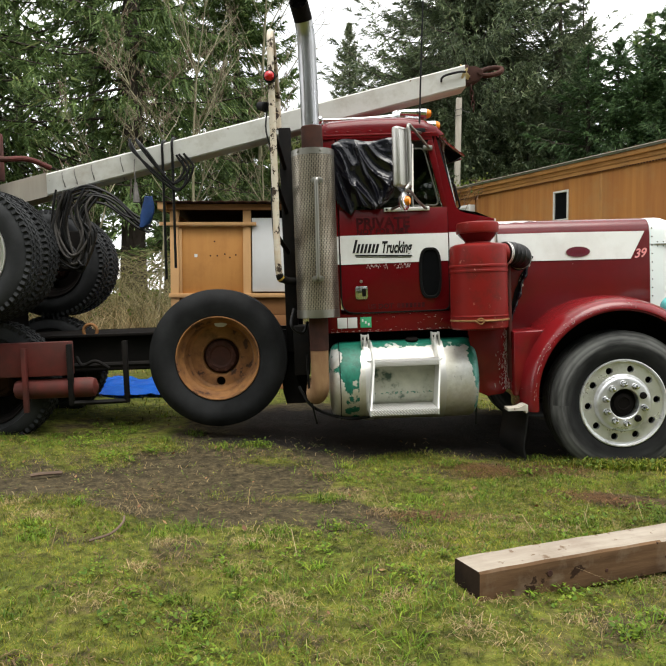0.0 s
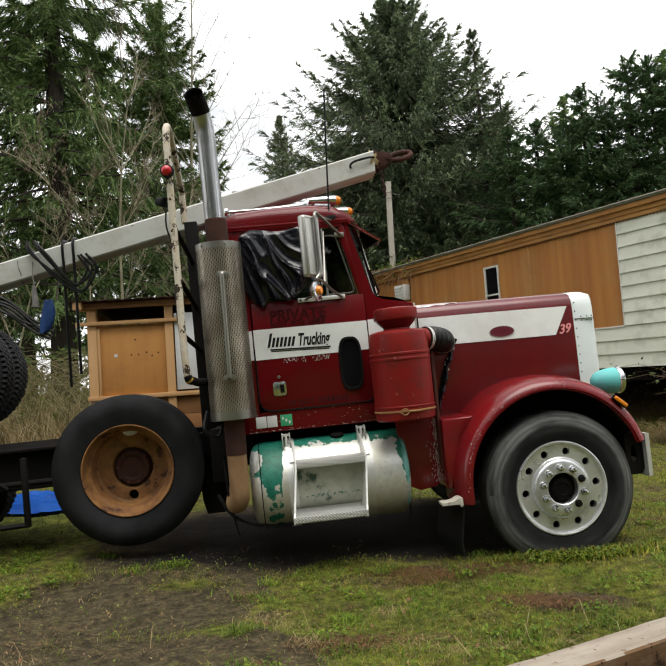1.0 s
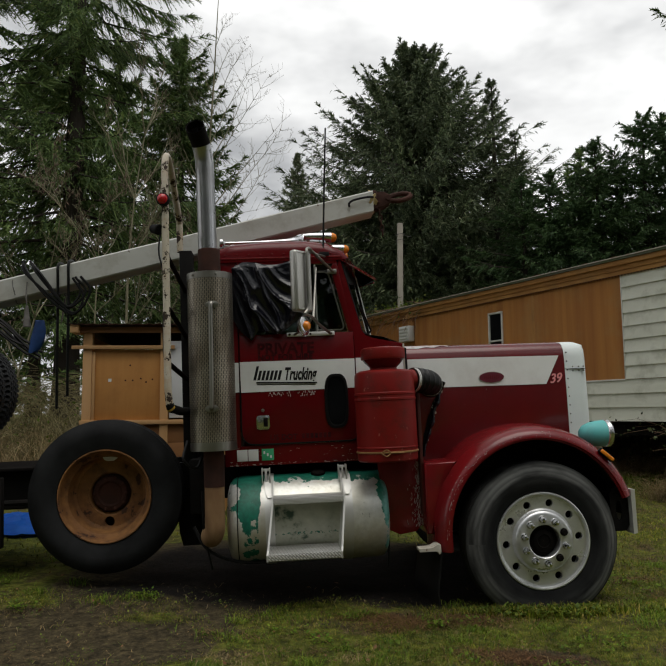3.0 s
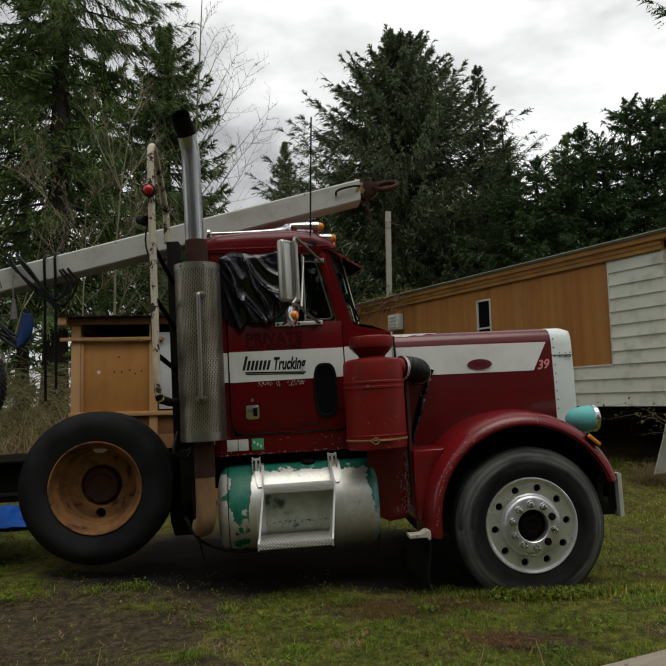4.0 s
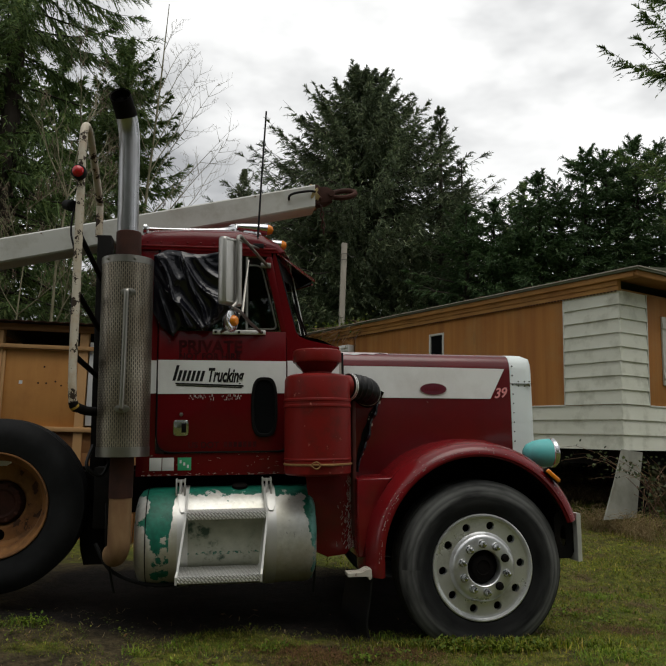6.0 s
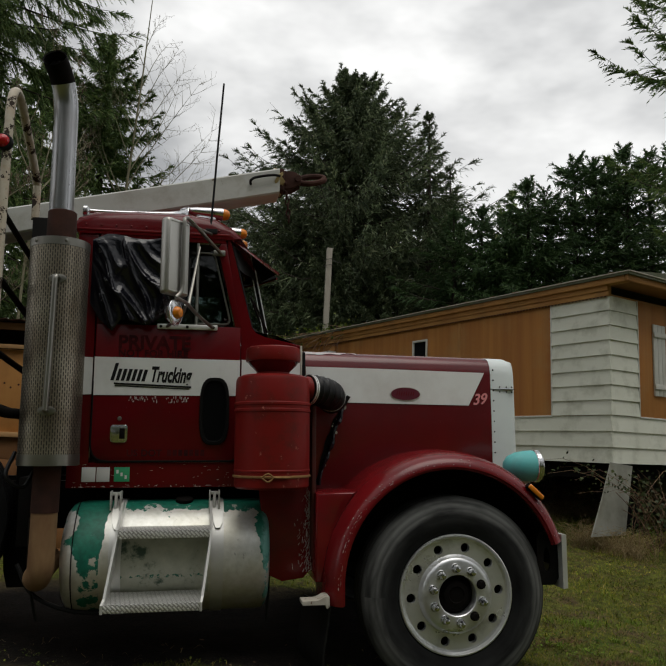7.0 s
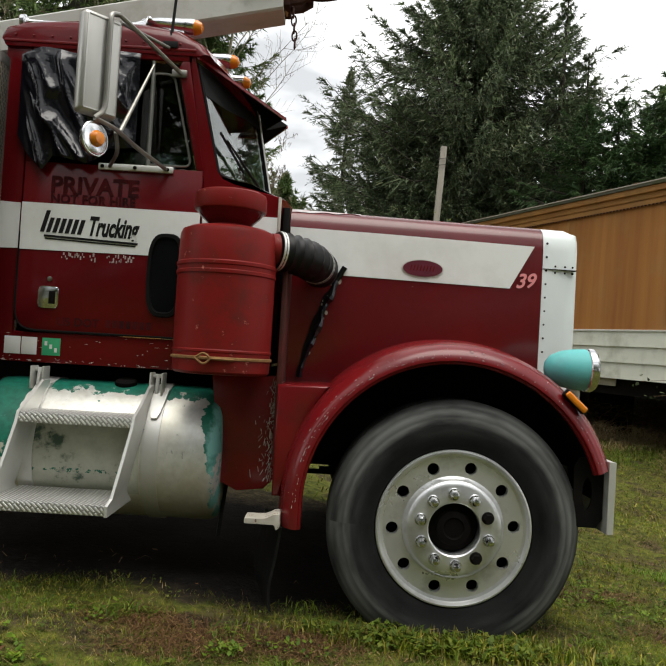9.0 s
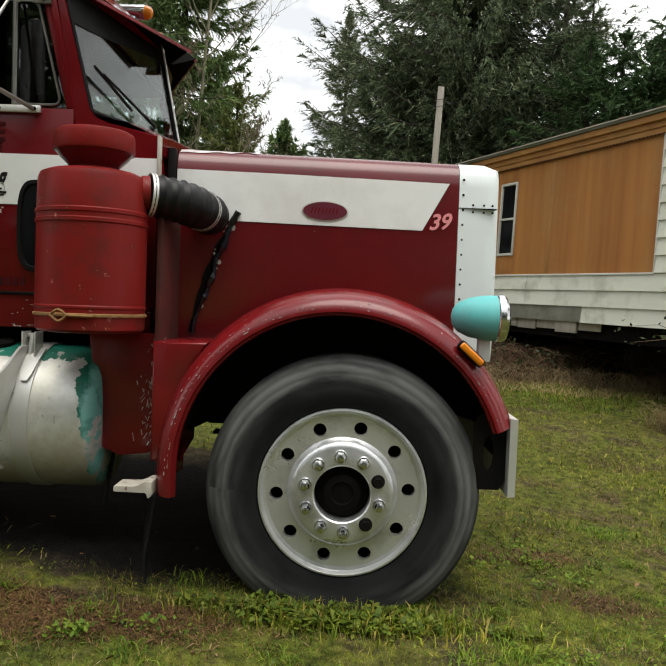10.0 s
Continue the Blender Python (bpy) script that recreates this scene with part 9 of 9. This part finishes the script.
spots = np.array([(-0.95, -0.28), (-0.72, -0.38), (-0.60, -0.24), (-1.05, -0.42), (-0.42, -1.02), (-0.62, -1.0), (-1.62, -1.42), (0.85, -0.95), (0.45, -1.5), (1.1, 0.3), (0.95, 0.85), (-1.2, -0.2)])
pick = rng.integers(0, len(spots), 13000)
x, y = spots[pick, 0] + rng.normal(0, 0.14, 13000), spots[pick, 1] + rng.normal(0, 0.06, 13000)
sheet_of_blades("edge_thatch", x, y, rng.uniform(0.006, 0.022, len(x)), rng.uniform(2.0, 5.0, len(x)), rng.uniform(0.002, 0.005, len(x)), "thatch_red", "red-brown dead needles and grass beside the wheel", rng, zoff=0.008)
x, y = rng.normal(0.05, 0.26, 110), rng.normal(-0.13, 0.05, 110)
rosettes("tyre_weeds", x, y, rng.uniform(0.016, 0.04, len(x)), "weed", "green weeds grown round the tyre", 9)
x, y = scatter(420, -5.0, 3.2, -3.8, 0.8, lambda x, y: 0.5 + 0 * x)
rosettes("fallen_leaves", x, y, rng.uniform(0.015, 0.038, len(x)), "dead_leaf", "brown fallen leaves in the grass", 1)
x, y = scatter(700, -5.5, 0.2, -1.6, -0.1, lambda x, y: track_wear(x, y))
rosettes("soil_litter", x, y, rng.uniform(0.006, 0.018, len(x)), "thatch", "bark crumbs and litter on the bare soil", 2)
# grass grown up against the near tyre and under the truck
x, y = rng.normal(0.0, 0.36, 1500), rng.normal(-0.14, 0.06, 1500)
sheet_of_blades("tyre_grass", x, y, rng.uniform(0.03, 0.08, len(x)), rng.uniform(0.1, 0.9, len(x)), rng.uniform(0.004, 0.008, len(x)), "grass", "longer grass against the steer tyre", rng)


def thicket(name, n, x0, x1, y0, y1, h0, h1, r, mat, label, arch=0.6, leaves=0):
    """Arching canes and stems, each a chain of short sticks."""
    bx, by = rng.uniform(x0, x1, n), rng.uniform(y0, y1, n)
    az, h = rng.uniform(0, 6.283, n), rng.uniform(h0, h1, n)
    p = np.stack([bx, by, ground_z(bx, by)], 1)
    A, B, ends = [], [], []
    k = 5
    for i in range(k):
        t = (i + 1) / k
        reach = arch * h * t**1.6
        q = np.stack([bx + np.cos(az) * reach, by + np.sin(az) * reach, ground_z(bx, by) + h * (t - arch * 0.65 * t**3)], 1) + rng.normal(0, 0.03, (n, 3)) * h[:, None] * 0.4
        A.append(p); B.append(q)
        p = q
        ends.append(q)
    A, B = np.concatenate(A), np.concatenate(B)
    ra = np.concatenate([np.full(n, r * (1 - 0.8 * i / k)) for i in range(k)])
    V, F = prisms(A, B, ra, ra * 0.85)
    ob = tagged(np_mesh(name, V, F, M[mat]), label, "undergrowth", kind="stuff")
    if leaves:
        E = np.concatenate(ends)
        E = E[rng.integers(0, len(E), leaves)] + rng.normal(0, 0.05, (leaves, 3))
        ln = rng.uniform(0.03, 0.07, leaves)
        V, F = blades(E, unit(rng.normal(size=E.shape)), ln, ln * 0.7, rng)
        tagged(np_mesh(name + "_leaves", V, F, M["weed"]), "sparse green leaves on the brambles", "undergrowth", kind="stuff")
    return ob


thicket("dry_weeds", 2300, -11.0, -2.2, 6.2, 9.6, 0.5, 1.35, 0.006, "drygrass", "tall tan dead weeds at the edge of the wood", 0.45)
thicket("dead_brush", 2000, -11.0, -2.0, 7.0, 10.5, 1.2, 3.2, 0.007, "brush", "tangled leafless olive brush", 0.7, 2200)
thicket("roadside_brush", 900, -2.5, 1.5, 8.5, 13.0, 0.8, 2.2, 0.007, "brush", "tangled leafless brush behind the truck", 0.6, 900)


def home_line(u0, u1, v0, v1, n):
    u, v = rng.uniform(u0, u1, n), rng.uniform(v0, v1, n)
    return 3.75 - 0.40 * u + 0.9165 * v, 4.67 + 0.9165 * u + 0.40 * v


def yard_line(x0, x1, y0, y1, n):
    return rng.uniform(x0, x1, n), y0 + (y1 - y0) * rng.random(n) ** 1.3


def home_thicket(name, n, u0, u1, v0, v1, h0, h1, r, mat, label, arch, leaves=0, spot=home_line):
    px, py = spot(u0, u1, v0, v1, n)
    az, h = rng.uniform(0, 6.283, n), rng.uniform(h0, h1, n)
    p = np.stack([px, py, ground_z(px, py)], 1)
    A, B = [], []
    for i in range(6):
        t = (i + 1) / 6
        reach = arch * h * t**1.5
        q = np.stack([px + np.cos(az) * reach, py + np.sin(az) * reach, ground_z(px, py) + h * (t - arch * 0.6 * t**3)], 1) + rng.normal(0, 0.02, (n, 3))
        A.append(p); B.append(q)
        p = q
    ends = np.concatenate(B)
    ra = np.concatenate([np.full(n, r * (1 - 0.12 * i)) for i in range(6)])
    V, F = prisms(np.concatenate(A), ends, ra, ra * 0.88)
    tagged(np_mesh(name, V, F, M[mat]), label, "undergrowth", kind="stuff")
    if leaves:
        E = ends[rng.integers(0, len(ends), leaves)] + rng.normal(0, 0.04, (leaves, 3))
        ln = rng.uniform(0.03, 0.065, leaves)
        V, F = blades(E, unit(rng.normal(size=E.shape)), ln, ln * 0.75, rng)
        tagged(np_mesh(name + "_leaves", V, F, M["bramble_leaf"]), "green bramble leaves", "undergrowth", kind="stuff")


home_thicket("home_brambles", 1000, 1.7, 5.6, 7.30, 9.0, 0.20, 1.0, 0.005, "bramble", "red-brown bramble canes under the home", 0.9, 3200, yard_line)
home_thicket("wall_brambles", 520, 2.6, 6.2, -0.55, 0.10, 0.25, 0.85, 0.005, "bramble", "red-brown bramble canes against the home", 0.9, 900)
home_thicket("home_dry_grass", 1300, 1.5, 5.6, 6.75, 7.7, 0.08, 0.45, 0.0032, "drygrass", "dead tan grass along the home's skirt", 0.8, 0, yard_line)
home_thicket("straw_clumps", 420, -0.7, 0.4, -0.55, -0.1, 0.15, 0.5, 0.0032, "straw", "pale dead grass clumps at the home's corner", 0.7)
home_thicket("corner_bramble", 46, -0.55, -0.15, 0.0, 0.9, 1.1, 1.9, 0.006, "bramble", "tall bramble at the home's corner", 0.75, 1100)
x, y = yard_line(1.4, 5.6, 6.1, 7.8, 4200)
sheet_of_blades("home_straw", x, y, rng.uniform(0.03, 0.13, len(x)), rng.uniform(0.6, 2.4, len(x)), rng.uniform(0.004, 0.008, len(x)), "straw", "pale dead grass blades along the home", rng)
x, y = yard_line(1.0, 5.6, 5.2, 7.4, 4200)
sheet_of_blades("home_grass", x, y, rng.uniform(0.03, 0.10, len(x)), rng.uniform(0.4, 1.6, len(x)), rng.uniform(0.005, 0.010, len(x)), "grass_fresh", "fresh green grass along the home", rng)


def roof_ivy(name, n, u0, u1, label):
    """Trailing stems with small leaves over the roof's edge and a little way down the wall."""
    u = rng.uniform(u0, u1, n)
    p = np.stack([3.75 - 0.40 * u + 0.9165 * 0.25, 4.67 + 0.9165 * u + 0.40 * 0.25, np.full(n, 3.68)], 1)
    out = np.array([-0.9165, -0.40, 0.0])
    A, B = [], []
    fall = rng.uniform(0.05, 0.75, n) * rng.random(n) ** 0.6
    for i in range(6):
        t = (i + 1) / 6
        q = p + out * 0.08 + np.stack([rng.normal(0, 0.05, n), rng.normal(0, 0.05, n), np.where(t < 0.5, rng.uniform(0.0, 0.05, n), -fall * 0.32)], 1)
        A.append(p); B.append(q)
        p = q
    E = np.concatenate(B)
    V, F = prisms(np.concatenate(A), E, np.full(6 * n, 0.006), np.full(6 * n, 0.005))
    tagged(np_mesh(name, V, F, M["bramble"]), label, "undergrowth", kind="stuff")
    k = 5 * n
    E = E[rng.integers(0, 4 * n, k)] + rng.normal(0, 0.07, (k, 3)) + np.array([0, 0, 0.05])
    ln = rng.uniform(0.03, 0.075, k)
    V, F = blades(E, unit(rng.normal(size=E.shape)), ln, ln * 0.7, rng)
    tagged(np_mesh(name + "_leaves", V, F, M["weed"]), "green vine leaves over the roof's edge", "undergrowth", kind="stuff")


roof_ivy("roof_vine", 80, 6.0, 9.5, "brown vine stems trailing over the home's roof edge")
